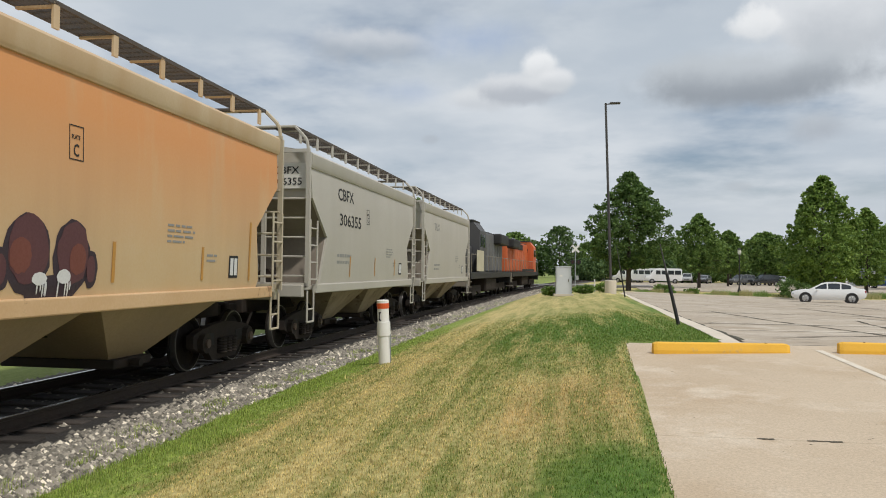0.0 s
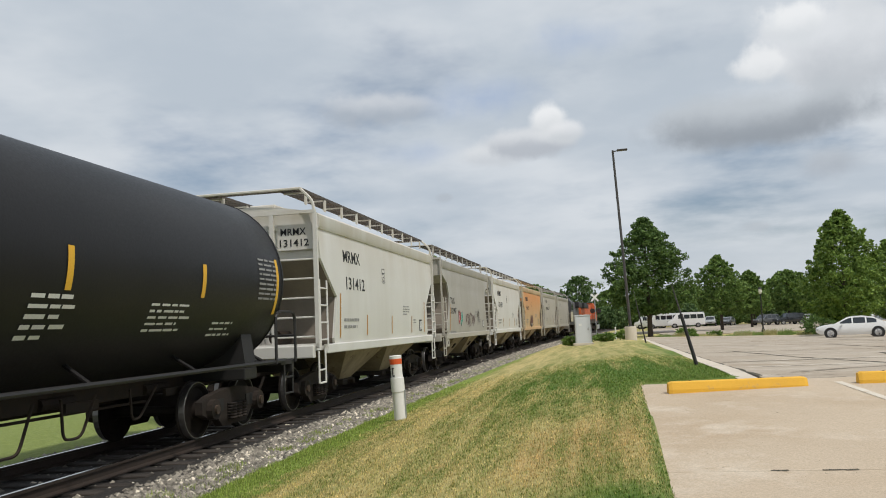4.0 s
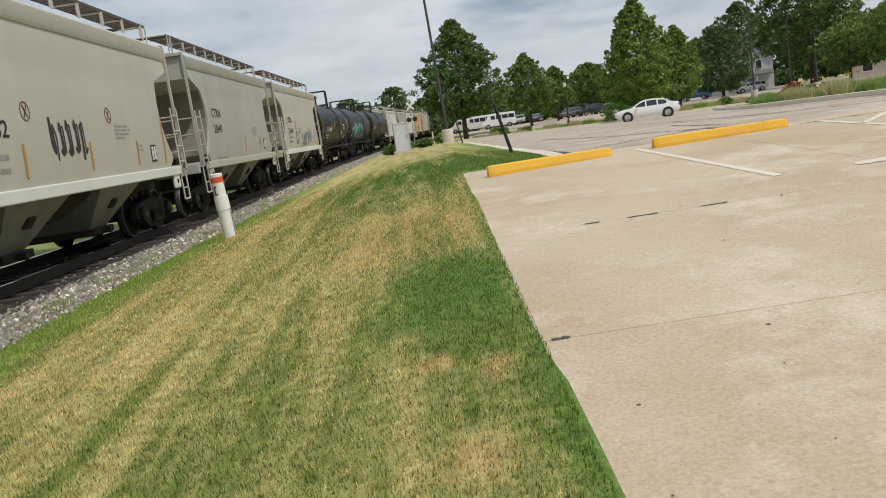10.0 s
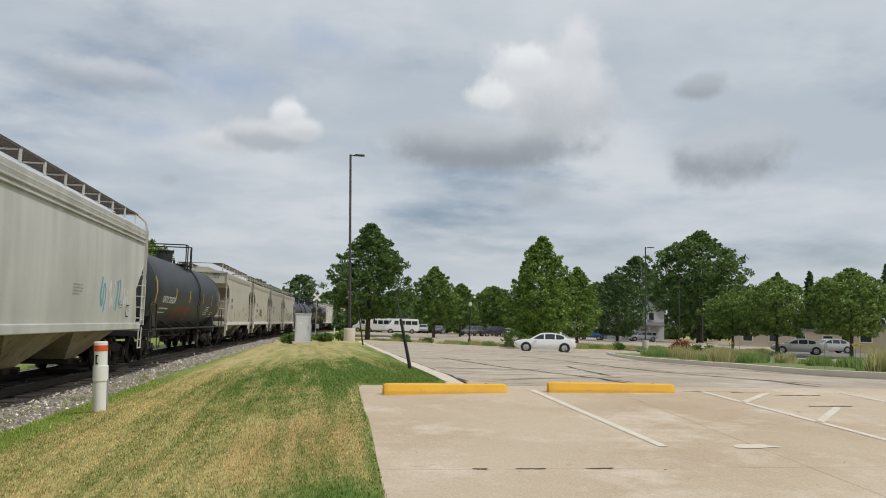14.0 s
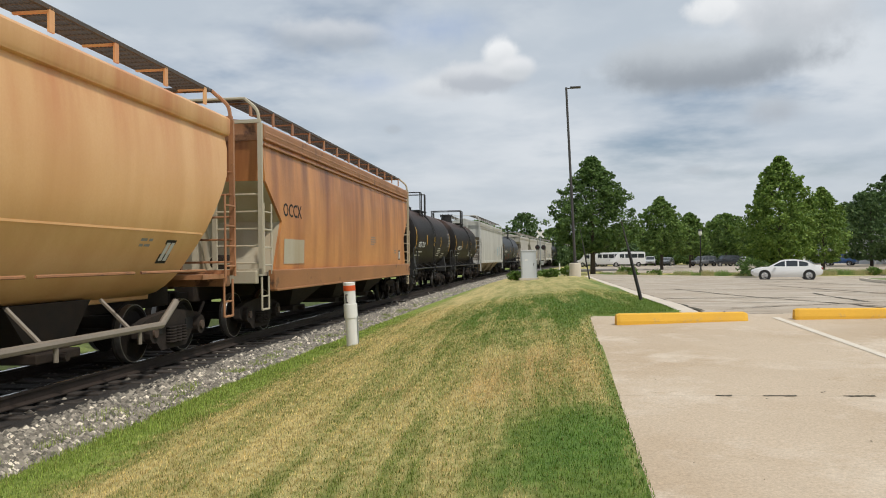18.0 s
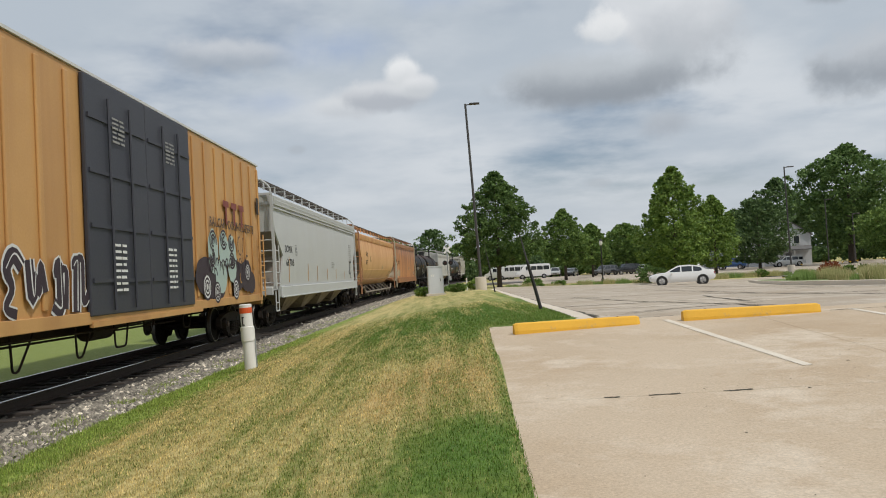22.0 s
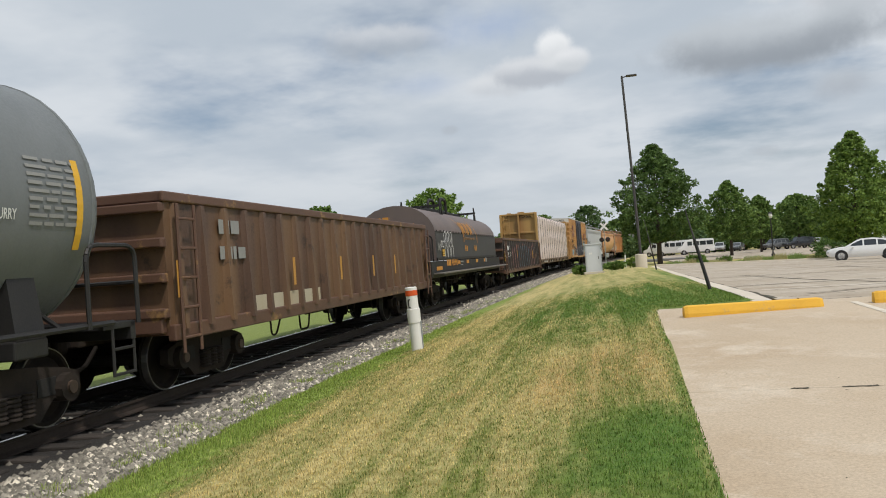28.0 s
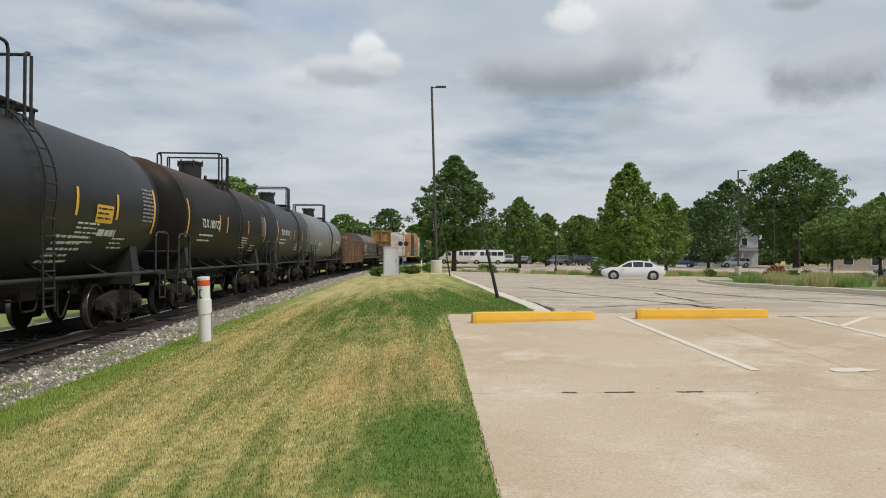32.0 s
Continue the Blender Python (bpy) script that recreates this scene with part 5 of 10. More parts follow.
        if plated:
            # head plate under the arch of the roof
            bm = bmesh.new()
            arch = [(w - 0.01, 3.58), (w - 0.01, eave + 0.03), (w - 0.27, eave + 0.13), (0.7, roof - 0.06), (0, roof)]
            arch = arch + [(-x, z) for x, z in arch[-2::-1]]
            loft(bm, [[(x, yp + sg * k, z) for x, z in arch] for k in (-0.055, -0.045)])
            part("head_plate", bm, frame_m, car, "arched plate across the end")
        lz0, lz1, ln = (1.51, 2.77, 3) if plated else (1.35, 3.1 if ribs else 3.4, 5)
        ladder(car, frame_m, 0.58, w - 0.02, yp - sg * 0.03, yp - sg * 0.03, lz0, lz1, ln, 0.02, "end_ladder", cols=False)
        ladder(car, frame_m, -w + 0.02, -0.58, yp, yp, lz0, lz1, ln, 0.02, "end_ladder", cols=False)
        for sx in (1, -1):
            ladder(car, frame_m, sx * (w + 0.03), sx * (w + 0.03), yp - sg * 0.02, yp - sg * 0.47, 1.30, 2.75, 4, 0.018, "side_ladder")
            bm = bmesh.new()
            rods(bm, [(sx * (w - 0.02), yp - sg * 0.02, 1.25), (sx * (w - 0.02), yp - sg * 0.02, 0.58), (sx * (w - 0.02), yp - sg * 0.42, 0.58), (sx * (w - 0.02), yp - sg * 0.42, 1.25)], 0.022, 6)
            rod(bm, (sx * (w - 0.02), yp - sg * 0.02, 0.85), (sx * (w - 0.02), yp - sg * 0.42, 0.85), 0.018, 6)
            part("stirrup_step", bm, frame_m, car)
        coupler(car, sg * L / 2, sg)
        # slanted centre partition and brake gear in the open end
        bm = bmesh.new()
        loft(bm, [[(x, sg * (a - 0.95), 1.3), (x, sg * (a - 0.05), 1.3), (x, sg * (a - 0.2), 3.2)] for x in (-0.06, 0.06)])
        part("end_web", bm, frame_m, car)
        if sg < 0:
            bm = bmesh.new()
            rod(bm, (0.45, -a + 0.15, 1.55), (0.45, -a + 0.75, 1.55), 0.16, 12)
            part("brake_cylinder", bm, M_STEEL, car)
            bm = bmesh.new()
            rods(bm, bend([(-0.3, -a - 0.1, 1.4), (-0.3, -a - 0.05, 2.2), (0.1, -a + 0.1, 2.1), (0.2, -a + 0.2, 1.4)], 0.2), 0.018, 6)
            part("air_pipe", bm, frame_m, car)
            bm = bmesh.new()
            lathe(bm, [(0.27, -0.02), (0.29, 0), (0.27, 0.02)], 16, Matrix.Translation((-0.95, -a - 0.26, 2.5)) @ Matrix.Rotation(math.radians(90), 4, "X"))
            part("hand_brake", bm, M_STEEL, car)
    for x0, x1 in ((0.72, 1.22), (-1.22, -0.72)):
        grating(car, -a - 0.15, a + 0.15, x0, x1, roof + 0.30, M_GRATE, 13 if L > 15 else 10, roof_m, 0.30 if x0 > 0 else 0.28)
    for sg in (-1, 1):
        bm = bmesh.new()
        for sx in (1, -1):
            if plated:
                for y in (a + 0.14, a - 0.12):
                    rod(bm, (sx * 1.24, sg * y, eave + 0.08), (sx * 1.24, sg * y, roof + 0.30), 0.018, 6)
            else:
                rods(bm, bend([(sx * (w - 0.02), sg * (a + 0.18), eave - 0.1), (sx * (w - 0.06), sg * (a + 0.18), eave + 0.32), (sx * 1.22, sg * (a + 0.16), roof + 0.30)], 0.12), 0.035, 6)
        rod(bm, (-1.22, sg * (a + 0.16), roof + 0.31), (1.22, sg * (a + 0.16), roof + 0.31), 0.018 if plated else 0.03, 6)
        part("roof_rail", bm, frame_m, car)
        bm = bmesh.new()
        for k in range(6):
            box(bm, (0, sg * (a - 0.1 + 0.05 * k), roof + 0.31), (2.2, 0.02, 0.03))
        part("end_walkway", bm, M_GRATE, car)
    tc_ = L / 2 - 2.05
    truck(car, -tc_), truck(car, tc_)
    car["a"], car["w"], car["plated"] = a, w, plated
    return car


def tank(L, D, mat, label, seed=0, band=None, mid=2.55, dome=True, platform_m=None, rail=(0.3, 1.4), lid=0.44):
    """A tank car: riveted-smooth barrel with dished heads, manway, railed platform, ladder, side rail, end platforms."""
    car = tagged(new("tank_car"), label, "railway car", group="cars of the freight train")
    R = D / 2
    hl = L / 2 - 0.62
    pm = platform_m or M_BLACKRAIL
    bm = bmesh.new()
    prof = []
    n = 8
    hd = 0.55
    for k in range(n + 1):
        t = math.pi / 2 * k / n
        prof.append((max(R * math.sin(t), 0.01), -hl + hd - hd * math.cos(t)))
    for k in range(1, 10):
        prof.append((R, -hl + hd + (2 * hl - 2 * hd) * k / 10))
    prof += [(r, -z) for r, z in prof[n::-1]]
    lathe(bm, prof, 40, Matrix.Translation((0, 0, mid)) @ Matrix.Rotation(math.radians(-90), 4, "X"))
    smooth(part("barrel", bm, mat, car), 50)
    for y in (-hl + hd, hl - hd):
        bm = bmesh.new()
        lathe(bm, [(R - 0.01, -0.03), (R + 0.012, -0.02), (R + 0.012, 0.02), (R - 0.01, 0.03)], 40, Matrix.Translation((0, y, mid)) @ Matrix.Rotation(math.radians(-90), 4, "X"))
        part("weld_band", bm, mat, car)
    zt = mid + R
    ya, yb = rail
    yl = (ya + yb) / 2
    bm = bmesh.new()
    lathe(bm, [(0.36, zt - 0.1), (0.36, zt + lid), (0.40, zt + lid + 0.01), (0.40, zt + lid + 0.07), (0.3, zt + lid + 0.09), (0.02, zt + lid + 0.10)], 24, Matrix.Translation((0, ya + 0.25, 0)))
    man = part("manway", bm, pm, car, "round manway lid")
    for k in range(6):
        bm = bmesh.new()
        q = k * 1.047
        rod(bm, (0.40 * math.cos(q), ya + 0.25 + 0.40 * math.sin(q), zt + lid - 0.08), (0.40 * math.cos(q), ya + 0.25 + 0.40 * math.sin(q), zt + lid + 0.12), 0.025, 6)
        part("bolt", bm, pm, man)
    for x, y in ((0.1, 0.25), (-0.15, 0.45), (0.25, 0.5)):
        bm = bmesh.new()
        rod(bm, (x, yb - 0.6 + y, zt - 0.05), (x, yb - 0.6 + y, zt + 0.16), 0.05, 8)
        part("valve", bm, pm, car)
    # hoops of pipe across the platform, open where the ladder comes up
    zr, zf = zt + 0.78, mid + math.sqrt(R * R - 1.0) - 0.05
    for y0, back in ((ya, 0.42 if yb - ya > 0.8 else 0.3), (yb, -0.22)):
        bm = bmesh.new()
        rods(bm, bend([(-1.0, y0 + back, zf), (-1.0, y0 + back, zr), (-1.0, y0, zr), (1.0, y0, zr), (1.0, y0 + back, zr), (1.0, y0 + back, zf)], 0.14), 0.028, 7)
        for x in (-1.0, 1.0):
            rod(bm, (x, y0, zf), (x, y0, zr - 0.02), 0.028, 7)
        part("railing", bm, pm, car, "bent pipe railing")
    for sx in (1, -1):
        bm = bmesh.new()
        for k in range(6):
            box(bm, (sx * (0.48 + 0.10 * k), yl, zt - 0.10), (0.045, yb - ya + 0.5, 0.03))
        for y in (ya - 0.1, yl, yb + 0.1):
            box(bm, (sx * 0.75, y, zt - 0.13), (0.62, 0.06, 0.04))
            rod(bm, (sx * 1.0, y, zt - 0.13), (sx * 0.98, y, zf), 0.025, 6)
        part("platform", bm, pm, car, "steel grating platform")
        # ladder that follows the barrel
        bm = bmesh.new()
        pth = []
        for k in range(12):
            q = math.radians(50 + (-16 - 50) * k / 11)
            pth.append((sx * (R + 0.10) * math.cos(q), mid + (R + 0.10) * math.sin(q)))
        pth.append((sx * (R + 0.08), 0.62))
        for y in (yl - 0.2, yl + 0.2):
            rods(bm, [(p[0], y, p[1]) for p in pth], 0.019, 6)
        for k in range(12):
            z = 0.72 + (mid + (R + 0.1) * 0.76 - 0.72) * k / 11
            x = sx * (R + 0.08) if z < mid - 0.3 else sx * math.sqrt(max((R + 0.10) ** 2 - (z - mid) ** 2, 0.2))
            rod(bm, (x, yl - 0.2, z), (x, yl + 0.2, z), 0.017, 6)
        part("ladder", bm, pm, car)
        bm = bmesh.new()
        rod(bm, (sx * 1.50, -hl + 0.3, 1.14), (sx * 1.50, hl - 0.3, 1.14), 0.035, 8)
        for k in range(6):
            y = -hl + 1.2 + (2 * hl - 2.4) * k / 5
            rod(bm, (sx * 1.50, y, 1.14), (sx * 0.95, y + 0.25, mid - R * 0.78), 0.03, 6)
        part("side_rail", bm, pm, car, "long grab rail along the frame")
    bm = bmesh.new()
    box(bm, (0, 0, 0.93), (0.42, L - 1.1, 0.34), bev=0.02)
    part("centre_sill", bm, M_STEEL, car)
    for k in range(5):
        y = -hl + 2.6 + (2 * hl - 5.2) * k / 4
        bm = bmesh.new()
        rod(bm, (0.2, y - 0.4, 0.85), (0.2, y + 0.3, 0.85), 0.09, 8)
        box(bm, (0.55, y, 0.80), (0.05, 0.7, 0.12))
        part("pipework", bm, M_STEEL, car)
    for sg in (-1, 1):
        yt = sg * (L / 2 - 2.1)
        bm = bmesh.new()
        loft(bm, [[(1.35, yt - 0.22, 1.08), (1.35, yt + 0.22, 1.08), (-1.35, yt + 0.22, 1.08), (-1.35, yt - 0.22, 1.08)], [(1.25, yt - 0.2, 1.75), (1.25, yt + 0.2, 1.75), (-1.25, yt + 0.2, 1.75), (-1.25, yt - 0.2, 1.75)]])
        box(bm, (0, yt, 0.98), (2.7, 0.5, 0.2), bev=0.02)
        part("saddle", bm, pm, car)
        bm = bmesh.new()
        box(bm, (0, sg * (L / 2 - 0.8), 1.10), (3.0, 0.62, 0.08), bev=0.01)
        box(bm, (0, sg * (L / 2 - 0.52), 1.02), (3.0, 0.1, 0.22), bev=0.01)
        part("end_platform", bm, pm, car)
        for sx in (1, -1):
            bm = bmesh.new()
            rods(bm, bend([(sx * 1.53, sg * (L / 2 - 0.45), 1.1), (sx * 1.53, sg * (L / 2 - 0.45), 2.05), (sx * 1.53, sg * (L / 2 - 1.4), 2.05), (sx * 1.53, sg * (L / 2 - 1.4), 1.1)], 0.2), 0.028, 6)
            rod(bm, (sx * 1.53, sg * (L / 2 - 0.45), 1.6), (sx * 0.3, sg * (L / 2 - 0.45), 1.6), 0.025, 6)
            part("hand_rail", bm, pm, car)
            bm = bmesh.new()
            for yy in (0.5, 0.92):
                rod(bm, (sx * 1.48, sg * (L / 2 - yy), 1.1), (sx * 1.48, sg * (L / 2 - yy), 0.5), 0.02, 6)
            for z in (0.52, 0.82):
                rod(bm, (sx * 1.48, sg * (L / 2 - 0.5), z), (sx * 1.48, sg * (L / 2 - 0.92), z), 0.02, 6)
            part("step", bm, pm, car)
        coupler(car, sg * L / 2, sg)
    undergear(car, -hl + 3, hl - 3, seed)
    truck(car, -(L / 2 - 2.1)), truck(car, L / 2 - 2.1)
    car["R"], car["mid"], car["hl"] = R, mid, hl
    return car


def on_barrel(car, z, gap=0.008):
    return math.sqrt(max((car["R"] + gap) ** 2 - (z - car["mid"]) ** 2, 0.01))


def wrap(name, car, y0, w, z0, z1, mat, gap=0.007):
    """A painted mark laid round the barrel from z0 to z1."""
    bm = bmesh.new()
    n = 6
    zs = [z0 + (z1 - z0) * k / n for k in range(n + 1)]
    loft(bm, [[(on_barrel(car, z, gap), y0, z), (on_barrel(car, z, gap), y0 + w, z)] for z in zs], closed=False, caps=False)
    return part(name, bm, mat, car)


def tank_letters(text, size, car, y, z, mat, **kw):
    ob = letters(text, size, (0, y, z), mat, car, **kw)
    for v in ob.data.vertices:
        v.co.x = on_barrel(car, v.co.z, 0.008) + (0.002 if v.co.x > 0 else 0)
    return ob


def tank_bars(rows, car, y, z, mat, seed=1, height=0.05, gap=0.085):
    ob = bars(rows, (0, y, z), mat, car, seed=seed, height=height, gap=gap)
    for v in ob.data.vertices:
        v.co.x = on_barrel(car, v.co.z, 0.008) + (0.002 if v.co.x > 0 else 0)
    return ob

# ---- the train, car by car ----
def paint(name, base, dark, streak=None, spots=None, rough=0.55, **kw):
    return material(name, base, dark, rough, 0.0, 0.7, 30, 0.55, 0.06, streak=streak, spots=spots, **kw)


P_EAVE = paint("eave_tan", (0.58, 0.45, 0.29), (0.50, 0.36, 0.21), streak=(0.48, 0.31, 0.16))
P_UNDER = paint("chute_grey", (0.24, 0.225, 0.195), (0.16, 0.145, 0.12), streak=(0.15, 0.13, 0.105), spots=(0.07, 0.06, 0.05))
P_CHUTE = paint("chute_tan", (0.40, 0.29, 0.165), (0.22, 0.16, 0.10))
P_ORANGE = paint("orange_faded", (0.58, 0.43, 0.25), (0.56, 0.365, 0.185), streak=(0.47, 0.33, 0.19), runs=(1.9, 3.5, (0.61, 0.275, 0.095)), run_edge=(0.20, 0.50))
P_ORANGE_SILL = paint("orange_sill", (0.62, 0.42, 0.24), (0.50, 0.30, 0.14), spots=(0.20, 0.09, 0.04))
P_CREAM = paint("cream_frame", (0.50, 0.45, 0.34), (0.38, 0.33, 0.25), streak=(0.40, 0.31, 0.20))
P_GREY = paint("warm_grey", (0.455, 0.425, 0.375), (0.39, 0.365, 0.32), streak=(0.41, 0.38, 0.33))
P_GREY2 = paint("dirty_grey", (0.41, 0.395, 0.36), (0.34, 0.325, 0.295), streak=(0.345, 0.325, 0.285))
P_LIGHT = paint("off_white", (0.68, 0.67, 0.635), (0.60, 0.585, 0.55), streak=(0.60, 0.58, 0.535), runs=(2.9, 4.1, (0.55, 0.51, 0.44)))
P_TAN = paint("tan_grey", (0.48, 0.45, 0.39), (0.42, 0.395, 0.34), streak=(0.43, 0.40, 0.34))
P_COOL = paint("cool_grey", (0.48, 0.49, 0.485), (0.43, 0.44, 0.44), streak=(0.45, 0.455, 0.445))
P_WHITE = paint("dusty_white", (0.50, 0.49, 0.46), (0.36, 0.35, 0.33), streak=(0.58, 0.57, 0.54))
P_DEEP = paint("deep_orange", (0.66, 0.30, 0.10), (0.48, 0.185, 0.058), streak=(0.34, 0.12, 0.042), runs=(1.7, 4.2, (0.17, 0.058, 0.024)), rough=0.42, run_edge=(0.40, 0.66))
P_DEEPSILL = paint("deep_orange_sill", (0.40, 0.175, 0.065), (0.20, 0.085, 0.035), spots=(0.09, 0.045, 0.025))
P_DEEPROOF = paint("rusty_roof", (0.44, 0.21, 0.10), (0.22, 0.10, 0.05), spots=(0.13, 0.06, 0.035))
P_TIL = paint("sun_orange", (0.76, 0.46, 0.21), (0.66, 0.35, 0.145), streak=(0.62, 0.32, 0.125), runs=(2.7, 3.7, (0.58, 0.225, 0.085)), rough=0.42, run_edge=(0.46, 0.72))
T_BLACK = paint("tank_black", (0.012, 0.012, 0.013), (0.020, 0.019, 0.019), rough=0.42, spec=0.22)
T_BROWN = paint("tank_brown_black", (0.013, 0.0115, 0.011), (0.026, 0.017, 0.014), rough=0.5, streak=(0.012, 0.011, 0.0105), spec=0.1, runs=(3.3, 3.9, (0.075, 0.042, 0.030)), run_edge=(0.2, 0.6))
T_GREY = paint("tank_charcoal", (0.040, 0.044, 0.051), (0.030, 0.034, 0.039), rough=0.46, streak=(0.046, 0.050, 0.055), spec=0.15)
T_LIGHT = paint("tank_grey", (0.165, 0.178, 0.182), (0.135, 0.146, 0.15), rough=0.48, streak=(0.185, 0.197, 0.20), spec=0.35)
TRAIN = []          # (car, front end, rear end), metres along the track at 0 s


def put(car, front, rear):
    TRAIN.append((car, (front + rear) / 2))
    return car


def side_marks(car, mark, number, my=(-4.05, -2.75), z=3.25, ny=None, nz=2.62, size=0.29, mat=None, load=True, plate=("C", -0.66, 3.1), seed=1, strips=(), strip_m=None):
    """Reporting mark, number, load limit lines, plate box and reflective strips on the right side."""
    x = car["w"] + 0.022
    mat = mat or M_INK
    ny = ny or my
    if mark:
        onto(letters(mark, size, (x, my[0], z), mat, car, wide=my[1] - my[0]), car)
    if number:
        onto(letters(number, size, (x, ny[0], nz), mat, car, wide=ny[1] - ny[0]), car)
    if load:
        onto(bars([1.15, 1.0], (x, my[0] - 0.05, nz - 0.72), M_FAINT if mat is M_INK else mat, car, seed=seed, height=0.075, gap=0.16), car)
    if plate:
        bm = bmesh.new()
        for c, s in (((0, 0.19, 0), (0.26, 0.012, 0.004)), ((0, -0.19, 0), (0.26, 0.012, 0.004)), ((0.125, 0, 0), (0.012, 0.38, 0.004)), ((-0.125, 0, 0), (0.012, 0.38, 0.004))):
            box(bm, c, s)
        bmesh.ops.transform(bm, matrix=Matrix.Translation((x, plate[1], plate[2])) @ SIDE, verts=bm.verts)
        onto(part("plate_box", bm, M_INK, car), car)
        onto(letters(plate[0], 0.14, (x, plate[1] - 0.06, plate[2] - 0.15), M_INK, car), car)
        onto(letters("PLATE", 0.05, (x, plate[1] - 0.09, plate[2] + 0.04), M_INK, car), car)
    for yy, zz, hh in strips:
        bm = bmesh.new()
        n = max(2, int(hh / 0.12))
        loft(bm, [[(x + k, yy + 0.065 * j, zz + hh * i / n) for k, j in ((0, 0), (0, 1), (0.004, 1), (0.004, 0))] for i in range(n + 1)])
        onto(part("reflector", bm, strip_m or M_OCHRE, car), car, 0.008)
    onto(bars([0.7, 0.8, 0.75, 0.5], (x, 1.4, 2.3), M_FAINT, car, seed=seed + 3, height=0.035, gap=0.075), car)
    onto(bars([0.35, 0.35], (x, car["a"] - 2.9, 1.9), M_FAINT, car, seed=seed + 5, height=0.04, gap=0.08), car)
    onto(patch("data_plate", (x - 0.004, car["a"] - 2.1, 1.55), 0.34, 0.36, M_INK, car), car, 0.006)
    for k in range(2):
        onto(patch("data_card", (x + 0.001, car["a"] - 2.06 + 0.15 * k, 1.59), 0.11, 0.28, G_WHITE, car), car, 0.011)


def no_step(car, y, z, r=0.15):
    """A round warning mark: a dark red ring crossed by two strokes."""
    bm = bmesh.new()
    n = 20
    loft(bm, [[(q, y + k * math.cos(6.2832 * j / n), z + k * math.sin(6.2832 * j / n)) for q, k in ((0, r), (0.004, r), (0.004, r - 0.022), (0, r - 0.022))] for j in range(n + 1)], caps=False)
    onto(part("warning_mark", bm, plain("mark_red", (0.22, 0.05, 0.04), 0.6), car), car)
    for sg in (-1, 1):
        bm = bmesh.new()
        box(bm, (0, 0, 0), (0.004, 0.02, 1.5 * r))
        bmesh.ops.transform(bm, matrix=Matrix.Translation((car["w"], y, z)) @ Matrix.Rotation(sg * 0.6, 4, "X"), verts=bm.verts)
        onto(part("warning_stroke", bm, M_INK, car), car, 0.007 if sg > 0 else 0.010)


def end_marks(car, mark, number, size=0.155):
    if car["plated"]:
        y = -car["a"] - 0.143
        letters(mark, 0.12, (0.72, y, 4.04), M_INK, car, turn=REAR, wide=0.40)
        letters(number, 0.12, (0.72, y, 3.87), M_INK, car, turn=REAR, wide=0.36)
        return
    y = -car["a"] - 0.045
    patch("end_panel", (0.62, -car["a"] - 0.036, 3.42), 0.86, 0.55, P_LIGHT, car, REAR)
    if mark:
        letters(mark, size, (0.70, y, 3.74), M_INK, car, turn=REAR, wide=0.58)
        letters(number, size, (0.68, y, 3.50), M_INK, car, turn=REAR, wide=0.66)


def load_lines(car, y, limit, light, z=1.86):
    """Load limit and empty weight in small capitals."""
    x = car["w"] + 0.022
    for k, (a, b) in enumerate((("LD LMT", limit), ("LT WT", light))):
        onto(letters(a, 0.085, (x, y, z - 0.19 * k), M_INK, car, wide=0.42), car)
        onto(letters(b, 0.085, (x, y + 0.52, z - 0.19 * k), M_FAINT, car, wide=0.46), car)


# letter strokes of the spray paint, each in a unit square
GD = [(0.0, 0.0), (0.05, 1.0), (0.8, 0.7), (0.7, 0.2), (0.0, 0.0)]
GM = [(0.0, 0.0), (0.15, 1.0), (0.45, 0.3), (0.8, 1.0), (0.95, 0.0)]
GF = [(0.9, 1.0), (0.1, 0.9), (0.1, 0.0), (0.1, 0.5), (0.7, 0.55)]
GV = [(0.0, 1.0), (0.4, 0.0), (0.9, 1.0)]
GA = [(0.0, 0.0), (0.5, 1.0), (0.9, 0.0), (0.7, 0.4), (0.2, 0.4)]
GO = [(0.0, 0.05), (0.38, 0.05), (0.10, 0.40), (0.12, 0.85), (0.5, 1.05), (0.88, 0.85), (0.90, 0.40), (0.62, 0.05), (1.0, 0.05)]
G_SEA = plain("spray_sea_blue", (0.055, 0.16, 0.20), 0.6)
SHORT = ((-4.4, 1.5, 1.0), (-2.3, 1.52, 0.5), (0.1, 1.52, 0.5), (2.45, 1.52, 0.5), (4.2, 1.5, 1.0))

# 2, 3: warm grey hoppers behind the engines
c = put(hopper(12.6, (P_GREY, P_GREY, P_GREY, P_GREY), label="grey covered hopper car with two outlet chutes", seed=2), 40.1, 27.5)
side_marks(c, "TILX", "", (-3.4, -2.3), seed=2, plate=None, mat=M_FAINT)
c = put(hopper(12.3, (P_GREY, P_GREY, P_GREY, P_GREY), label="warm grey covered hopper car with black lettering", seed=3), 27.5, 15.2)
side_marks(c, "CBFX", "306355", (-3.3, -2.0), 3.35, (-3.2, -1.35), 2.75, seed=3, strips=SHORT[1:4])
end_marks(c, "CBFX", "306355")
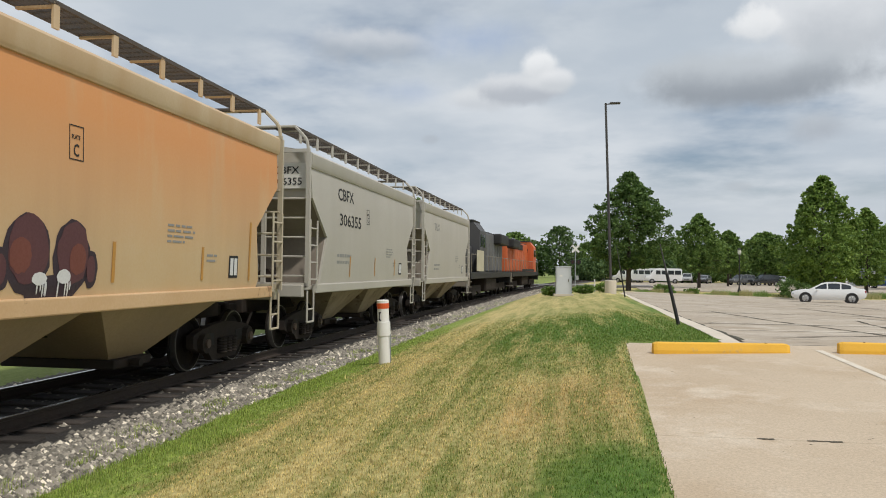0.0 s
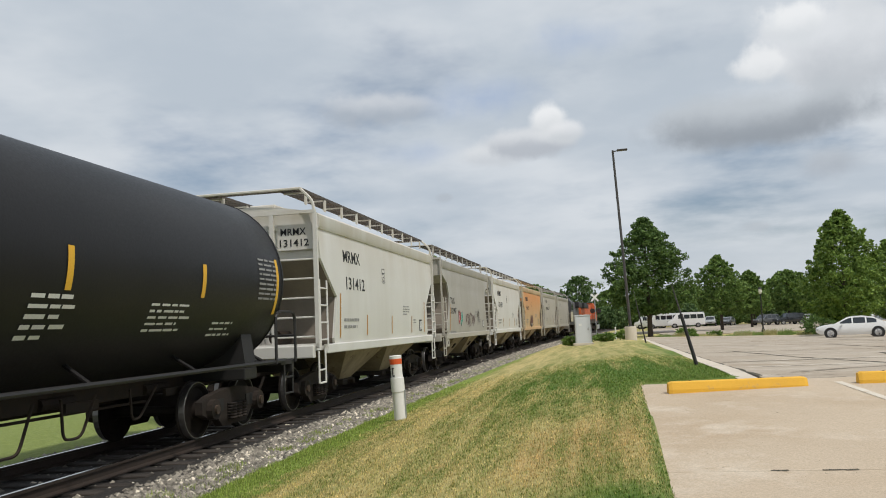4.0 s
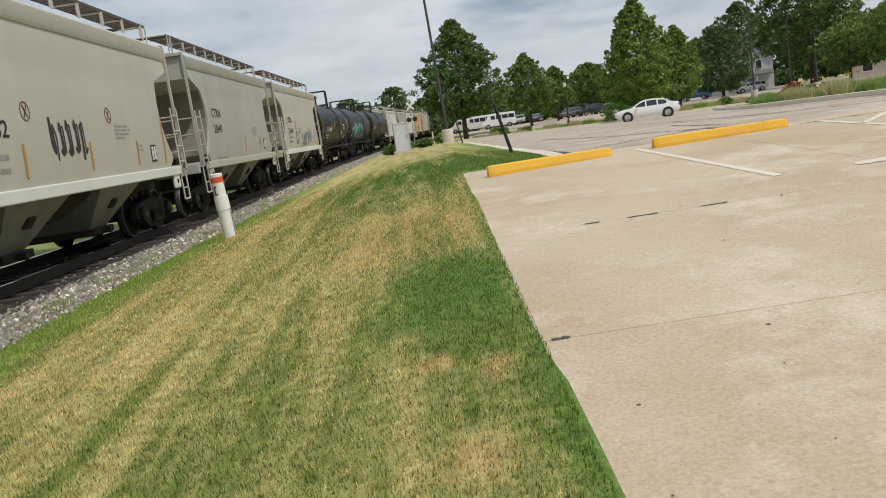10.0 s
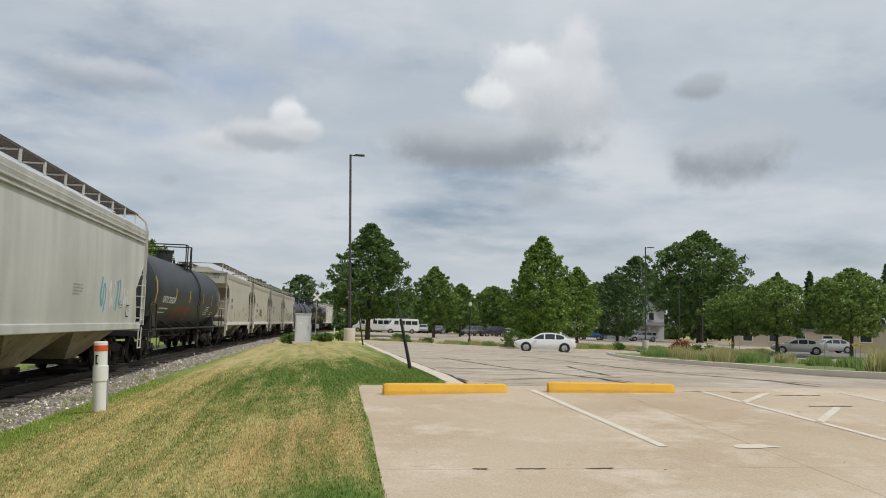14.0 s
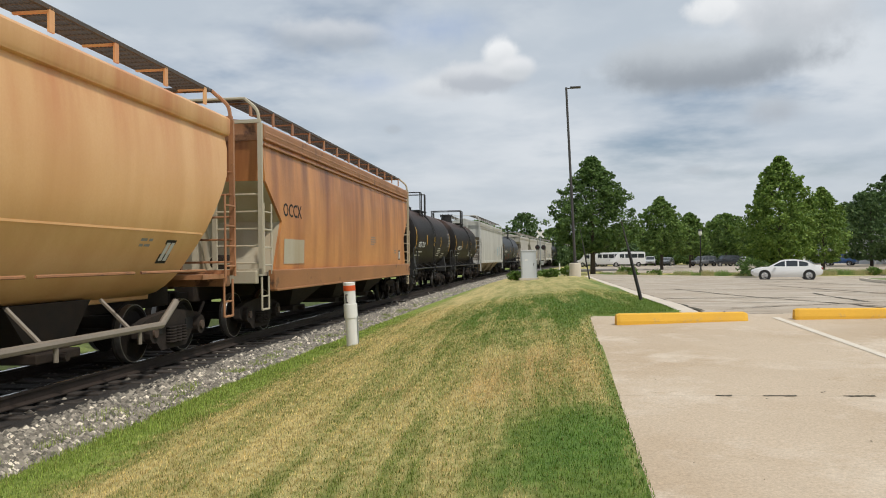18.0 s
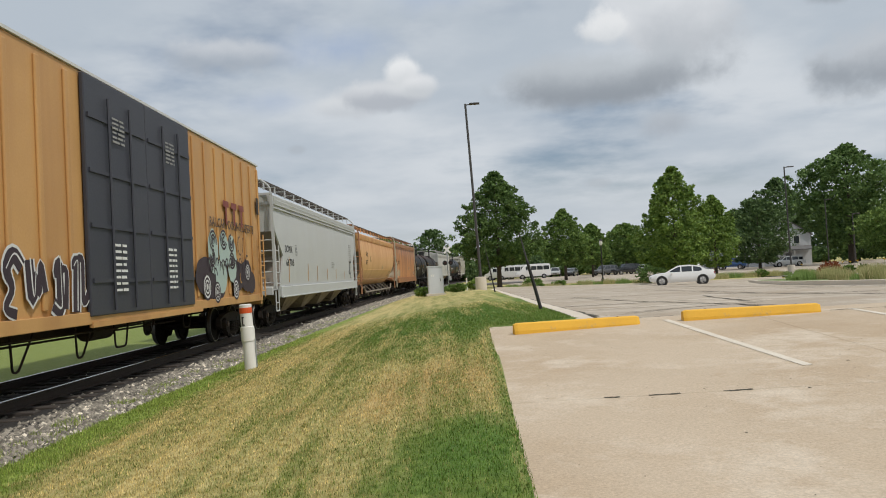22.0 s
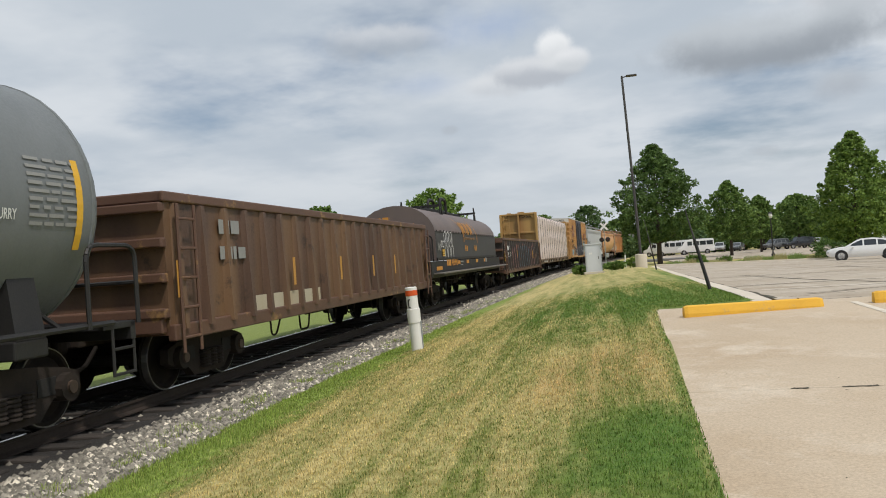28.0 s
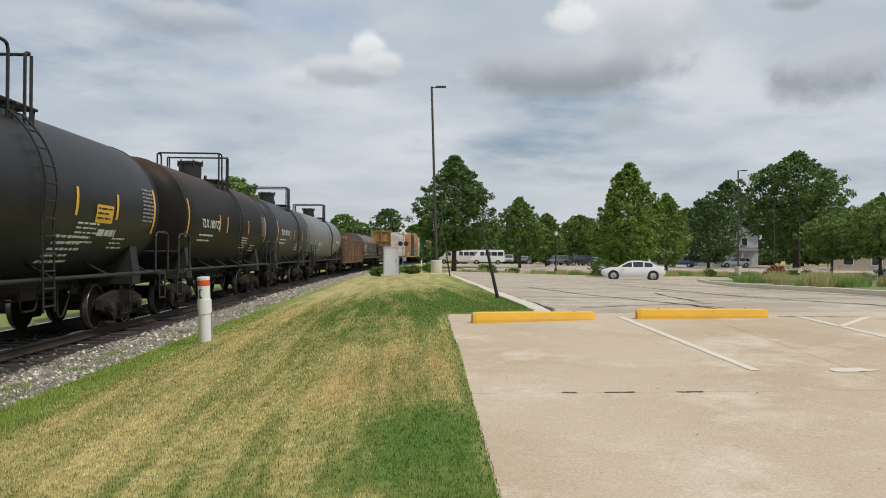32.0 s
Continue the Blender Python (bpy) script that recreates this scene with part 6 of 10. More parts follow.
# 4: orange hopper with a spray-painted head
c = put(hopper(13.0, (P_ORANGE, P_ORANGE_SILL, P_CREAM, P_EAVE), label="faded orange covered hopper car streaked with rust", seed=4, chute_m=P_CHUTE, foot=0.98), 15.2, 2.2)
side_marks(c, "MRMX", "131475", (-4.05, -2.75), 3.25, (-3.9, -2.45), 2.62, seed=4, strips=SHORT)
end_marks(c, "MRMX", "131475")
face = lambda z, q=c: skin(q, z)
for k, (cy, cz, ry, rz) in enumerate(((-1.42, 1.84, 0.36, 0.44), (-0.68, 1.81, 0.33, 0.42))):
    spray_spot(c, cy, cz, ry, rz, G_BLACK, 0.004 + 0.001 * k, 210 + k, face, "dark rounded shape of spray paint" if k == 0 else "")
    spray_spot(c, cy + 0.02, cz + 0.05, ry * 0.86, rz * 0.84, G_PURPLE, 0.007 + 0.001 * k, 220 + k, face)
    spray_spot(c, cy + (0.1 - 0.2 * k) * -1, cz - 0.02, ry * 0.45, rz * 0.42, plain("spray_maroon", (0.17, 0.05, 0.035), 0.6), 0.010 + 0.001 * k, 230 + k, face)
for k, cy in enumerate((-1.80, -0.32)):
    spray_spot(c, cy, 1.68, 0.13, 0.22, G_BLACK, 0.005, 240 + k, face)
    spray_spot(c, cy, 1.68, 0.08, 0.16, G_PURPLE, 0.008, 250 + k, face)
spray_spot(c, -1.05, 1.40, 0.36, 0.22, G_BLACK, 0.006, 260, face)
for k, (cy, cz, ry, rz) in enumerate(((-1.22, 1.58, 0.12, 0.07), (-0.82, 1.60, 0.12, 0.08))):
    spray_spot(c, cy, cz, ry, rz, G_WHITE, 0.014, 270 + k, face)
rd = random.Random(27)
for k in range(12):
    cy = (-1.22 if k % 2 else -0.82) + rd.uniform(-0.11, 0.11)
    lz = rd.uniform(0.10, 0.20)
    spray_spot(c, cy, 1.55 - lz / 2, 0.011, lz / 2, G_WHITE, 0.0155 + 0.0003 * k, 280 + k, face)
# 5: off-white hopper
c = put(hopper(12.9, (P_LIGHT, P_LIGHT, P_LIGHT, P_LIGHT), label="off-white covered hopper car with black lettering", seed=5, foot=0.98), 2.2, -10.7)
side_marks(c, "MRMX", "131459", (-4.05, -2.75), 3.25, (-3.9, -2.45), 2.62, seed=5, strips=SHORT)
end_marks(c, "MRMX", "131459")
# 6: grey hopper with tags
c = put(hopper(13.0, (P_GREY2, P_GREY, P_GREY, P_GREY2), label="dirty grey covered hopper car with small graffiti", round_cut=True, seed=6), -10.7, -23.7)
side_marks(c, "TILX", "332987", (-4.25, -3.4), 2.55, (-4.25, -3.1), 2.15, size=0.24, seed=6, plate=None, strips=SHORT[:1])
scrawl(c, 0, -2.7, -1.7, 1.55, 2.5, (G_RED, G_TEAL, G_BLACK), 31, 2, label="red and green spray-painted letters", xf=lambda z, q=c: skin(q, z))
scrawl(c, 0, -1.1, 1.3, 1.6, 2.3, (G_PURPLE,), 32, 9, fill=False, line=0.045, xf=lambda z, q=c: skin(q, z))
scrawl(c, 0, 1.95, 2.5, 1.6, 2.4, (G_BLACK,), 33, 2, fill=False, line=0.05, xf=lambda z, q=c: skin(q, z))
# 7
c = put(hopper(13.2, (P_LIGHT, P_LIGHT, P_LIGHT, P_LIGHT), label="off-white covered hopper car with a ladder at each end", seed=7, foot=0.98), -23.7, -36.9)
side_marks(c, "MRMX", "131412", (-4.05, -2.75), 3.25, (-3.9, -2.45), 2.62, seed=7, strips=SHORT)
end_marks(c, "MRMX", "131412")


def tank_marks(car, name, ny, z=2.12, size=0.24, mat=None, strips=(), seed=1, panel=True):
    """Name, load lines, yellow strips as (y, foot, length), and blocks of small print on the barrel."""
    mat = mat or M_WHITE
    if name:
        tank_letters(name, size, car, ny[0], z, mat, wide=ny[1] - ny[0])
        tank_bars([1.5, 1.3], car, ny[0] - 0.1, z - 0.22, mat, seed, 0.05, 0.15)
    for yy, zz, hh in strips:
        wrap("reflector", car, yy, 0.11, zz, zz + hh, M_YELLOW)
    if panel:
        tank_bars([0.75] * 9, car, car["hl"] - 1.6, 2.95, M_FAINT, seed + 2, 0.04, 0.085)
        tank_bars([1.0, 0.9, 1.1, 0.8, 1.0], car, car["hl"] - 4.9, 2.1, mat, seed + 3, 0.035, 0.085)
        tank_bars([0.7, 0.6, 0.8], car, car["hl"] - 3.0, 1.85, mat, seed + 4, 0.035, 0.09)


def strips_at(car, *ys):
    """Short strips at the given places and the long ones near both heads."""
    h = car["hl"]
    return [(y, 2.22, 0.5) for y in ys] + [(-h + 0.75, 2.0, 1.0), (h - 0.85, 2.0, 1.0)]


# 8, 9, 10: black tanks
c = put(tank(16.1, 3.18, T_BLACK, "black tank car with yellow reflective strips and white stencils", 8, rail=(-2.2, -1.1), mid=2.62), -36.9, -53.0)
tank_marks(c, "208621", (-5.9, -4.7), strips=strips_at(c, -5.0, -2.4, 0.7, 3.8), seed=8)
tank_bars([0.7, 0.8, 0.6, 0.7, 0.4], c, 0.2, 2.15, M_WHITE, 81, 0.05, 0.11)
c = put(tank(16.1, 3.02, T_GREY, "charcoal tank car with teal graffiti", 9), -53.0, -69.1)
tank_marks(c, "SHPX 208269", (-6.35, -4.5), strips=strips_at(c, -4.2, 2.0, 4.4), seed=9, panel=False)
scrawl(c, 0, -5.2, 1.0, 1.4, 2.8, (G_TEAL, G_SKY, G_BLACK), 41, 6, xf=lambda z, q=c: on_barrel(q, z, 0.012), label="teal and white spray-painted letters")
c = put(tank(15.2, 3.02, T_BLACK, "black tank car with a railed top platform", 10, rail=(0.2, 1.0)), -69.1, -84.3)
tank_marks(c, "TILX 180168", (-4.5, -2.4), strips=strips_at(c, -2.35, -1.15, 2.05), seed=10)
tank_letters("MAGNESIUM", 0.13, c, 3.15, 2.45, M_WHITE)
tank_letters("HYDROXIDE", 0.13, c, 3.15, 2.25, M_WHITE)
# 11 to 14: grey hoppers
c = put(hopper(13.0, (P_TAN, P_LIGHT, P_TAN, P_TAN), label="tan-grey covered hopper car with blue graffiti low on its side", round_cut=True, seed=11, chute_m=P_UNDER), -84.3, -97.3)
side_marks(c, "CRDX", "21644", (-3.66, -2.74), 2.55, (-3.76, -2.80), 2.06, size=0.25, seed=11, plate=("C", -1.95, 2.45), load=False, strips=((-3.92, 1.55, 1.25), (-1.40, 1.42, 0.65), (0.45, 1.42, 0.65), (2.40, 1.42, 0.6), (4.35, 1.42, 1.05)))
load_lines(c, -3.85, "231300", "54200")
no_step(c, -1.0, 2.18)
no_step(c, 2.35, 2.1)
face = lambda z, q=c: skin(q, z)
scrawl(c, 0, -0.45, 2.4, 1.48, 2.2, (G_SEA,), 51, fill=False, line=0.085, label="teal spray-painted letters", xf=face, glyphs=[GD, GM, GM, GF, GM, GV, GA])
scrawl(c, 0, -0.9, 1.4, 1.40, 1.68, (G_SEA,), 52, fill=False, line=0.06, xf=face, glyphs=[GD, GA, GV, GF, GA])
scrawl(c, 0, -2.25, -1.55, 1.5, 2.2, (G_BLACK,), 53, fill=False, line=0.1, xf=face, glyphs=[GO])
c = put(hopper(12.3, (P_GREY2, P_GREY, P_GREY2, P_GREY2), label="grey covered hopper car with a long walkway", round_cut=True, seed=12, chute_m=P_UNDER), -97.3, -109.6)
side_marks(c, "CTRN", "2840", (-3.6, -2.6), 2.6, (-3.6, -2.7), 2.15, size=0.25, seed=12, plate=None, strips=SHORT[2:4])
c = put(hopper(12.7, (P_TAN, P_LIGHT, P_TAN, P_TAN), label="tan-grey covered hopper car with black tags", round_cut=True, seed=13, chute_m=P_UNDER), -109.6, -122.3)
side_marks(c, "CRDX", "22462", (-3.6, -2.7), 2.55, (-3.6, -2.6), 2.12, size=0.25, seed=13, plate=None, load=False, strips=SHORT[1:])
load_lines(c, -3.7, "220200", "65800", 1.8)
no_step(c, -2.0, 2.5)
no_step(c, 1.2, 2.5)
scrawl(c, 0, -1.35, 0.05, 1.7, 2.5, (G_BLACK,), 61, 5, fill=False, line=0.08, label="black spray-painted letters", xf=lambda z, q=c: skin(q, z))
c = put(hopper(13.6, (P_TAN, P_LIGHT, P_TAN, P_TAN), label="tan covered hopper car with curved end openings", round_cut=True, seed=14, chute_m=P_UNDER), -122.3, -135.9)
side_marks(c, "HWCX", "11312", (-3.95, -3.35), 2.55, (-3.95, -3.2), 2.15, size=0.22, seed=14, plate=None, strips=SHORT)
end_marks(c, "HWCX", "11312")
# 15: charcoal tank
c = put(tank(18.3, 3.02, T_GREY, "charcoal tank car with faded red graffiti", 15, rail=(0.1, 1.45)), -135.9, -154.2)
tank_marks(c, "GATX 224230", (-6.55, -4.3), strips=strips_at(c, -4.25, -1.2, 2.35, 5.0), seed=15)
scrawl(c, 0, -4.0, -0.5, 1.4, 2.1, (G_RED,), 71, 7, fill=False, line=0.07, xf=lambda z, q=c: on_barrel(q, z, 0.012), label="thin red spray-painted letters")
# 16: dusty white ribbed hopper
c = put(hopper(19.4, (P_WHITE, P_WHITE, P_WHITE, P_WHITE), eave=4.32, roof=4.58, bays=3, ribs=True, label="dusty white covered hopper car with ridged top chord", seed=16), -154.2, -173.6)
side_marks(c, "", "", load=False, plate=None, seed=16)
scrawl(c, 0, 3.6, 6.8, 1.6, 2.7, (G_BLUE, G_WHITE), 75, 4, fill=False, line=0.12, label="pale blue spray-painted letters", xf=lambda z, q=c: skin(q, z))
# 17, 18: brownish black tanks
c = put(tank(13.7, 3.02, T_BROWN, "brownish black tank car with worn paint", 17), -173.6, -187.3)
tank_marks(c, "ACFX 76139", (-4.55, -2.85), strips=strips_at(c, -2.5, -0.2, 1.9), seed=17)
c = put(tank(13.5, 3.02, T_BROWN, "brownish black tank car with white stencils", 18, rail=(-1.5, 0.0), lid=0.05), -187.3, -200.8)
tank_marks(c, "GATX 73107", (-4.7, -2.95), strips=strips_at(c, -2.5, -0.25, 1.9), seed=18)
# 19: deep orange hopper
c = put(hopper(18.6, (P_DEEP, P_DEEPSILL, P_CREAM, P_DEEPROOF), eave=4.32, roof=4.58, bays=3, ribs=True, chute_m=M_STEEL, label="deep orange covered hopper car darkened by rust", seed=19, sill_h=0.42, sill_out=0.05, end_m=P_CREAM), -200.8, -219.4)
side_marks(c, "OCCX", "", (-7.2, -5.9), 2.55, size=0.30, load=False, plate=None, seed=19)
onto(patch("stencil_panel", (c["w"] + 0.012, -7.15, 1.5), 1.45, 0.55, P_CREAM, c), c, 0.008)
# 20: long orange hopper with rounded ends
c = put(hopper(20.5, (P_TIL, P_TIL, P_DEEPROOF, P_TIL), eave=4.10, roof=4.40, bays=4, round_cut=True, label="orange rounded covered hopper car with a pipe along its foot", seed=20, w=1.6, belly=True), -219.4, -239.9)
side_marks(c, "TILX", "5827", (-6.85, -6.05), 2.85, (-6.85, -5.98), 2.35, size=0.28, load=False, plate=("C", -4.85, 2.7), seed=20)
bm = bmesh.new()
xq = skin(c, 2.04)
box(bm, (xq + 0.004, 0, 2.04), (0.014, 2 * c["a"] - 1.9, 0.03))
part("belly_seam", bm, P_TIL, c, "welded seam along the side")
bm = bmesh.new()
rods(bm, [(1.45, -7.4, 0.95), (1.45, -6.9, 0.62), (1.45, 6.9, 0.62), (1.45, 7.4, 0.95)], 0.055, 8)
for y in range(-6, 7, 2):
    rod(bm, (1.45, y, 0.62), (1.0, y, 1.05), 0.03, 6)
    rod(bm, (1.45, y + 0.25, 0.62), (1.45, y + 0.25, 0.40), 0.03, 6)
part("outlet_pipe", bm, paint("pipe_tan", (0.26, 0.22, 0.175), (0.16, 0.13, 0.10)), c, "dusty unloading pipe")
bm = bmesh.new()
for k in range(7):
    rod(bm, (1.50, -8.2 + 2.4 * k, 1.42), (1.50, -6.0 + 2.4 * k, 1.42), 0.022, 6)
part("hand_bar", bm, P_DEEPROOF, c)
# 21: cool grey hopper
c = put(hopper(20.9, (P_COOL, P_COOL, P_COOL, P_COOL), eave=4.36, roof=4.62, bays=4, ribs=True, label="clean cool grey covered hopper car", seed=21, sill_h=0.36, sill_out=0.04), -239.9, -260.8)
side_marks(c, "DOWX", "66706", (-8.1, -6.95), 2.55, (-8.0, -6.75), 2.08, size=0.26, seed=21, plate=("E", -6.3, 2.65), strips=((-7.6, 1.5, 0.9), (-4.2, 1.5, 0.7), (-2.2, 1.5, 0.6), (0.2, 1.5, 0.5), (2.6, 1.5, 0.5), (5.2, 1.5, 0.4)))
onto(patch("logo_block", (c["w"] + 0.012, 7.0, 1.75), 0.62, 0.7, M_INK, c), c, 0.008)
onto(patch("logo_mark", (c["w"] + 0.018, 7.1, 1.85), 0.40, 0.5, P_COOL, c), c, 0.012)
onto(bars([0.9] * 8, (c["w"] + 0.02, 7.0, 3.3), M_FAINT, c, seed=211, height=0.05, gap=0.11), c)


def frame_ends(car, L, mat, width=2.9, z=1.05):
    for sg in (-1, 1):
        bm = bmesh.new()
        box(bm, (0, sg * (L / 2 - 0.72), z), (width, 0.16, 0.34), bev=0.02)
        part("end_sill", bm, mat, car)
        coupler(car, sg * L / 2, sg)
    bm = bmesh.new()
    box(bm, (0, 0, 0.93), (0.42, L - 1.1, 0.34), bev=0.02)
    part("centre_sill", bm, M_STEEL, car)


P_BOX = paint("boxcar_yellow", (0.56, 0.315, 0.115), (0.46, 0.25, 0.09), streak=(0.40, 0.205, 0.075))
P_DOOR = paint("door_navy", (0.032, 0.034, 0.048), (0.05, 0.05, 0.06))


def ring_stroke(parent, x, cy, cz, ry, rz, wide, mat, a0=0.0, a1=6.2832):
    """A painted loop or arc of even width on a flat side."""
    bm = bmesh.new()
    n = max(8, int(26 * (a1 - a0) / 6.2832))
    rows = []
    for k in range(n + 1):
        a = a0 + (a1 - a0) * k / n
        rows.append([(x, cy + (ry + o) * math.cos(a), cz + (rz + o) * math.sin(a)) for o in (-wide / 2, wide / 2)])
    loft(bm, rows, closed=False, caps=False)
    return part("graffiti", bm, mat, parent)


def mural(car, x):
    """Pale teal swirls with black contour lines over dark patches."""
    pale = plain("spray_pale_teal", (0.40, 0.50, 0.46), 0.6)
    rd = random.Random(83)
    flat = lambda z: x
    for k, (cy, cz, ry, rz) in enumerate(((3.5, 1.75, 0.75, 0.45), (4.3, 1.5, 0.8, 0.35), (6.3, 1.75, 0.65, 0.4), (7.2, 1.75, 0.6, 0.45), (7.7, 1.55, 0.45, 0.3))):
        spray_spot(car, cy, cz, ry, rz, G_BLACK, 0.004 + 0.0006 * k, 830 + k, flat, "teal and black graffiti with swirling lines" if k == 0 else "")
    for k, (cy, cz, ry, rz) in enumerate(((4.15, 2.35, 0.42, 0.55), (5.05, 2.45, 0.42, 0.45), (5.75, 2.2, 0.46, 0.62), (4.75, 1.75, 0.5, 0.45))):
        spray_spot(car, cy, cz, ry, rz, pale, 0.008 + 0.0006 * k, 840 + k, flat)
    for k, (cy, cz, r) in enumerate(((3.55, 1.5, 0.30), (4.35, 1.35, 0.24), (6.05, 1.4, 0.26), (7.3, 1.85, 0.24))):
        spray_spot(car, cy, cz, r, r, G_WHITE, 0.0115 + 0.0004 * k, 850 + k, flat)
        for q in (1.0, 0.66, 0.33):
            ring_stroke(car, x + 0.0145, cy, cz, r * q, r * q, 0.05, G_BLACK)
    for k, (cy, cz, r) in enumerate(((4.15, 2.62, 0.26), (5.05, 2.68, 0.26), (5.75, 2.62, 0.24), (4.05, 2.2, 0.2), (5.75, 2.15, 0.22))):
        for q in (1.0, 0.6, 0.25):
            ring_stroke(car, x + 0.0135 + 0.0003 * k, cy, cz, r * q, r * q * 0.9, 0.055, G_BLACK, -0.4 + k, 4.9 + k)
    for k in range(16):
        cy = 3.75 + 2.5 * k / 15
        ring_stroke(car, x + 0.0155 + 0.0002 * k, cy, 1.6 + rd.uniform(0, 0.25), 0.16, rd.uniform(0.3, 0.5), 0.045, G_BLACK, 0.6 + rd.uniform(-0.3, 0.3), 2.6)
    for k in range(10):
        cy, cz = rd.uniform(6.5, 8.2), rd.uniform(1.4, 2.7)
        ring_stroke(car, x + 0.019 + 0.0002 * k, cy, cz, rd.uniform(0.08, 0.2), rd.uniform(0.15, 0.3), 0.04, (G_BLACK, G_BLACK, M_OCHRE)[k % 3], rd.uniform(0, 3), rd.uniform(3.5, 6))


def boxcar(L):
    car = tagged(new("box_car"), "mustard yellow high box car with navy doors and graffiti", "railway car", group="cars of the freight train")
    h, w, top, low = L / 2 - 0.85, 1.50, 5.12, 1.05
    bm = bmesh.new()
    box(bm, (0, 0, (top + low) / 2), (2 * w, 2 * h, top - low), bev=0.03)
    part("body", bm, P_BOX, car)
    bm = bmesh.new()
    loft(bm, [[(w + 0.03, y, top), (w + 0.03, y, top + 0.05), (0, y, top + 0.14), (-w - 0.03, y, top + 0.05), (-w - 0.03, y, top)] for y in (-h - 0.03, h + 0.03)])
    part("roof", bm, paint("roof_white", (0.6, 0.6, 0.58), (0.5, 0.5, 0.48)), car, "white roof")
    patch("roof_end", (-w, -h - 0.036, top - 0.42), 2 * w, 0.42, P_LIGHT, car, REAR)
    letters("667052", 0.24, (0.15, -h - 0.045, top - 0.32), M_INK, car, turn=REAR, narrow=0.85, lean=0.2)
    n = 22
    for k in range(n):
        y = -h + 0.15 + (2 * h - 0.3) * k / (n - 1)
        if -2.75 < y < 2.7:
            continue
        bm = bmesh.new()
        box(bm, (w + 0.022, y, (top + low) / 2 + 0.05), (0.05, 0.13, top - low - 0.35), bev=0.02)
        part("rib", bm, P_BOX, car)
    for k in range(8):
        bm = bmesh.new()
        box(bm, (0.0, -h - 0.055, low + 0.35 + 0.46 * k), (2 * w - 0.06, 0.13, 0.2), bev=0.05)
        part("end_rib", bm, P_BOX, car)
    for k, y in enumerate((-1.3, 1.25)):
        bm = bmesh.new()
        box(bm, (w + 0.06, y, 3.1), (0.08, 2.54, 3.95), bev=0.02)
        d = part("door", bm, P_DOOR, car, "navy blue plug door")
        bm = bmesh.new()
        for z in (1.7, 2.6, 3.5, 4.4):
            box(bm, (w + 0.11, y, z), (0.04, 2.4, 0.07))
        for yy in (-0.45, 0.45):
            rod(bm, (w + 0.14, y + yy, 1.2), (w + 0.14, y + yy, 4.8), 0.025, 6)
        part("lock_bar", bm, P_DOOR, d)
        bars([0.5] * 6, (w + 0.135, y - 0.3, 4.5), M_FAINT, d, seed=220 + k, height=0.04, gap=0.08)
        bars([0.5] * 8, (w + 0.135, y - 0.4, 2.3), M_WHITE, d, seed=230 + k, height=0.05, gap=0.11)
    bm = bmesh.new()
    box(bm, (w + 0.02, 0, low + 0.05), (0.09, 2 * h - 0.4, 0.2), bev=0.01)
    box(bm, (w + 0.05, 0.3, low - 0.06), (0.07, 5.6, 0.09))
    part("side_sill", bm, P_BOX, car)
    for y in (-h + 0.02, h - 0.5):
        ladder(car, P_BOX, w + 0.1, w + 0.1, y, y + 0.48, 1.1, 3.0, 5, 0.02, "side_ladder")
    ladder(car, P_BOX, 1.42, 0.95, -h - 0.16, -h - 0.16, 1.1, 3.0, 5, 0.02, "end_ladder")
    x = w + 0.055
    letters("TBOX", 0.34, (x, -7.8, 2.6), M_INK, car, wide=1.55)
    letters("6 67 05 2", 0.34, (x, -8.5, 2.05), M_INK, car, wide=2.85)
    letters("next", 0.22, (x, -7.75, 4.02), M_INK, car)
    letters("load", 0.22, (x, -7.75, 3.70), M_INK, car)
    letters("any", 0.20, (x, -5.4, 3.75), M_INK, car)
    letters("road", 0.20, (x, -5.4, 3.45), M_INK, car)
    # crossed track symbol, as plain strokes
    for (y0, z0, y1, z1), m in (((-6.75, 4.45, -5.65, 3.2), plain("mark_red", (0.42, 0.05, 0.05))), ((-5.65, 4.45, -6.75, 3.2), plain("mark_blue", (0.05, 0.08, 0.30)))):
        bm = bmesh.new()
        for o in (-0.12, 0.12):
            bm.faces.new([bm.verts.new((x + 0.004 + (0.003 if o > 0 else 0), yy, zz)) for yy, zz in ((y0 + o - 0.08, z0), (y0 + o + 0.08, z0), (y1 + o + 0.08, z1), (y1 + o - 0.08, z1))])
        bmesh.ops.recalc_face_normals(bm, faces=bm.faces)
        part("emblem", bm, m, car)
    scrawl(car, x, -8.5, -6.3, 1.15, 1.98, (G_SKY, G_BLUE, G_WHITE), 81, 4, label="pale blue spray-painted block letters")
    scrawl(car, x, -5.8, -2.5, 1.15, 2.3, (G_BLACK, G_WHITE), 82, 5, label="black and white graffiti")
    mural(car, x)
    letters("RAILCAR POOLING EXPERTS", 0.24, (x, 4.0, 2.98), plain("lettering_brown", (0.09, 0.05, 0.03)), car, wide=4.2)
    for k in range(3):
        patch("red_mark", (x, 5.2 + 0.75 * k, 3.55), 0.5, 0.16, plain("mark_red", (0.42, 0.05, 0.05)), car)
        patch("red_mark", (x, 5.38 + 0.75 * k, 3.1), 0.14, 0.46, plain("mark_red", (0.42, 0.05, 0.05)), car)
    patch("placard", (x, -8.8, 1.15), 0.55, 0.3, M_YELLOW, car)
    for y in (-h + 0.2, h - 0.5):
        patch("rust_mark", (x, y, 3.6), 0.25, 0.5, M_RAIL, car)
    frame_ends(car, L, P_BOX)
    undergear(car, -5, 5, 22)
    truck(car, -(L / 2 - 2.6)), truck(car, L / 2 - 2.6)
    return car


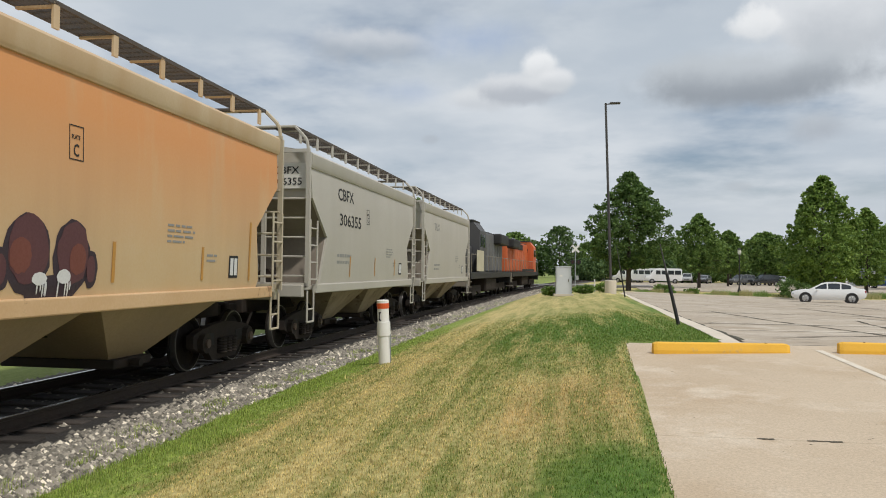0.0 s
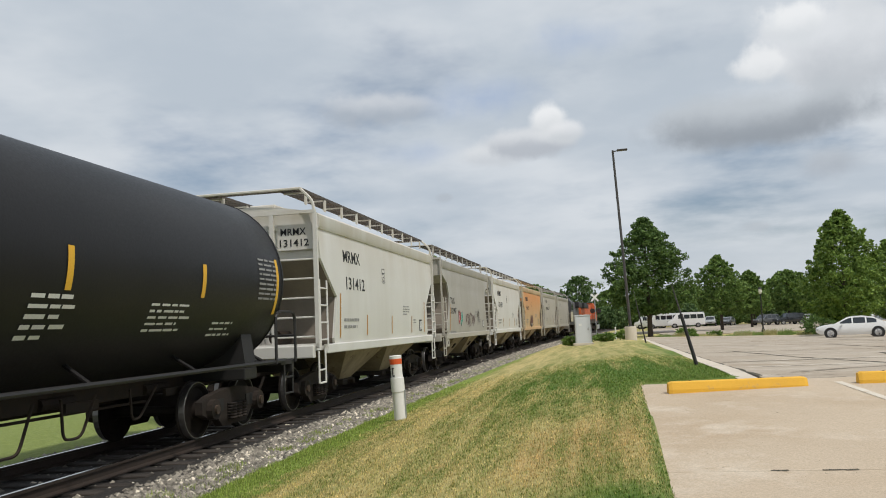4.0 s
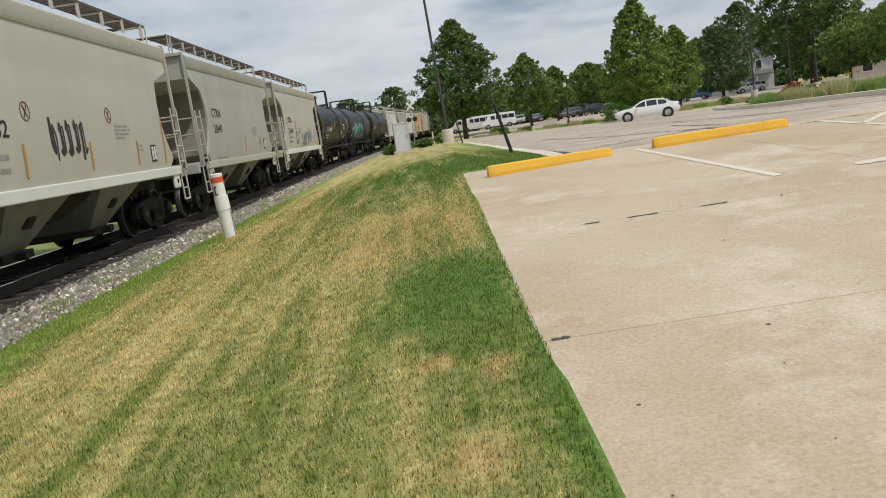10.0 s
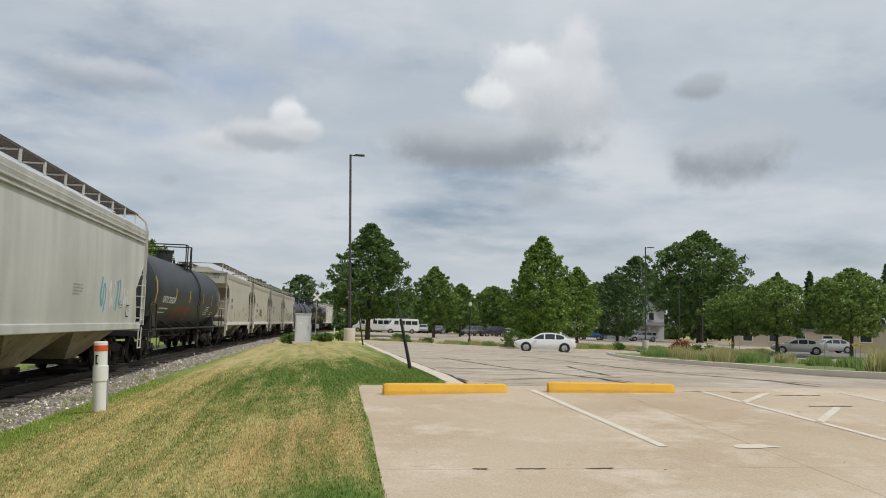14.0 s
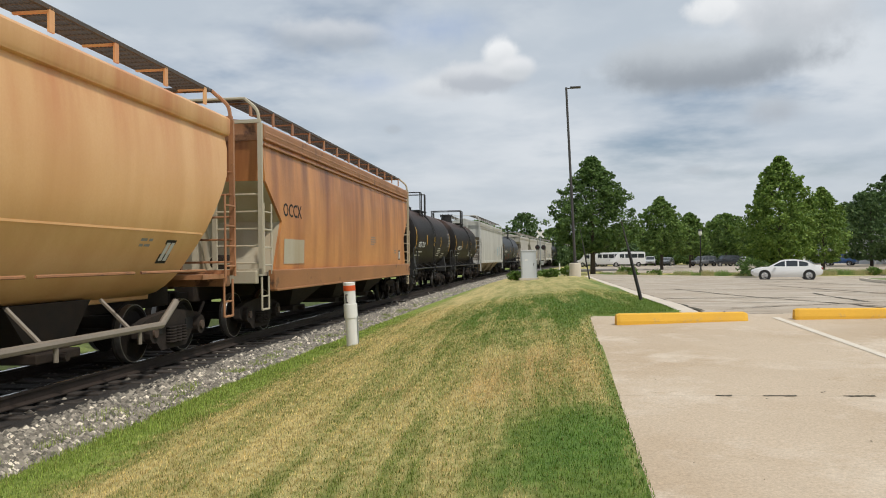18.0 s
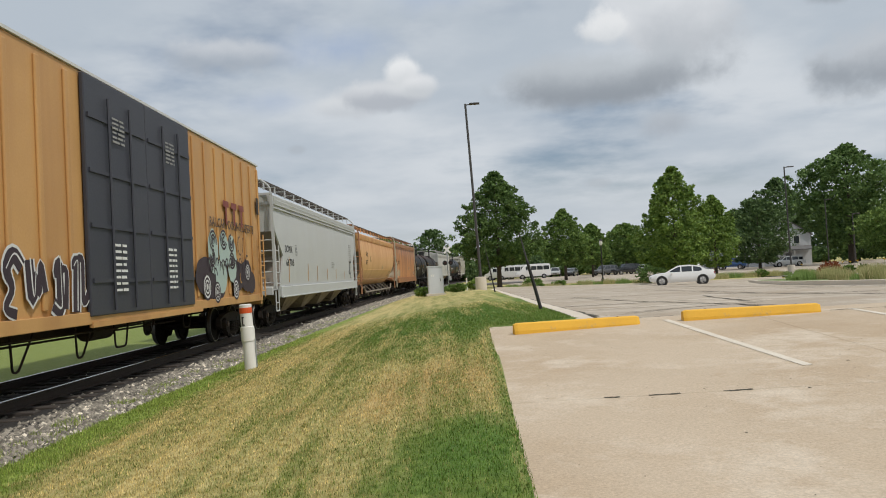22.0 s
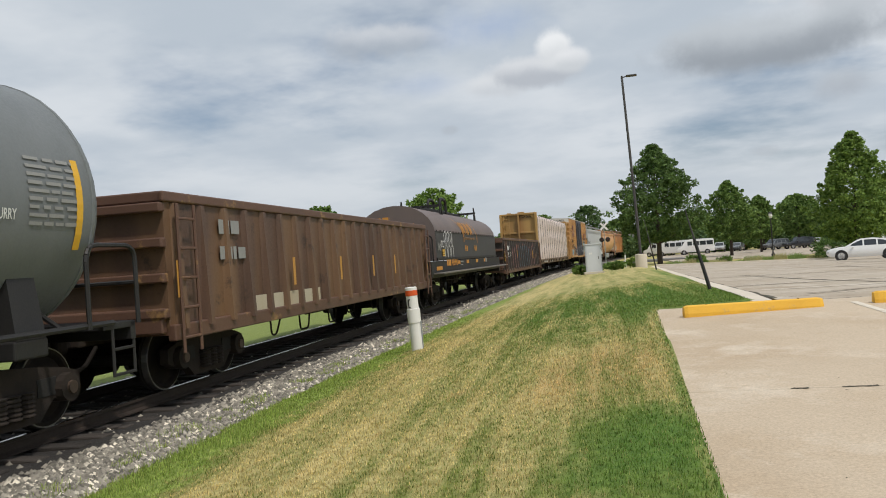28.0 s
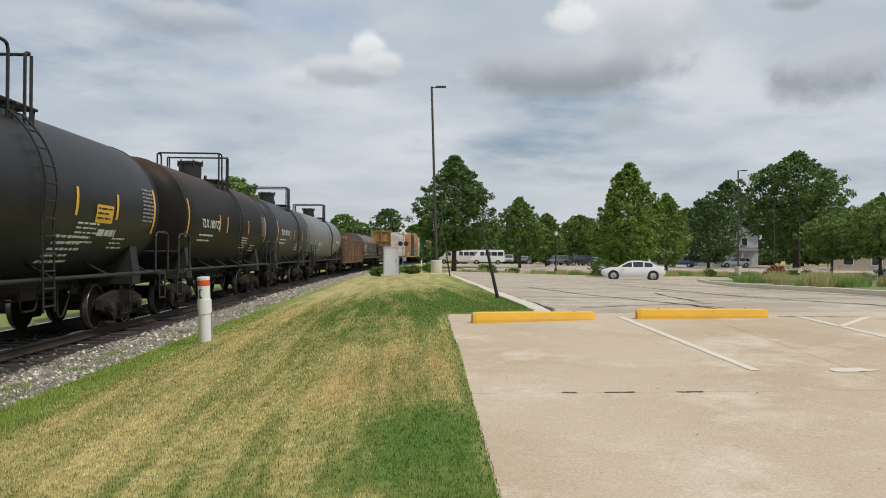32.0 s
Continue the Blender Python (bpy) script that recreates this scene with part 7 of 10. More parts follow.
put(boxcar(20.1), -260.8, -280.9)


def centerbeam(L):
    car = tagged(new("centerbeam_car"), "centerbeam flat car of yellow steel with wrapped lumber", "railway car", group="cars of the freight train")
    py = paint("flat_yellow", (0.20, 0.125, 0.055), (0.08, 0.05, 0.03), spots=(0.34, 0.20, 0.07))
    pb = paint("bulkhead_yellow", (0.42, 0.255, 0.085), (0.32, 0.19, 0.065), streak=(0.28, 0.15, 0.055))
    h = L / 2 - 0.75
    bm = bmesh.new()
    box(bm, (0, 0, 1.12), (2.75, 2 * h, 0.14), bev=0.02)
    for x in (1.32, -1.32):
        box(bm, (x, 0, 1.02), (0.12, 2 * h, 0.34), bev=0.02)
    part("deck", bm, py, car)
    for k in range(17):
        y = -h + 1.4 + (2 * h - 2.8) * k / 16
        bm = bmesh.new()
        rod(bm, (1.34, y - 0.10, 0.98), (1.34, y + 0.10, 0.98), 0.09, 10)
        box(bm, (1.40, y, 1.04), (0.06, 0.34, 0.16), bev=0.02)
        part("winch", bm, M_RAIL, car, "rusty strap winch")
    for sg in (-1, 1):
        y = sg * (h - 0.32)
        bm = bmesh.new()
        box(bm, (0, y, 2.95), (2.7, 0.07, 3.5))
        b = part("bulkhead", bm, pb, car, "yellow steel end bulkhead")
        for x in (-1.33, 0.0, 1.33):
            bm = bmesh.new()
            box(bm, (x, y + sg * 0.17, 2.95), (0.16 if x else 0.10, 0.34, 3.6), bev=0.02)
            part("stiffener", bm, pb, b)
        for z in (1.3, 2.3, 3.3, 4.7):
            bm = bmesh.new()
            box(bm, (0, y + sg * 0.12, z), (2.66, 0.2, 0.14), bev=0.02)
            part("crossbar", bm, pb, b)
        for sx in (-1, 1):
            bm = bmesh.new()
            loft(bm, [[(sx * 1.25, y + sg * 0.05 + q, 4.65), (sx * 0.8, y + sg * 0.05 + q, 4.65), (sx * 1.25, y + sg * 0.05 + q, 4.2)] for q in (0, sg * 0.1)])
            part("gusset", bm, pb, b)
        ladder(car, pb, -1.1, -0.68, y + sg * 0.32, y + sg * 0.32, 1.3, 4.6, 7, 0.02, "ladder")
        bm = bmesh.new()
        box(bm, (0.2, y, 4.80), (0.5, 0.25, 0.12), bev=0.02)
        box(bm, (-0.7, y, 4.78), (0.3, 0.2, 0.12), bev=0.02)
        part("bulkhead_cap", bm, pb, car)
        if sg < 0:
            letters("TTZX 563353", 0.17, (0.05, y - 0.045, 4.42), M_INK, car, turn=REAR)
    patch("stencil_row", (1.385, -5.0, 0.95), 3.0, 0.02, M_WHITE, car)
    bars([2.2], (1.386, -8.6, 1.0), M_WHITE, car, seed=231, height=0.12)
    # the wrapped load, in bundles that bulge and sag a little
    wrap_m = material("wrap_film", (0.68, 0.575, 0.535), (0.56, 0.465, 0.43), 0.42, 0.0, 1.2, 7.0, 0.5, 1.0, stretch=(1, 1, 0.6))
    strap_m = plain("strap_black", (0.03, 0.03, 0.03), 0.7)
    rnd = random.Random(23)
    nb = 15
    bl = (2 * h - 1.3) / nb
    for k in range(nb):
        y0 = -h + 0.65 + bl * k
        bm = bmesh.new()
        nz_, ny = 22, 14
        g = []
        for j in range(nz_ + 1):
            z = 1.20 + 3.36 * j / nz_
            row = []
            for i in range(ny + 1):
                y = y0 + bl * i / ny
                e = min(i, ny - i) / ny
                bulge = 0.045 * math.sin(math.pi * ((3 * j / nz_) % 1.0)) + 0.05 * noise.noise((k * 3.1 + i * 0.33, j * 0.30, 2.0)) + 0.03 * noise.noise((k * 1.7 + i * 0.9 + j * 0.35, j * 0.5, 7.0)) + 0.035 * noise.noise((i * 1.9 + j * 0.8, j * 0.9 - i * 0.6, k * 5.0))
                x = 1.32 + bulge - (0.05 if e == 0 else 0)
                if j == nz_:
                    x -= 0.1
                row.append(bm.verts.new((x, y, z)))
            g.append(row)
        g.append([bm.verts.new((0.0, y0 + bl * i / ny, 4.62 + 0.02 * noise.noise((i * 0.5, k, 1)))) for i in range(ny + 1)])
        g.append([bm.verts.new((-1.25, y0 + bl * i / ny, 4.54)) for i in range(ny + 1)])
        g.append([bm.verts.new((-1.3, y0 + bl * i / ny, 1.2)) for i in range(ny + 1)])
        for a, b in zip(g, g[1:]):
            for i in range(ny):
                bm.faces.new((a[i], a[i + 1], b[i + 1], b[i]))
        bmesh.ops.recalc_face_normals(bm, faces=bm.faces)
        smooth(part("wrap", bm, wrap_m, car, "lumber wrapped in pale plastic"), 60)
        bm = bmesh.new()
        yy = y0 + 0.02
        rods(bm, [(1.40, yy, 1.12), (1.385, yy, 2.3), (1.39, yy, 3.4), (1.375, yy, 4.40), (1.24, yy, 4.57), (0, yy, 4.635), (-1.24, yy, 4.55)], 0.010, 4)
        part("strap", bm, strap_m, car)
    frame_ends(car, L, py, 2.7)
    undergear(car, -6, 6, 23)
    truck(car, -(L / 2 - 3.2)), truck(car, L / 2 - 3.2)
    return car


put(centerbeam(24.7), -280.48, -305.18)


def gondola(L, top, body_m, rim_m, label, stakes, seed, low=0.90):
    car = tagged(new("gondola_car"), label, "railway car", group="cars of the freight train")
    h, w = L / 2 - 0.75, 1.42
    bm = bmesh.new()
    for x in (w, -w):
        box(bm, (x, 0, (top + low) / 2), (0.05, 2 * h, top - low))
    part("side", bm, body_m, car)
    for sg in (-1, 1):
        bm = bmesh.new()
        box(bm, (0, sg * (h - 0.03), (top + low) / 2), (2 * w, 0.05, top - low))
        e = part("end_wall", bm, body_m, car)
        bm = bmesh.new()
        for k in range(4):
            box(bm, (0, sg * (h + 0.06), low + 0.25 + (top - low - 0.3) * k / 3.2), (2 * w + 0.1, 0.14, 0.13), bev=0.02)
        part("end_rib", bm, rim_m, e)
    bm = bmesh.new()
    for x in (w, -w):
        box(bm, (x, 0, top), (0.16, 2 * h + 0.15, 0.14), bev=0.02)
    for sg in (-1, 1):
        box(bm, (0, sg * h, top), (2 * w + 0.1, 0.15, 0.14), bev=0.02)
    part("top_rim", bm, rim_m, car)
    bm = bmesh.new()
    box(bm, (0, 0, low), (2 * w, 2 * h, 0.1))
    part("floor", bm, rim_m, car)
    for k in range(stakes):
        y = -h + 0.25 + (2 * h - 0.5) * k / (stakes - 1)
        for sx in (1, -1):
            bm = bmesh.new()
            loft(bm, [[(sx * (w + 0.02), y - 0.09, z), (sx * (w + d), y - 0.05, z), (sx * (w + d), y + 0.05, z), (sx * (w + 0.02), y + 0.09, z)] for z, d in ((low + 0.02, 0.16), (top - 0.08, 0.09))])
            part("stake", bm, body_m, car)
    bm = bmesh.new()
    for x in (w + 0.05, -w - 0.05):
        box(bm, (x, 0, low - 0.02), (0.12, 2 * h, 0.22), bev=0.02)
    part("side_sill", bm, rim_m, car)
    frame_ends(car, L, rim_m, 2.8)
    for y in (-h + 0.1, h - 0.55):
        ladder(car, rim_m, w + 0.17, w + 0.17, y, y + 0.45, 0.6, top - 0.1, 5, 0.02, "side_ladder")
    undergear(car, -4, 4, seed)
    truck(car, -(L / 2 - 2.5)), truck(car, L / 2 - 2.5)
    car["a"], car["w"], car["top"] = h, w + 0.17, top
    return car


P_GON = paint("gondola_black", (0.022, 0.020, 0.020), (0.055, 0.034, 0.026), spots=(0.11, 0.052, 0.028))
P_RIM = paint("gondola_rust", (0.13, 0.065, 0.04), (0.08, 0.042, 0.03), spots=(0.28, 0.16, 0.06))
P_GON2 = paint("gondola_brown", (0.115, 0.062, 0.040), (0.06, 0.036, 0.026), streak=(0.19, 0.105, 0.05), spots=(0.05, 0.03, 0.022))
c = put(gondola(18.0, 2.55, P_GON, P_RIM, "rusted black gondola car with pink and blue graffiti", 19, 24, 0.80), -304.58, -322.58)
x = c["w"] - 0.11
bars([1.0], (x, -6.8, 2.06), M_WHITE, c, seed=241, height=0.24)
letters("7080 15", 0.27, (x, -6.8, 1.56), M_WHITE, c, wide=1.95)
letters("708015", 0.18, (-0.1, -c["a"] - 0.20, 2.58), M_WHITE, c, turn=REAR)
G_DUSK = material("spray_dusk_blue", (0.045, 0.105, 0.15), (0.02, 0.045, 0.065), 0.7, 0, 2.5, 30, 0.9, 0.0, spots=(0.17, 0.24, 0.26))
G_SLATE = material("spray_slate_blue", (0.10, 0.20, 0.25), (0.035, 0.075, 0.10), 0.7, 0, 2.5, 30, 0.9, 0.0, spots=(0.03, 0.03, 0.035))
G_ROSE = material("spray_rose", (0.36, 0.155, 0.14), (0.16, 0.07, 0.06), 0.7, 0, 2.5, 30, 0.8, 0.0, spots=(0.48, 0.28, 0.25))
G_STEEL = material("spray_steel_blue", (0.07, 0.15, 0.20), (0.03, 0.06, 0.085), 0.7, 0, 2.5, 30, 0.9, 0.0, spots=(0.20, 0.26, 0.27))
gw, gh = 1.42, c["a"]
rd = random.Random(44)
for k in range(19):
    ys_ = -gh + 0.25 + (2 * gh - 0.5) * k / 18
    yn = -gh + 0.25 + (2 * gh - 0.5) * (k + 1) / 18
    if not -5.6 < ys_ < 4.9:
        continue
    hue = (G_ROSE, G_ROSE) if ys_ < -3.0 or ys_ > 2.6 else (G_SLATE, G_DUSK, G_STEEL)
    # each bay between stakes, then the stake's own face
    bm = bmesh.new()
    n = 6
    top = [rd.uniform(1.95, 2.30) for _ in range(n + 1)]
    low = [rd.uniform(0.90, 0.98) for _ in range(n + 1)]
    cols = [[(gw + 0.031, ys_ + (yn - ys_) * q / n, low[q]), (gw + 0.031, ys_ + (yn - ys_) * q / n, top[q])] for q in range(n + 1)]
    loft(bm, cols, closed=False, caps=False)
    part("graffiti", bm, hue[k % len(hue)], c, "pink and blue spray paint over dark panels" if k == 5 else "")
    bm = bmesh.new()
    cap = [t_ + rd.uniform(0.06, 0.2) for t_ in top]
    loft(bm, [[(gw + 0.0295, ys_ + 0.01 + (yn - ys_ - 0.02) * q / n, top[q] - 0.1), (gw + 0.0295, ys_ + 0.01 + (yn - ys_ - 0.02) * q / n, min(cap[q], 2.44))] for q in range(n + 1)], closed=False, caps=False)
    part("graffiti", bm, (G_ROSE, G_BLACK, G_ROSE)[k % 3], c)
    bm = bmesh.new()
    loft(bm, [[(gw + d + 0.004, ys_ - 0.05, z), (gw + d + 0.004, ys_ + 0.05, z)] for z, d in ((0.94, 0.155), (rd.uniform(1.95, 2.2), 0.107))], closed=False, caps=False)
    part("graffiti", bm, hue[(k + 1) % len(hue)], c)
    scrawl(c, gw + 0.030, ys_ + 0.12, yn - 0.12, 1.02, 2.3, (G_BLACK,), 500 + k, 1, fill=False, line=0.10)
    scrawl(c, gw + 0.034, ys_ + 0.1, yn - 0.1, 1.10, 2.3, ((G_BLACK, G_ROSE, G_SLATE)[k % 3],), 530 + k, 2, fill=False, line=0.06)
for y in (-8.2, -3.5, 4.0):
    patch("reflector", (c["w"] - 0.05, y, 1.35), 0.1, 0.55, M_YELLOW, c)
scrawl(c, c["w"] - 0.04, -8.3, -7.4, 1.3, 2.4, (P_CREAM,), 92, 2, fill=False, line=0.04)


def coil_car(L):
    car = tagged(new("coil_car"), "dark coil car with a weathered brown arched cover", "railway car", group="cars of the freight train")
    cover = paint("cover_brown", (0.135, 0.100, 0.090), (0.095, 0.074, 0.070), streak=(0.155, 0.115, 0.10))
    dark = paint("coil_black", (0.014, 0.0135, 0.0135), (0.026, 0.022, 0.02), spec=0.3)
    skirt = paint("cover_slate", (0.042, 0.043, 0.047), (0.060, 0.052, 0.050), spec=0.35)
    gold = plain("lettering_gold", (0.55, 0.24, 0.03), 0.6)
    h = L / 2 - 0.8
    hh, w, z0, z1 = 6.6, 1.42, 1.62, 3.62
    bm = bmesh.new()
    prof = [(w, z0), (w, 2.55)]
    n = 12
    for k in range(n + 1):
        t = math.pi * k / n
        prof.append((w * math.cos(t), 2.55 + (z1 - 2.55) * math.sin(t)))
    prof += [(-w, 2.55), (-w, z0)]
    prof = [p for i, p in enumerate(prof) if i == 0 or p != prof[i - 1]]
    loft(bm, [[(x, y, z) for x, z in prof] for y in (-hh, -hh / 2, 0, hh / 2, hh)])
    smooth(part("cover", bm, cover, car), 30)
    bm = bmesh.new()
    for sx in (1, -1):
        box(bm, (sx * (w + 0.002), 0, (z0 + 2.60) / 2), (0.006, 2 * hh - 0.01, 2.60 - z0))
    part("cover_skirt", bm, skirt, car, "slate grey lower half of the cover")
    bm = bmesh.new()
    for k in range(24):
        y = -hh + 0.2 + (2 * hh - 0.4) * k / 23
        box(bm, (w + 0.012, y, 2.66), (0.03, 0.05, 0.05))
    box(bm, (w + 0.006, 0, 2.62), (0.02, 2 * hh, 0.03))
    box(bm, (w + 0.012, 0, z0 + 0.05), (0.05, 2 * hh, 0.09))
    part("cover_seam", bm, dark, car)
    bm = bmesh.new()
    box(bm, (0, 0.85, z1 + 0.10), (0.16, 7.9, 0.12), bev=0.02)
    for yy in (-2.7, 4.65):
        box(bm, (0, yy, z1 + 0.16), (1.7, 0.14, 0.09))
        for sx in (-1, 1):
            rod(bm, (sx * 0.82, yy - 0.22, z1 - 0.42), (sx * 0.78, yy, z1 + 0.42), 0.035, 6)
            rod(bm, (sx * 0.82, yy + 0.22, z1 - 0.42), (sx * 0.78, yy, z1 + 0.42), 0.035, 6)
    part("lifting_frame", bm, dark, car)
    bm = bmesh.new()
    for ax in (-0.26, 0.26):
        arc = bend([(ax, -0.35, z1 - 0.02), (ax, -0.35, z1 + 0.62), (ax, 0.75, z1 + 0.62), (ax, 0.75, z1 - 0.02)], 0.45, 7)
        rings = []
        for k, p in enumerate(arc):
            d = (arc[min(k + 1, len(arc) - 1)] - arc[max(k - 1, 0)]).normalized()
            nrm = Vector((0, -d.z, d.y))
            rings.append([p + nrm * 0.07 * math.cos(q) + Vector((0.06 * math.sin(q), 0, 0)) for q in (i * 0.7854 for i in range(8))])
        loft(bm, rings)
    part("lifting_loop", bm, dark, car)
    bm = bmesh.new()
    for x in (w - 0.02, -w + 0.02):
        box(bm, (x, 0, 1.32), (0.1, 2 * h, 0.56), bev=0.02)
    box(bm, (0, 0, 1.1), (2.6, 2 * h, 0.1))
    part("side_sill", bm, dark, car)
    bm = bmesh.new()
    box(bm, (w + 0.22, 0, 1.18), (0.36, 2 * h - 0.4, 0.05), bev=0.01)
    part("catwalk", bm, paint("catwalk_grey", (0.16, 0.14, 0.125), (0.10, 0.09, 0.08)), car, "pale edged side walkway")
    x = w + 0.035
    for y, z, l in ((-6.83, 1.28, 0.88), (-3.17, 1.44, 0.44), (-1.39, 1.44, 0.46), (0.73, 1.44, 0.47), (2.75, 1.44, 0.35)):
        patch("gold_block", (x, y, z), l, 0.13, gold, car)
    letters("493498", 0.26, (x, -4.32, 1.40), gold, car, wide=1.05)
    bars([0.66], (x, -5.13, 1.52), gold, car, seed=251, height=0.25)
    bars([0.5, 0.4], (x, -2.6, 1.52), M_FAINT, car, seed=253, height=0.05, gap=0.12)
    bars([0.6], (-0.75, -hh - 0.02, 3.12), gold, car, turn=REAR, seed=252, height=0.24)
    letters("93524", 0.22, (0.1, -hh - 0.02, 2.75), gold, car, turn=REAR)
    # the emblem as plain shapes: an arc frame, three strokes, four dots
    bm = bmesh.new()

    def cx(z):
        return (w * math.sqrt(max(1 - ((z - 2.55) / (z1 - 2.55)) ** 2, 0)) if z > 2.55 else w) + 0.018
    for y0, y1 in ((-1.6, -2.45), (1.4, 0.45)):
        pts = [(y0 + (y1 - y0) * (k / 8) ** 2.0, 2.30 + 0.95 * k / 8) for k in range(9)]
        for a, b in zip(pts, pts[1:]):
            bm.faces.new([bm.verts.new((cx(p[1]), p[0] + o, p[1])) for p, o in ((a, 0), (a, 0.09), (b, 0.09), (b, 0))])
    def band(pts, wd, lift):
        """A broad painted stroke along points (y, z), laid on the curve."""
        fine = []
        for a, b in zip(pts, pts[1:]):
            m4 = max(1, int(math.hypot(b[0] - a[0], b[1] - a[1]) / 0.05))
            fine += [(a[0] + (b[0] - a[0]) * e / m4, a[1] + (b[1] - a[1]) * e / m4) for e in range(m4)]
        fine.append(pts[-1])
        rows = []
        for e, p in enumerate(fine):
            u, v = fine[max(e - 1, 0)], fine[min(e + 1, len(fine) - 1)]
            d = math.hypot(v[0] - u[0], v[1] - u[1]) or 1
            ny, nz_ = -(v[1] - u[1]) / d * wd / 2, (v[0] - u[0]) / d * wd / 2
            rows.append([(cx(p[1] + o * nz_) + lift, p[0] + o * ny, p[1] + o * nz_) for o in (1, -1)])
        loft(bm, rows, closed=False, caps=False)
    def mark(label=""):
        nonlocal bm
        bmesh.ops.recalc_face_normals(bm, faces=bm.faces)
        part("emblem", bm, gold, car, label)
        bm = bmesh.new()
    mark("faded orange painted emblem")
    # three leaning blocks in place of the lettering
    for y0 in (-1.62, -0.80, 0.02):
        for d, o in ((0.0, 0.16), (0.30, 0.20)):
            band([(y0 + d, 2.62), (y0 + d - 0.10, 3.10)], o, 0.004)
            mark()
    for y0 in (-1.31, -1.0, 0.79, 1.09):
        bm.faces.new([bm.verts.new((cx(2.1), y0 + 0.11 * math.cos(a * 0.5236), 2.05 + 0.13 * math.sin(a * 0.5236))) for a in range(12)])
        mark()
    bm.free()
    letters("How tomorrow moves", 0.15, (cx(2.45), -1.4, 2.40), plain("lettering_dim", (0.28, 0.15, 0.06)), car, wide=2.2)
    # three tall outlined letters: each a hooked stroke with a drip
    for k, y0 in enumerate((-5.43, -4.92, -4.38)):
        for pts in (((0.0, 0.98), (0.10, 0.72), (0.16, 0.55), (0.30, 0.62), (0.42, 0.80), (0.34, 0.96), (0.16, 0.92)), ((0.22, 0.58), (0.16, 0.20), (0.18, 0.0)), ((0.44, 0.76), (0.40, 0.44), (0.54, 0.40), (0.58, 0.02))):
            bm = bmesh.new()
            fine = bend([(0, y0 + a, 1.68 + 1.02 * b) for a, b in pts], 0.12, 3)
            rows = []
            for j, p in enumerate(fine):
                d = fine[min(j + 1, len(fine) - 1)] - fine[max(j - 1, 0)]
                nrm = Vector((0, -d.z, d.y)).normalized() * 0.024
                rows.append([(cx(q.z) + 0.004, q.y, q.z) for q in (p + nrm, p - nrm)])
            loft(bm, rows, closed=False, caps=False)
            part("graffiti", bm, G_WHITE, car, "white outlined graffiti letters" if k == 0 else "")
    letters("ITC", 0.24, (x + 0.004, -5.95, 2.08), G_WHITE, car, wide=0.46)
    scrawl(car, x, -6.5, -6.0, 1.9, 2.3, (M_FAINT,), 96, 5, fill=False, line=0.025)
    patch("placard", (x, -5.75, 1.76), 0.38, 0.24, M_YELLOW, car)
    bars([0.3, 0.3, 0.25], (x + 0.006, -5.71, 1.94), M_INK, car, seed=254, height=0.025, gap=0.06)
    patch("data_card", (x, 3.2, 1.42), 0.3, 0.2, M_FAINT, car)
    for sg in (-1, 1):
        bm = bmesh.new()
        rods(bm, bend([(w - 0.1, sg * (hh + 0.08), 1.6), (w - 0.1, sg * (hh + 0.08), 2.5), (-w + 0.1, sg * (hh + 0.08), 2.5), (-w + 0.1, sg * (hh + 0.08), 1.6)], 0.2), 0.025, 6)
        part("end_rail", bm, dark, car)
    frame_ends(car, L, dark, 2.8)
    undergear(car, -4, 4, 25)
    truck(car, -5.6), truck(car, 5.6)
    return car


put(coil_car(16.7), -322.4, -339.1)
c = put(gondola(16.8, 2.72, P_GON2, P_RIM, "rusty brown gondola car with close-set stakes", 22, 26), -338.33, -355.13)
bars([0.7], (c["w"] - 0.1, -6.2, 2.35), M_FAINT, c, seed=261, height=0.22)
bars([1.0], (c["w"] - 0.1, -6.2, 1.95), M_FAINT, c, seed=262, height=0.22)
for y in (-7.6, -3.6, -1.0, 1.4, 3.4, 7.2):
    patch("reflector", (c["w"] - 0.02, y, 1.35), 0.1, 0.5, M_OCHRE, c)
patch("worn_sill", (c["w"] - 0.10, -5.3, 0.92), 3.2, 0.32, P_CREAM, c)
bm = bmesh.new()
box(bm, (0, 0, 2.3), (2.6, 14.5, 0.5), bev=0.1)
part("load", bm, P_RIM, c, "rusty scrap load")
c = put(tank(15.6, 3.02, T_LIGHT, "grey tank car with yellow strips and a black manway", 27), -354.8, -370.4)
tank_marks(c, "WAX 112", (-4.6, -3.15), z=2.0, strips=strips_at(c, -3.8, -1.4, 1.2, 3.8), seed=27)
tank_letters("MAGNESIUM HYDROXIDE SLURRY", 0.11, c, 3.9, 2.3, M_WHITE, wide=1.5)
c = put(tank(12.25, 3.02, T_GREY, "dark grey tank car with white stencils", 28, rail=(0.2, 1.2)), -370.4, -382.65)
tank_marks(c, "TILX 181105", (-3.85, -1.7), z=2.4, strips=strips_at(c, -1.4, -0.3, 2.4), seed=28)
c = put(tank(13.7, 3.02, T_BROWN, "brown-black tank car rusted along its top", 29, rail=(-0.2, 1.1)), -382.65, -396.35)
tank_marks(c, "TLX 180172", (-4.1, -2.05), z=2.3, strips=strips_at(c, -2.1, -1.1, 2.1), seed=29)
c = put(tank(15.6, 3.02, T_BLACK, "black tank car with a yellow placard", 30, rail=(0.25, 1.45)), -396.35, -411.95)
tank_marks(c, "", (0, 0), strips=strips_at(c, -3.0, 2.05, 4.0), seed=30)
wrap("placard", c, 3.0, 0.85, 2.13, 2.47, M_YELLOW)
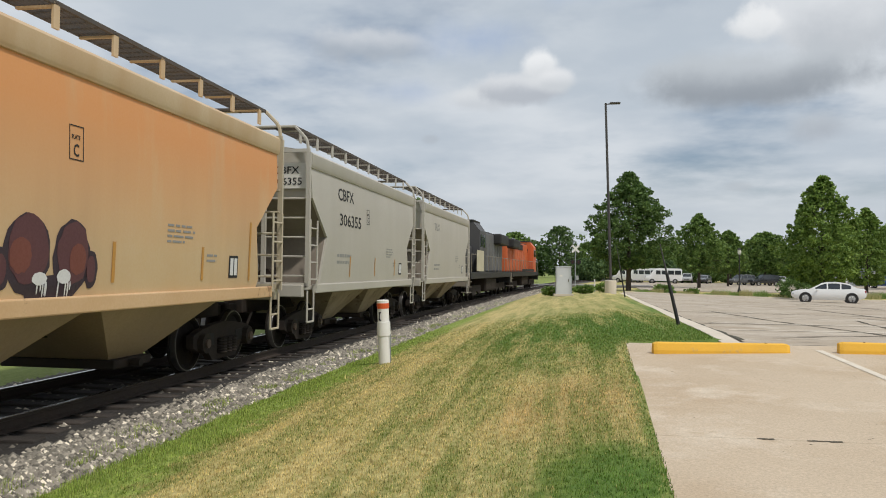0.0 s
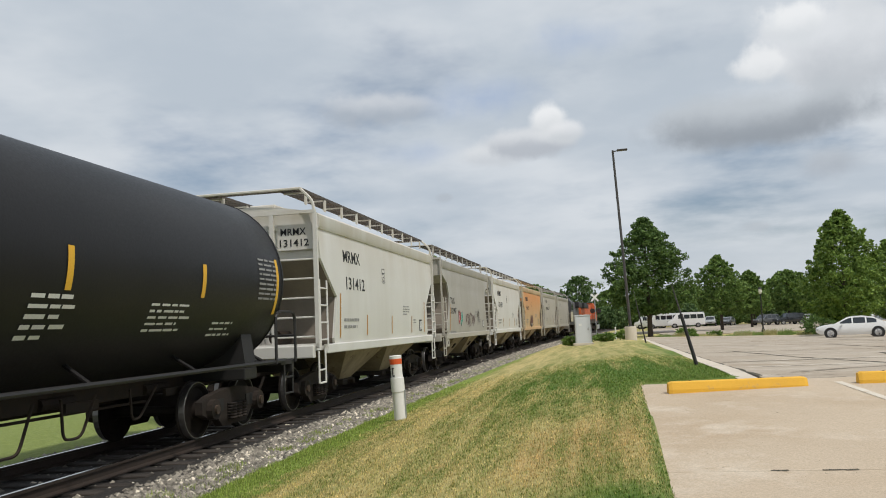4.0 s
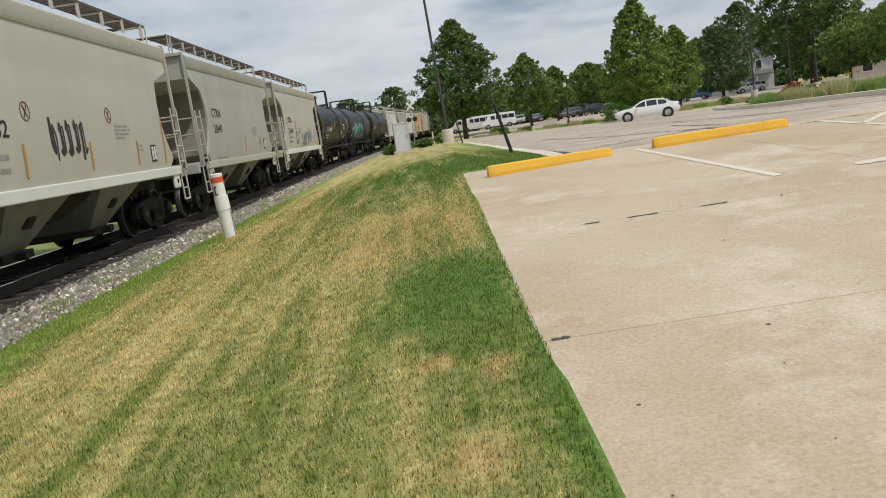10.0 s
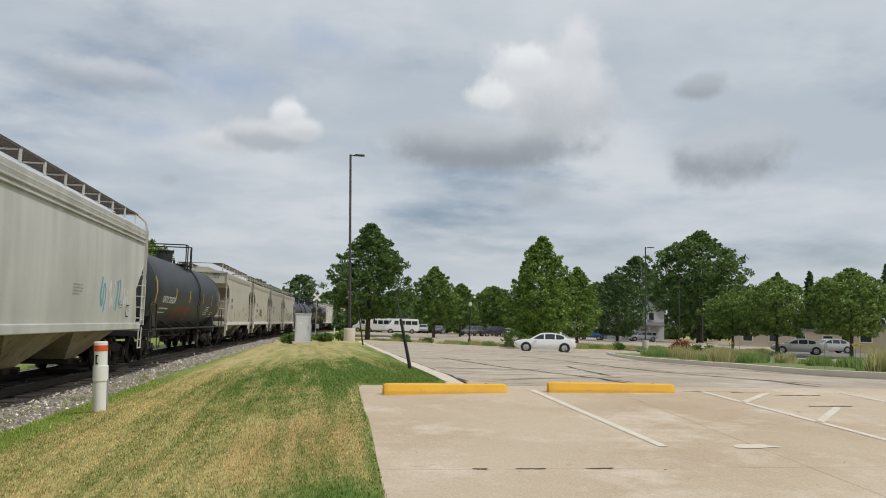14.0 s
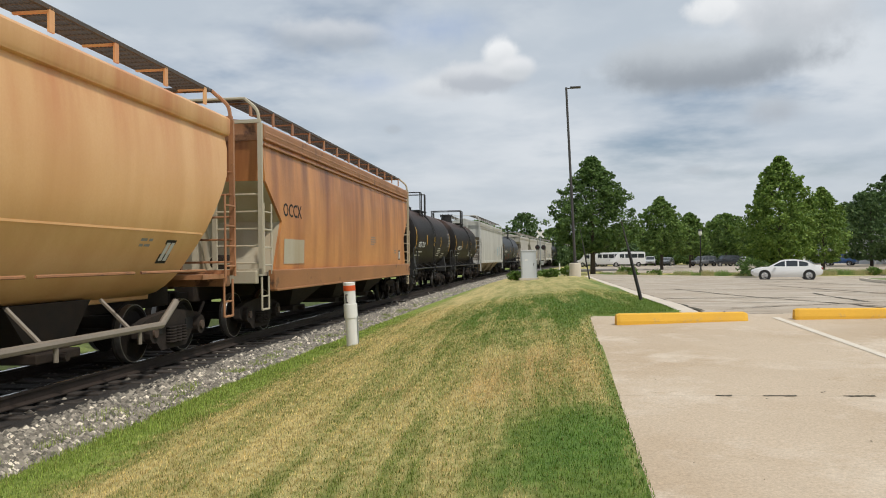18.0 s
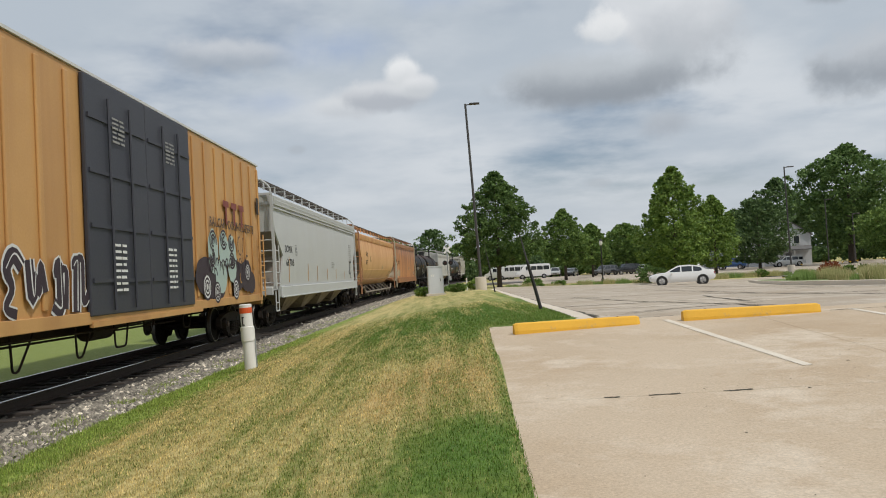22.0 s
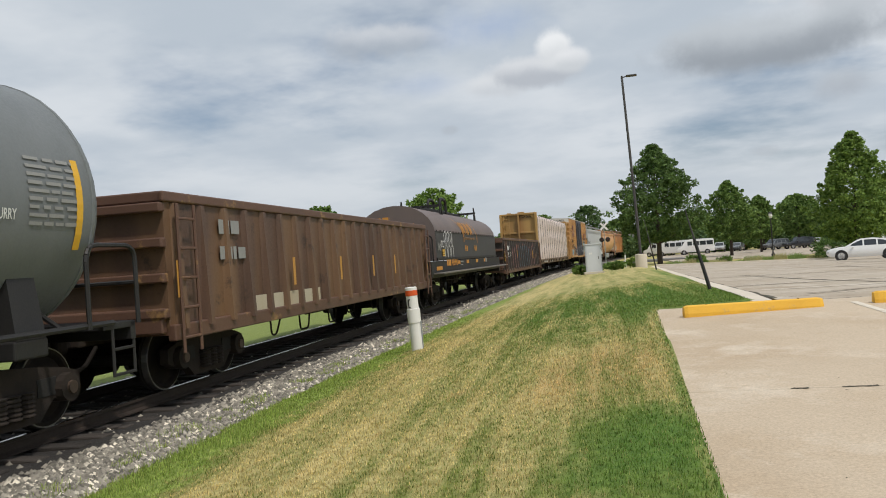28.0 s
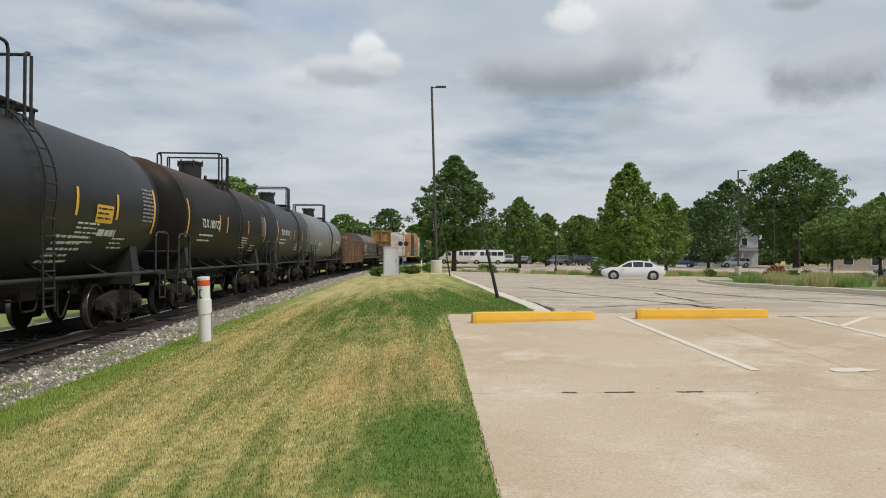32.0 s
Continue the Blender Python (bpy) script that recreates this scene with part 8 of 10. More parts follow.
tank_bars([0.7, 0.6, 0.65], c, 3.07, 2.40, M_INK, 303, 0.035, 0.09)
tank_bars([1.4, 1.2, 1.3, 1.0, 1.2], c, 1.6, 1.85, M_WHITE, 301, 0.05, 0.11)
tank_bars([0.9], c, 3.3, 1.95, M_WHITE, 302, 0.14)


def locomotive(L, body_m, accent_m, label, cab_end, seed):
    """A hood-unit diesel: frame, fuel tank, hood, radiator wings, cab, nose, railings, three-axle trucks."""
    car = tagged(new("locomotive"), label, "locomotive", group="engines of the freight train")
    h = L / 2 - 0.6
    f = cab_end
    bm = bmesh.new()
    box(bm, (0, 0, 1.42), (3.0, 2 * h, 0.36), bev=0.02)
    part("frame", bm, M_BLACKRAIL, car)
    bm = bmesh.new()
    box(bm, (0, 0, 0.85), (2.6, 4.6, 0.85), bev=0.12)
    part("fuel_tank", bm, M_STEEL, car)
    bm = bmesh.new()
    y0, y1 = -f * (h - 0.9), f * (h - 5.2)
    box(bm, (0, (y0 + y1) / 2, 2.85), (1.85, abs(y1 - y0), 2.5), bev=0.08)
    part("hood", bm, body_m, car)
    bm = bmesh.new()
    box(bm, (0, (y0 + y1) / 2, 4.12), (1.7, abs(y1 - y0) - 0.1, 0.1), bev=0.03)
    part("hood_roof", bm, M_BLACKRAIL, car, "sooty black hood top")
    for k in range(9):
        bm = bmesh.new()
        yy = y0 + (y1 - y0) * (k + 0.5) / 9
        box(bm, (0.935, yy, 2.55), (0.04, abs(y1 - y0) / 9 - 0.12, 1.7), bev=0.01)
        part("hood_door", bm, body_m, car)
    bm = bmesh.new()
    box(bm, (0, y0 + f * 2.4, 3.82), (2.9, 4.4, 0.72), bev=0.1)
    part("radiator", bm, M_BLACKRAIL, car, "dark flared radiator housing")
    bm = bmesh.new()
    for k in range(3):
        lathe(bm, [(0.5, 4.18), (0.52, 4.3), (0.1, 4.31)], 16, Matrix.Translation((0, y0 + f * (1.2 + 1.3 * k), 0)))
    box(bm, (0, (y0 + y1) / 2 + f * 1.5, 4.2), (0.7, 1.6, 0.24), bev=0.05)
    part("roof_fans", bm, M_STEEL, car)
    yc = f * (h - 4.0)
    bm = bmesh.new()
    loft(bm, [[(x, yc + f * -1.2, z) for x, z in ((1.5, 1.6), (1.5, 3.9), (1.1, 4.45), (-1.1, 4.45), (-1.5, 3.9), (-1.5, 1.6))], [(x, yc + f * 1.2, z) for x, z in ((1.5, 1.6), (1.5, 3.9), (1.1, 4.40), (-1.1, 4.40), (-1.5, 3.9), (-1.5, 1.6))]])
    cab = part("cab", bm, accent_m, car)
    bm = bmesh.new()
    box(bm, (0, yc, 4.46), (2.3, 2.5, 0.1), bev=0.03)
    part("cab_roof", bm, M_BLACKRAIL, car, "black cab roof")
    for yy in (-0.55, 0.5):
        bm = bmesh.new()
        box(bm, (1.505, yc + yy, 3.35), (0.02, 0.8, 0.7), bev=0.005)
        part("window", bm, M_GLASS, cab, "dark cab window")
    bm = bmesh.new()
    for x in (-0.6, 0.6):
        box(bm, (x, yc - f * 1.21, 3.5), (0.7, 0.02, 0.6))
    part("rear_window", bm, M_GLASS, cab)
    bm = bmesh.new()
    box(bm, (0, f * (h - 1.8), 2.3), (2.2, 2.0, 1.5), bev=0.15)
    part("nose", bm, accent_m, car)
    for sx in (-1, 1):
        bm = bmesh.new()
        rods(bm, [(sx * 1.45, -h + 0.4, 2.55), (sx * 1.45, h - 0.4, 2.55)], 0.02, 6)
        for k in range(12):
            y = -h + 0.4 + (2 * h - 0.8) * k / 11
            rod(bm, (sx * 1.45, y, 1.58), (sx * 1.45, y, 2.55), 0.02, 6)
        part("hand_rail", bm, M_CREAMRAIL, car, "pale handrail")
    for sg in (-1, 1):
        bm = bmesh.new()
        for k in range(4):
            for sx in (-1, 1):
                box(bm, (sx * 1.25, sg * (h - 0.25 + 0.08 * (3 - k)), 0.55 + 0.28 * k), (0.5, 0.25, 0.04))
        box(bm, (0, sg * (h + 0.1), 1.2), (2.9, 0.08, 0.7), bev=0.02)
        part("steps", bm, M_CREAMRAIL if sg < 0 else M_BLACKRAIL, car)
        coupler(car, sg * L / 2, sg)
        t = link("truck", TRUCK["bolster"], M_STEEL, car)
        t.matrix_local = pose(0, sg * (L / 2 - 3.9), 0)
        bm = bmesh.new()
        for sx in (-1, 1):
            loft(bm, [[(sx * x, y, z) for y, z in ((-2.5, 0.45), (-2.4, 0.85), (2.4, 0.85), (2.5, 0.45), (2.2, 0.3), (0.9, 0.55), (0.5, 0.3), (-0.5, 0.3), (-0.9, 0.55), (-2.2, 0.3))] for x in (1.0, 1.14)])
        part("side_frame", bm, M_FRAME, t)
        for yy in (-2.0, 0, 2.0):
            for x, r in ((0.75, 0), (-0.75, 180)):
                w = link("wheel", TRUCK["wheel"], M_WHEEL, t)
                w.matrix_local = pose(x, yy, 0.457, 0, 0, r)
    car["h"] = h
    return car


M_GLASS = glass_material("window_glass")
M_CREAMRAIL = plain("rail_cream", (0.24, 0.21, 0.17), 0.6)
E_ORANGE = paint("engine_orange", (0.60, 0.125, 0.03), (0.44, 0.09, 0.03), streak=(0.40, 0.09, 0.03))
E_GREY = paint("engine_grey", (0.14, 0.14, 0.145), (0.09, 0.09, 0.095), streak=(0.10, 0.095, 0.09))
E_CAB = paint("cab_charcoal", (0.05, 0.05, 0.055), (0.08, 0.075, 0.07))
E_CREAM = paint("cab_cream", (0.55, 0.50, 0.36), (0.42, 0.38, 0.28))
c = locomotive(19.6, E_GREY, E_CAB, "grey diesel engine with its cream-trimmed cab facing back", -1, 1)
put(c, 59.7, 40.1)
patch("cream_panel", (1.503, -7.35, 1.65), 2.6, 1.15, E_CREAM, c, SIDE, "cream lower cab side")
patch("cream_nose", (-1.0, -9.06, 1.7), 2.0, 1.2, E_CREAM, c, REAR, "cream nose end")
c = locomotive(22.0, E_ORANGE, E_ORANGE, "orange and black diesel engine leading the train", 1, 0)
put(c, 81.7, 59.7)
patch("stripe", (1.51, -4.0, 1.62), 10.0, 0.22, M_INK, c)
patch("stripe", (0.962, -7.0, 3.5), 8.0, 0.5, M_INK, c)


def motions():
    """The whole train rolls along the line at a steady pace."""
    for car, s0 in TRAIN:
        rows = []
        for k in range(0, 33):
            x, y, p = track(s0 + SPEED * k)
            rows.append((float(k), pose(x, y, 0, 0, 0, -math.degrees(p))))
        walk(car, rows)

# ---- around the track and the lot ----
M_BARK = material("bark", (0.085, 0.065, 0.05), (0.05, 0.04, 0.03), 0.9, 0, 3, 20, 0.6, 0.6, stretch=(3, 3, 0.6))
LEAF = [leaf_material("leaf_dark", (0.051, 0.100, 0.027), (0.159, 0.250, 0.068)), leaf_material("leaf_mid", (0.068, 0.132, 0.030), (0.217, 0.320, 0.076)),
        leaf_material("leaf_bright", (0.083, 0.155, 0.030), (0.265, 0.375, 0.080)), leaf_material("leaf_deep", (0.053, 0.100, 0.037), (0.148, 0.225, 0.076)),
        leaf_material("leaf_light", (0.085, 0.155, 0.033), (0.270, 0.370, 0.092))]


def crown_mesh(name, mat, centre_pts, size, seed, parent=None, kind=""):
    rng = np.random.default_rng(seed)
    P = np.asarray(centre_pts)
    n = len(P)
    a = rng.normal(size=(n, 3))
    a[:, 2] = np.abs(a[:, 2]) * 0.8
    a /= np.linalg.norm(a, axis=1)[:, None]
    b = np.cross(a, rng.normal(size=(n, 3)))
    b /= np.linalg.norm(b, axis=1)[:, None]
    s = size * rng.uniform(0.6, 1.35, (n, 1))
    v = np.stack([P + a * s, P + b * s * 0.62, P - a * s, P - b * s * 0.62], 1)
    me = bpy.data.meshes.new(name)
    me.vertices.add(4 * n)
    me.vertices.foreach_set("co", v.ravel())
    me.loops.add(4 * n)
    me.loops.foreach_set("vertex_index", np.arange(4 * n, dtype=np.int32))
    me.polygons.add(n)
    me.polygons.foreach_set("loop_start", np.arange(0, 4 * n, 4, dtype=np.int32))
    me.update(calc_edges=True)
    return link(name, me, mat, parent)


def tree(x, y, h, w, label, seed, leaf=0, shape="oval", trunk=0.14, z=None, leaves=5200, size=0.20, lift=0.16):
    """A tree: tapering trunk, limbs, and a crown of many leaf sprays gathered in uneven clumps."""
    z = -0.25 if z is None else z
    rng = np.random.default_rng(seed)
    root = tagged(new("tree"), label, "tree")
    root.matrix_world = pose(x, y, z)
    bm = bmesh.new()
    rod(bm, (0, 0, -0.3), (0.05, 0, h * 0.45), 0.024 * h * (trunk / 0.14), 9, 0.012 * h)
    rod(bm, (0.05, 0, h * 0.45), (0, 0, h * 0.88), 0.012 * h, 7, 0.003 * h)
    part("trunk", bm, M_BARK, root)
    clumps = []
    k = 0
    n_cl = 400
    leaves = int(leaves * (3.2 if y < 115 and z > -0.3 else 2.1))
    size *= 0.66 if y < 115 else 0.8
    while len(clumps) < n_cl and k < 4000:
        k += 1
        t = rng.random()
        if shape == "cone":
            r = (1 - t) ** 0.75 * (0.30 + 0.70 * min(1, t / 0.16)) + 0.05
        elif shape == "maple":
            r = lerp(t, (0, 0.10, 0.32, 0.6, 0.82, 1.0), (0.45, 0.8, 1.0, 0.78, 0.45, 0.06))
        elif shape == "round":
            r = math.sin(math.pi * (0.12 + 0.84 * t)) ** 0.6
        elif shape == "spread":
            r = (0.55 + 0.45 * math.sin(math.pi * (0.05 + 0.85 * t))) * (1 if t < 0.75 else (1 - t) * 4 * 0.9 + 0.1)
        else:
            r = math.sin(math.pi * (0.14 + 0.84 * t) ** 0.85) ** 0.75
        a = rng.uniform(0, 2 * math.pi)
        q = math.sqrt(rng.uniform(0.12, 1.0))
        wob = 1 + 0.14 * math.sin(3 * a + seed + 5 * t) + rng.uniform(-0.14, 0.20)
        clumps.append((w / 2 * r * q * wob * math.cos(a), w / 2 * r * q * wob * math.sin(a), h * (lift + (1 - lift) * t * 0.97), rng.uniform(0.032, 0.072) * w * (0.55 + 0.45 * r)))
    clumps.append((0, 0, h * 0.96, 0.06 * w))
    bm = bmesh.new()
    for c in clumps[:16]:
        rod(bm, (0, 0, max(h * lift * 0.9, c[2] - 0.28 * h * rng.random())), c[:3], 0.006 * h, 5, 0.002 * h)
    part("branchwork", bm, M_BARK, root)
    C = np.array(clumps)
    idx = rng.integers(0, len(C), leaves)
    d = rng.normal(size=(leaves, 3))
    d /= np.linalg.norm(d, axis=1)[:, None]
    d *= rng.uniform(0.35, 1.12, (leaves, 1))
    d[:, 2] *= 0.7
    P = C[idx, :3] + d * C[idx, 3:4]
    # some of the leaves fill the crown's own outline between the clumps
    m = leaves // 4
    tt = rng.random(m)
    if shape == "cone":
        rr = (1 - tt) ** 0.75 * (0.30 + 0.70 * np.minimum(1, tt / 0.16)) + 0.03
    elif shape == "maple":
        rr = np.interp(tt, (0, 0.10, 0.32, 0.6, 0.82, 1.0), (0.45, 0.8, 1.0, 0.78, 0.45, 0.06))
    elif shape == "spread":
        rr = (0.55 + 0.45 * np.sin(math.pi * (0.05 + 0.85 * tt))) * np.where(tt < 0.75, 1, (1 - tt) * 3.6 + 0.1)
    else:
        rr = np.sin(math.pi * (0.12 + 0.84 * tt)) ** 0.65
    aa = rng.uniform(0, 2 * math.pi, m)
    qq = np.sqrt(rng.uniform(0.08, 0.8, m)) * (1 + 0.12 * np.sin(3 * aa + seed + 5 * tt))
    P[:m] = np.stack([w / 2 * rr * qq * np.cos(aa), w / 2 * rr * qq * np.sin(aa), h * (lift + (1 - lift) * tt * 0.96)], -1)
    P[:, 2] = np.maximum(P[:, 2], h * lift * 0.75)
    crown_mesh("crown", LEAF[leaf], P, size, seed, root)
    return root


def shrub(x, y, h, w, label, seed, leaf=1, z=None, n=900, size=0.09, category="shrub", name="shrub", mat=None):
    rng = np.random.default_rng(seed)
    root = tagged(new(name), label, category)
    root.matrix_world = pose(x, y, ground_z(x, y) if z is None else z)
    bm = bmesh.new()
    for k in range(6):
        a = k * 1.05
        rod(bm, (0, 0, -0.05), (0.3 * w * math.cos(a), 0.3 * w * math.sin(a), h * 0.7), 0.02, 5, 0.006)
    tagged(part("stem_cluster", bm, M_BARK, root), kind="stuff")
    d = rng.normal(size=(n, 3))
    d /= np.linalg.norm(d, axis=1)[:, None]
    lump = 1 + 0.2 * np.sin(4 * d[:, :1] + seed) + 0.15 * np.sin(7 * d[:, 1:2])
    d = d * lump * rng.uniform(0.45, 1.0, (n, 1)) * np.array([w / 2, w / 2, h / 2]) + np.array([0, 0, h / 2])
    d[:, 2] = np.maximum(d[:, 2], 0.02)
    crown_mesh("foliage", mat or LEAF[leaf], d, size, seed, root)
    return root


tree(2.6, 85.1, 12.4, 8.9, "broad dark green maple with dense foliage beside the lot", 1, 0, "maple", leaves=9500, size=0.21, z=-0.1, lift=0.17)
tree(11.8, 104.5, 9.5, 7.0, "green maple with a pointed crown over mulch", 2, 1, "maple", leaves=6000, size=0.21, lift=0.22)
tree(17.4, 119, 8.1, 6.2, "rounded green tree behind the parked cars", 3, 1, "maple", leaves=4200, size=0.24, lift=0.24)
tree(25.9, 138, 8.8, 7.2, "rounded green tree at the far lot", 4, 1, "round", leaves=4200, size=0.26, lift=0.26)
tree(21.0, 141, 7.2, 5.4, "small green tree at the far lot", 41, 1, "round", leaves=2600, size=0.26, lift=0.28)
tree(32.0, 136, 7.6, 5.6, "small green tree at the far lot", 42, 1, "round", leaves=2600, size=0.26, lift=0.28)
tree(19.5, 77.8, 11.1, 7.3, "tall green linden with a pointed top", 5, 2, "maple", leaves=9000, size=0.2, lift=0.08)
tree(27.2, 91.2, 9.2, 5.6, "bright green pointed tree beside a taller one", 6, 2, "maple", leaves=5200, size=0.21, lift=0.1)
tree(39.9, 113.4, 10.0, 9.2, "dark round tree by the houses", 7, 3, "round", leaves=5600, size=0.25, lift=0.1)
tree(53.0, 140.5, 15.5, 10.5, "tall dark tree behind the houses", 8, 3, "spread", leaves=5200, size=0.32)
tree(54.8, 118.1, 17.7, 14.6, "very large spreading shade tree by the houses", 9, 0, "spread", leaves=11000, size=0.3, trunk=0.2)
tree(35.5, 69.7, 5.7, 5.0, "low spreading crabapple tree by the parking", 10, 4, "spread", leaves=3600, size=0.17, lift=0.28)
tree(36.8, 64.4, 6.8, 6.2, "low spreading crabapple tree beside parked cars", 11, 4, "spread", leaves=5200, size=0.17, lift=0.26)
tree(41.0, 60.5, 7.4, 6.6, "low spreading crabapple tree at the lot corner", 12, 4, "spread", leaves=5600, size=0.17, lift=0.26)
tree(48.0, 58.0, 7.2, 6.6, "low spreading crabapple tree at the lot corner", 13, 4, "spread", leaves=4600, size=0.17, lift=0.26)
for i, (x, y, h) in enumerate(((79.7, 139, 13.5), (84.2, 136, 13.6), (95, 130, 15.0))):
    tree(x, y, h, 4.2, "dark narrow conifer behind the buildings", 20 + i, 3, "cone", leaves=2200, size=0.3)
for i, (x, y, h, w) in enumerate(((-12.8, 238, 15.5, 12), (-22, 245, 11.5, 14), (-4, 246, 11.0, 13), (6, 250, 10.5, 13), (16, 215, 9.5, 12), (28, 220, 9.5, 13), (42, 225, 11, 15), (-34, 240, 10, 15), (62, 190, 13, 14), (72, 170, 14, 14), (86, 165, 12, 14), (100, 150, 12, 14), (36, 180, 8.5, 9), (20, 185, 8.0, 9), (12, 190, 9.0, 11), (-46, 250, 9, 14), (66, 140, 13, 12), (44, 160, 11, 11))):
    tree(x, y, h, w, "distant dark green tree at the edge of the town", 50 + i, (3, 0, 1)[i % 3], "round", leaves=2400, size=0.5, lift=0.05)
tree(-33.8, 136, 14.8, 12.0, "leafy tree beyond the far side of the track", 70, 2, "round", leaves=6000, size=0.32)
tree(-75.1, 185, 17.6, 13.0, "distant leafy tree across the field", 71, 1, "round", leaves=3600, size=0.45)
tree(-19.5, 176, 10.5, 9.0, "leafy tree beyond the far side of the track", 72, 1, "round", leaves=3000, size=0.36)

# beds of tall grass and perennials
M_TALL = leaf_material("tall_grass", (0.26, 0.29, 0.10), (0.58, 0.49, 0.26))
M_GREENB = leaf_material("bed_green", (0.12, 0.20, 0.045), (0.32, 0.42, 0.13))
M_FLOWER = leaf_material("red_brown_flowers", (0.20, 0.04, 0.02), (0.30, 0.12, 0.05))
rt = random.Random(77)


def tuft(x, y, h, w, seed, mat, n=420):
    """A clump of upright blades."""
    rng = np.random.default_rng(seed)
    root = tagged(new("grass_clump"), "clump of tall ornamental grass in a planting bed", "grass clump", group="planting bed")
    root.matrix_world = pose(x, y, bed_z(x, y))
    a, r = rng.uniform(0, 6.28, n), w / 2 * np.sqrt(rng.random(n))
    bx, by = r * np.cos(a), r * np.sin(a)
    hh = h * rng.uniform(0.5, 1.05, n)
    lean = rng.normal(size=(n, 2)) * 0.18 * h
    wd = rng.uniform(0.012, 0.03, n)
    v = np.stack([np.stack([bx - wd, by, np.zeros(n)], -1), np.stack([bx + wd, by, np.zeros(n)], -1), np.stack([bx + lean[:, 0], by + lean[:, 1], hh], -1)], 1)
    me = bpy.data.meshes.new("foliage")
    me.vertices.add(3 * n)
    me.vertices.foreach_set("co", v.ravel())
    me.loops.add(3 * n)
    me.loops.foreach_set("vertex_index", np.arange(3 * n, dtype=np.int32))
    me.polygons.add(n)
    me.polygons.foreach_set("loop_start", np.arange(0, 3 * n, 3, dtype=np.int32))
    me.update(calc_edges=True)
    link("foliage", me, mat, root)


def bed_z(x, y):
    return lot_z(x, min(y, 66)) + 0.1 if y < 67 else -0.2


for k in range(46):
    x = 3.0 + k * 0.78 + rt.uniform(-0.3, 0.3)
    y = 68.5 + rt.uniform(-1.2, 2.5)
    if rt.random() < 0.8:
        tuft(x, y, rt.uniform(0.3, 0.6), rt.uniform(1.0, 1.8), k, (M_GREENB, M_GREENB, M_TALL)[k % 3], 260)
    else:
        shrub(x, y, rt.uniform(0.35, 0.65), rt.uniform(0.8, 1.4), "low green shrub in the planting strip", k, 1, z=bed_z(x, y), n=500)
for k in range(11):
    tree(-3.0 + 7.2 * k, 162 + 5 * math.sin(k * 2.1), 4.6 + 1.4 * math.sin(k * 1.7), 9.5, "dense dark thicket behind the far lot", 400 + k, (3, 0)[k % 2], "round", leaves=2600, size=0.34, lift=0.02)
shrub(14.6, 66.5, 1.35, 2.6, "rounded dark green shrub behind the white sedan", 91, 0, z=-0.1, n=1500)
shrub(5.2, 72.0, 0.8, 1.6, "rounded green shrub in the planting strip", 92, 1, z=-0.15, n=1000)
shrub(-3.5, 55.6, 0.7, 1.1, "low green shrub beside the metal cabinet", 93, 1, n=700)
shrub(-1.3, 55.9, 0.6, 1.7, "low green shrub beside the metal cabinet", 94, 1, n=900)
shrub(0.0, 56.8, 0.7, 1.2, "low green shrub near the crossing", 95, 2, n=500)

# raised bed with its kerb along the right of the lot
KERB = ((18.6, 55.0), (15.5, 44.0), (13.55, 35.0), (13.6, 32.0), (13.9, 27.0), (13.5, 22.6), (13.2, 19.6), (13.1, 15.5))
kerb_root = None


def make_bed():
    bm = bmesh.new()
    prof = ((0.0, -0.1), (0.02, 0.15), (0.16, 0.16), (0.18, 0.02))
    rows = []
    for (ax, ay), (bx, by) in zip(KERB, KERB[1:]):
        for k in range(4):
            x, y = ax + (bx - ax) * k / 4, ay + (by - ay) * k / 4
            rows.append([(x + u, y, lot_z(x, y) + v) for u, v in prof])
    x, y = KERB[-1]
    rows.append([(x + u, y, lot_z(x, y) + v) for u, v in prof])
    loft(bm, rows, closed=True)
    tagged(part("kerb", bm, M_KERB), "pale concrete kerb round a planting bed", "kerb", kind="structure")
    ys = [15.5 + i * 2.0 for i in range(20)]
    xk = lambda y: lerp(-y, [-p[1] for p in KERB], [p[0] for p in KERB]) + 0.17
    slab("bed_lawn", M_LAWN2, [xk, lambda y: xk(y) + 2, lambda y: xk(y) + 6, lambda y: xk(y) + 12], ys, lambda x, y: lot_z(x, y) + 0.12, 0.3, "green planting bed beside the lot", "planting bed")


M_LAWN2 = material("bed_grass", (0.12, 0.18, 0.045), (0.17, 0.19, 0.07), 0.9, 0, 2.0, 40, 0.6, 0.4, spots=(0.26, 0.22, 0.11))
make_bed()
for k in range(44):
    y = 20 + 26 * rt.random()
    xk = lerp(-y, [-p[1] for p in KERB], [p[0] for p in KERB])
    x = xk + 1.6 + 5.5 * rt.random()
    mat = (M_TALL, M_GREENB, M_GREENB)[k % 3]
    tuft(x, y, rt.uniform(0.25, 0.5) * (1.6 if mat is M_TALL else 1), rt.uniform(0.7, 1.5), 200 + k, mat, 420)
for k in range(5):
    tuft(13.4 + rt.uniform(0, 0.9), 12.4 + 0.5 * k, rt.uniform(0.5, 0.8), 1.0, 260 + k, M_GREENB, 520)
shrub(25.0, 57.0, 1.0, 1.9, "red-brown flowering shrub in the planting bed", 96, 1, z=-0.1, n=800, mat=M_FLOWER)
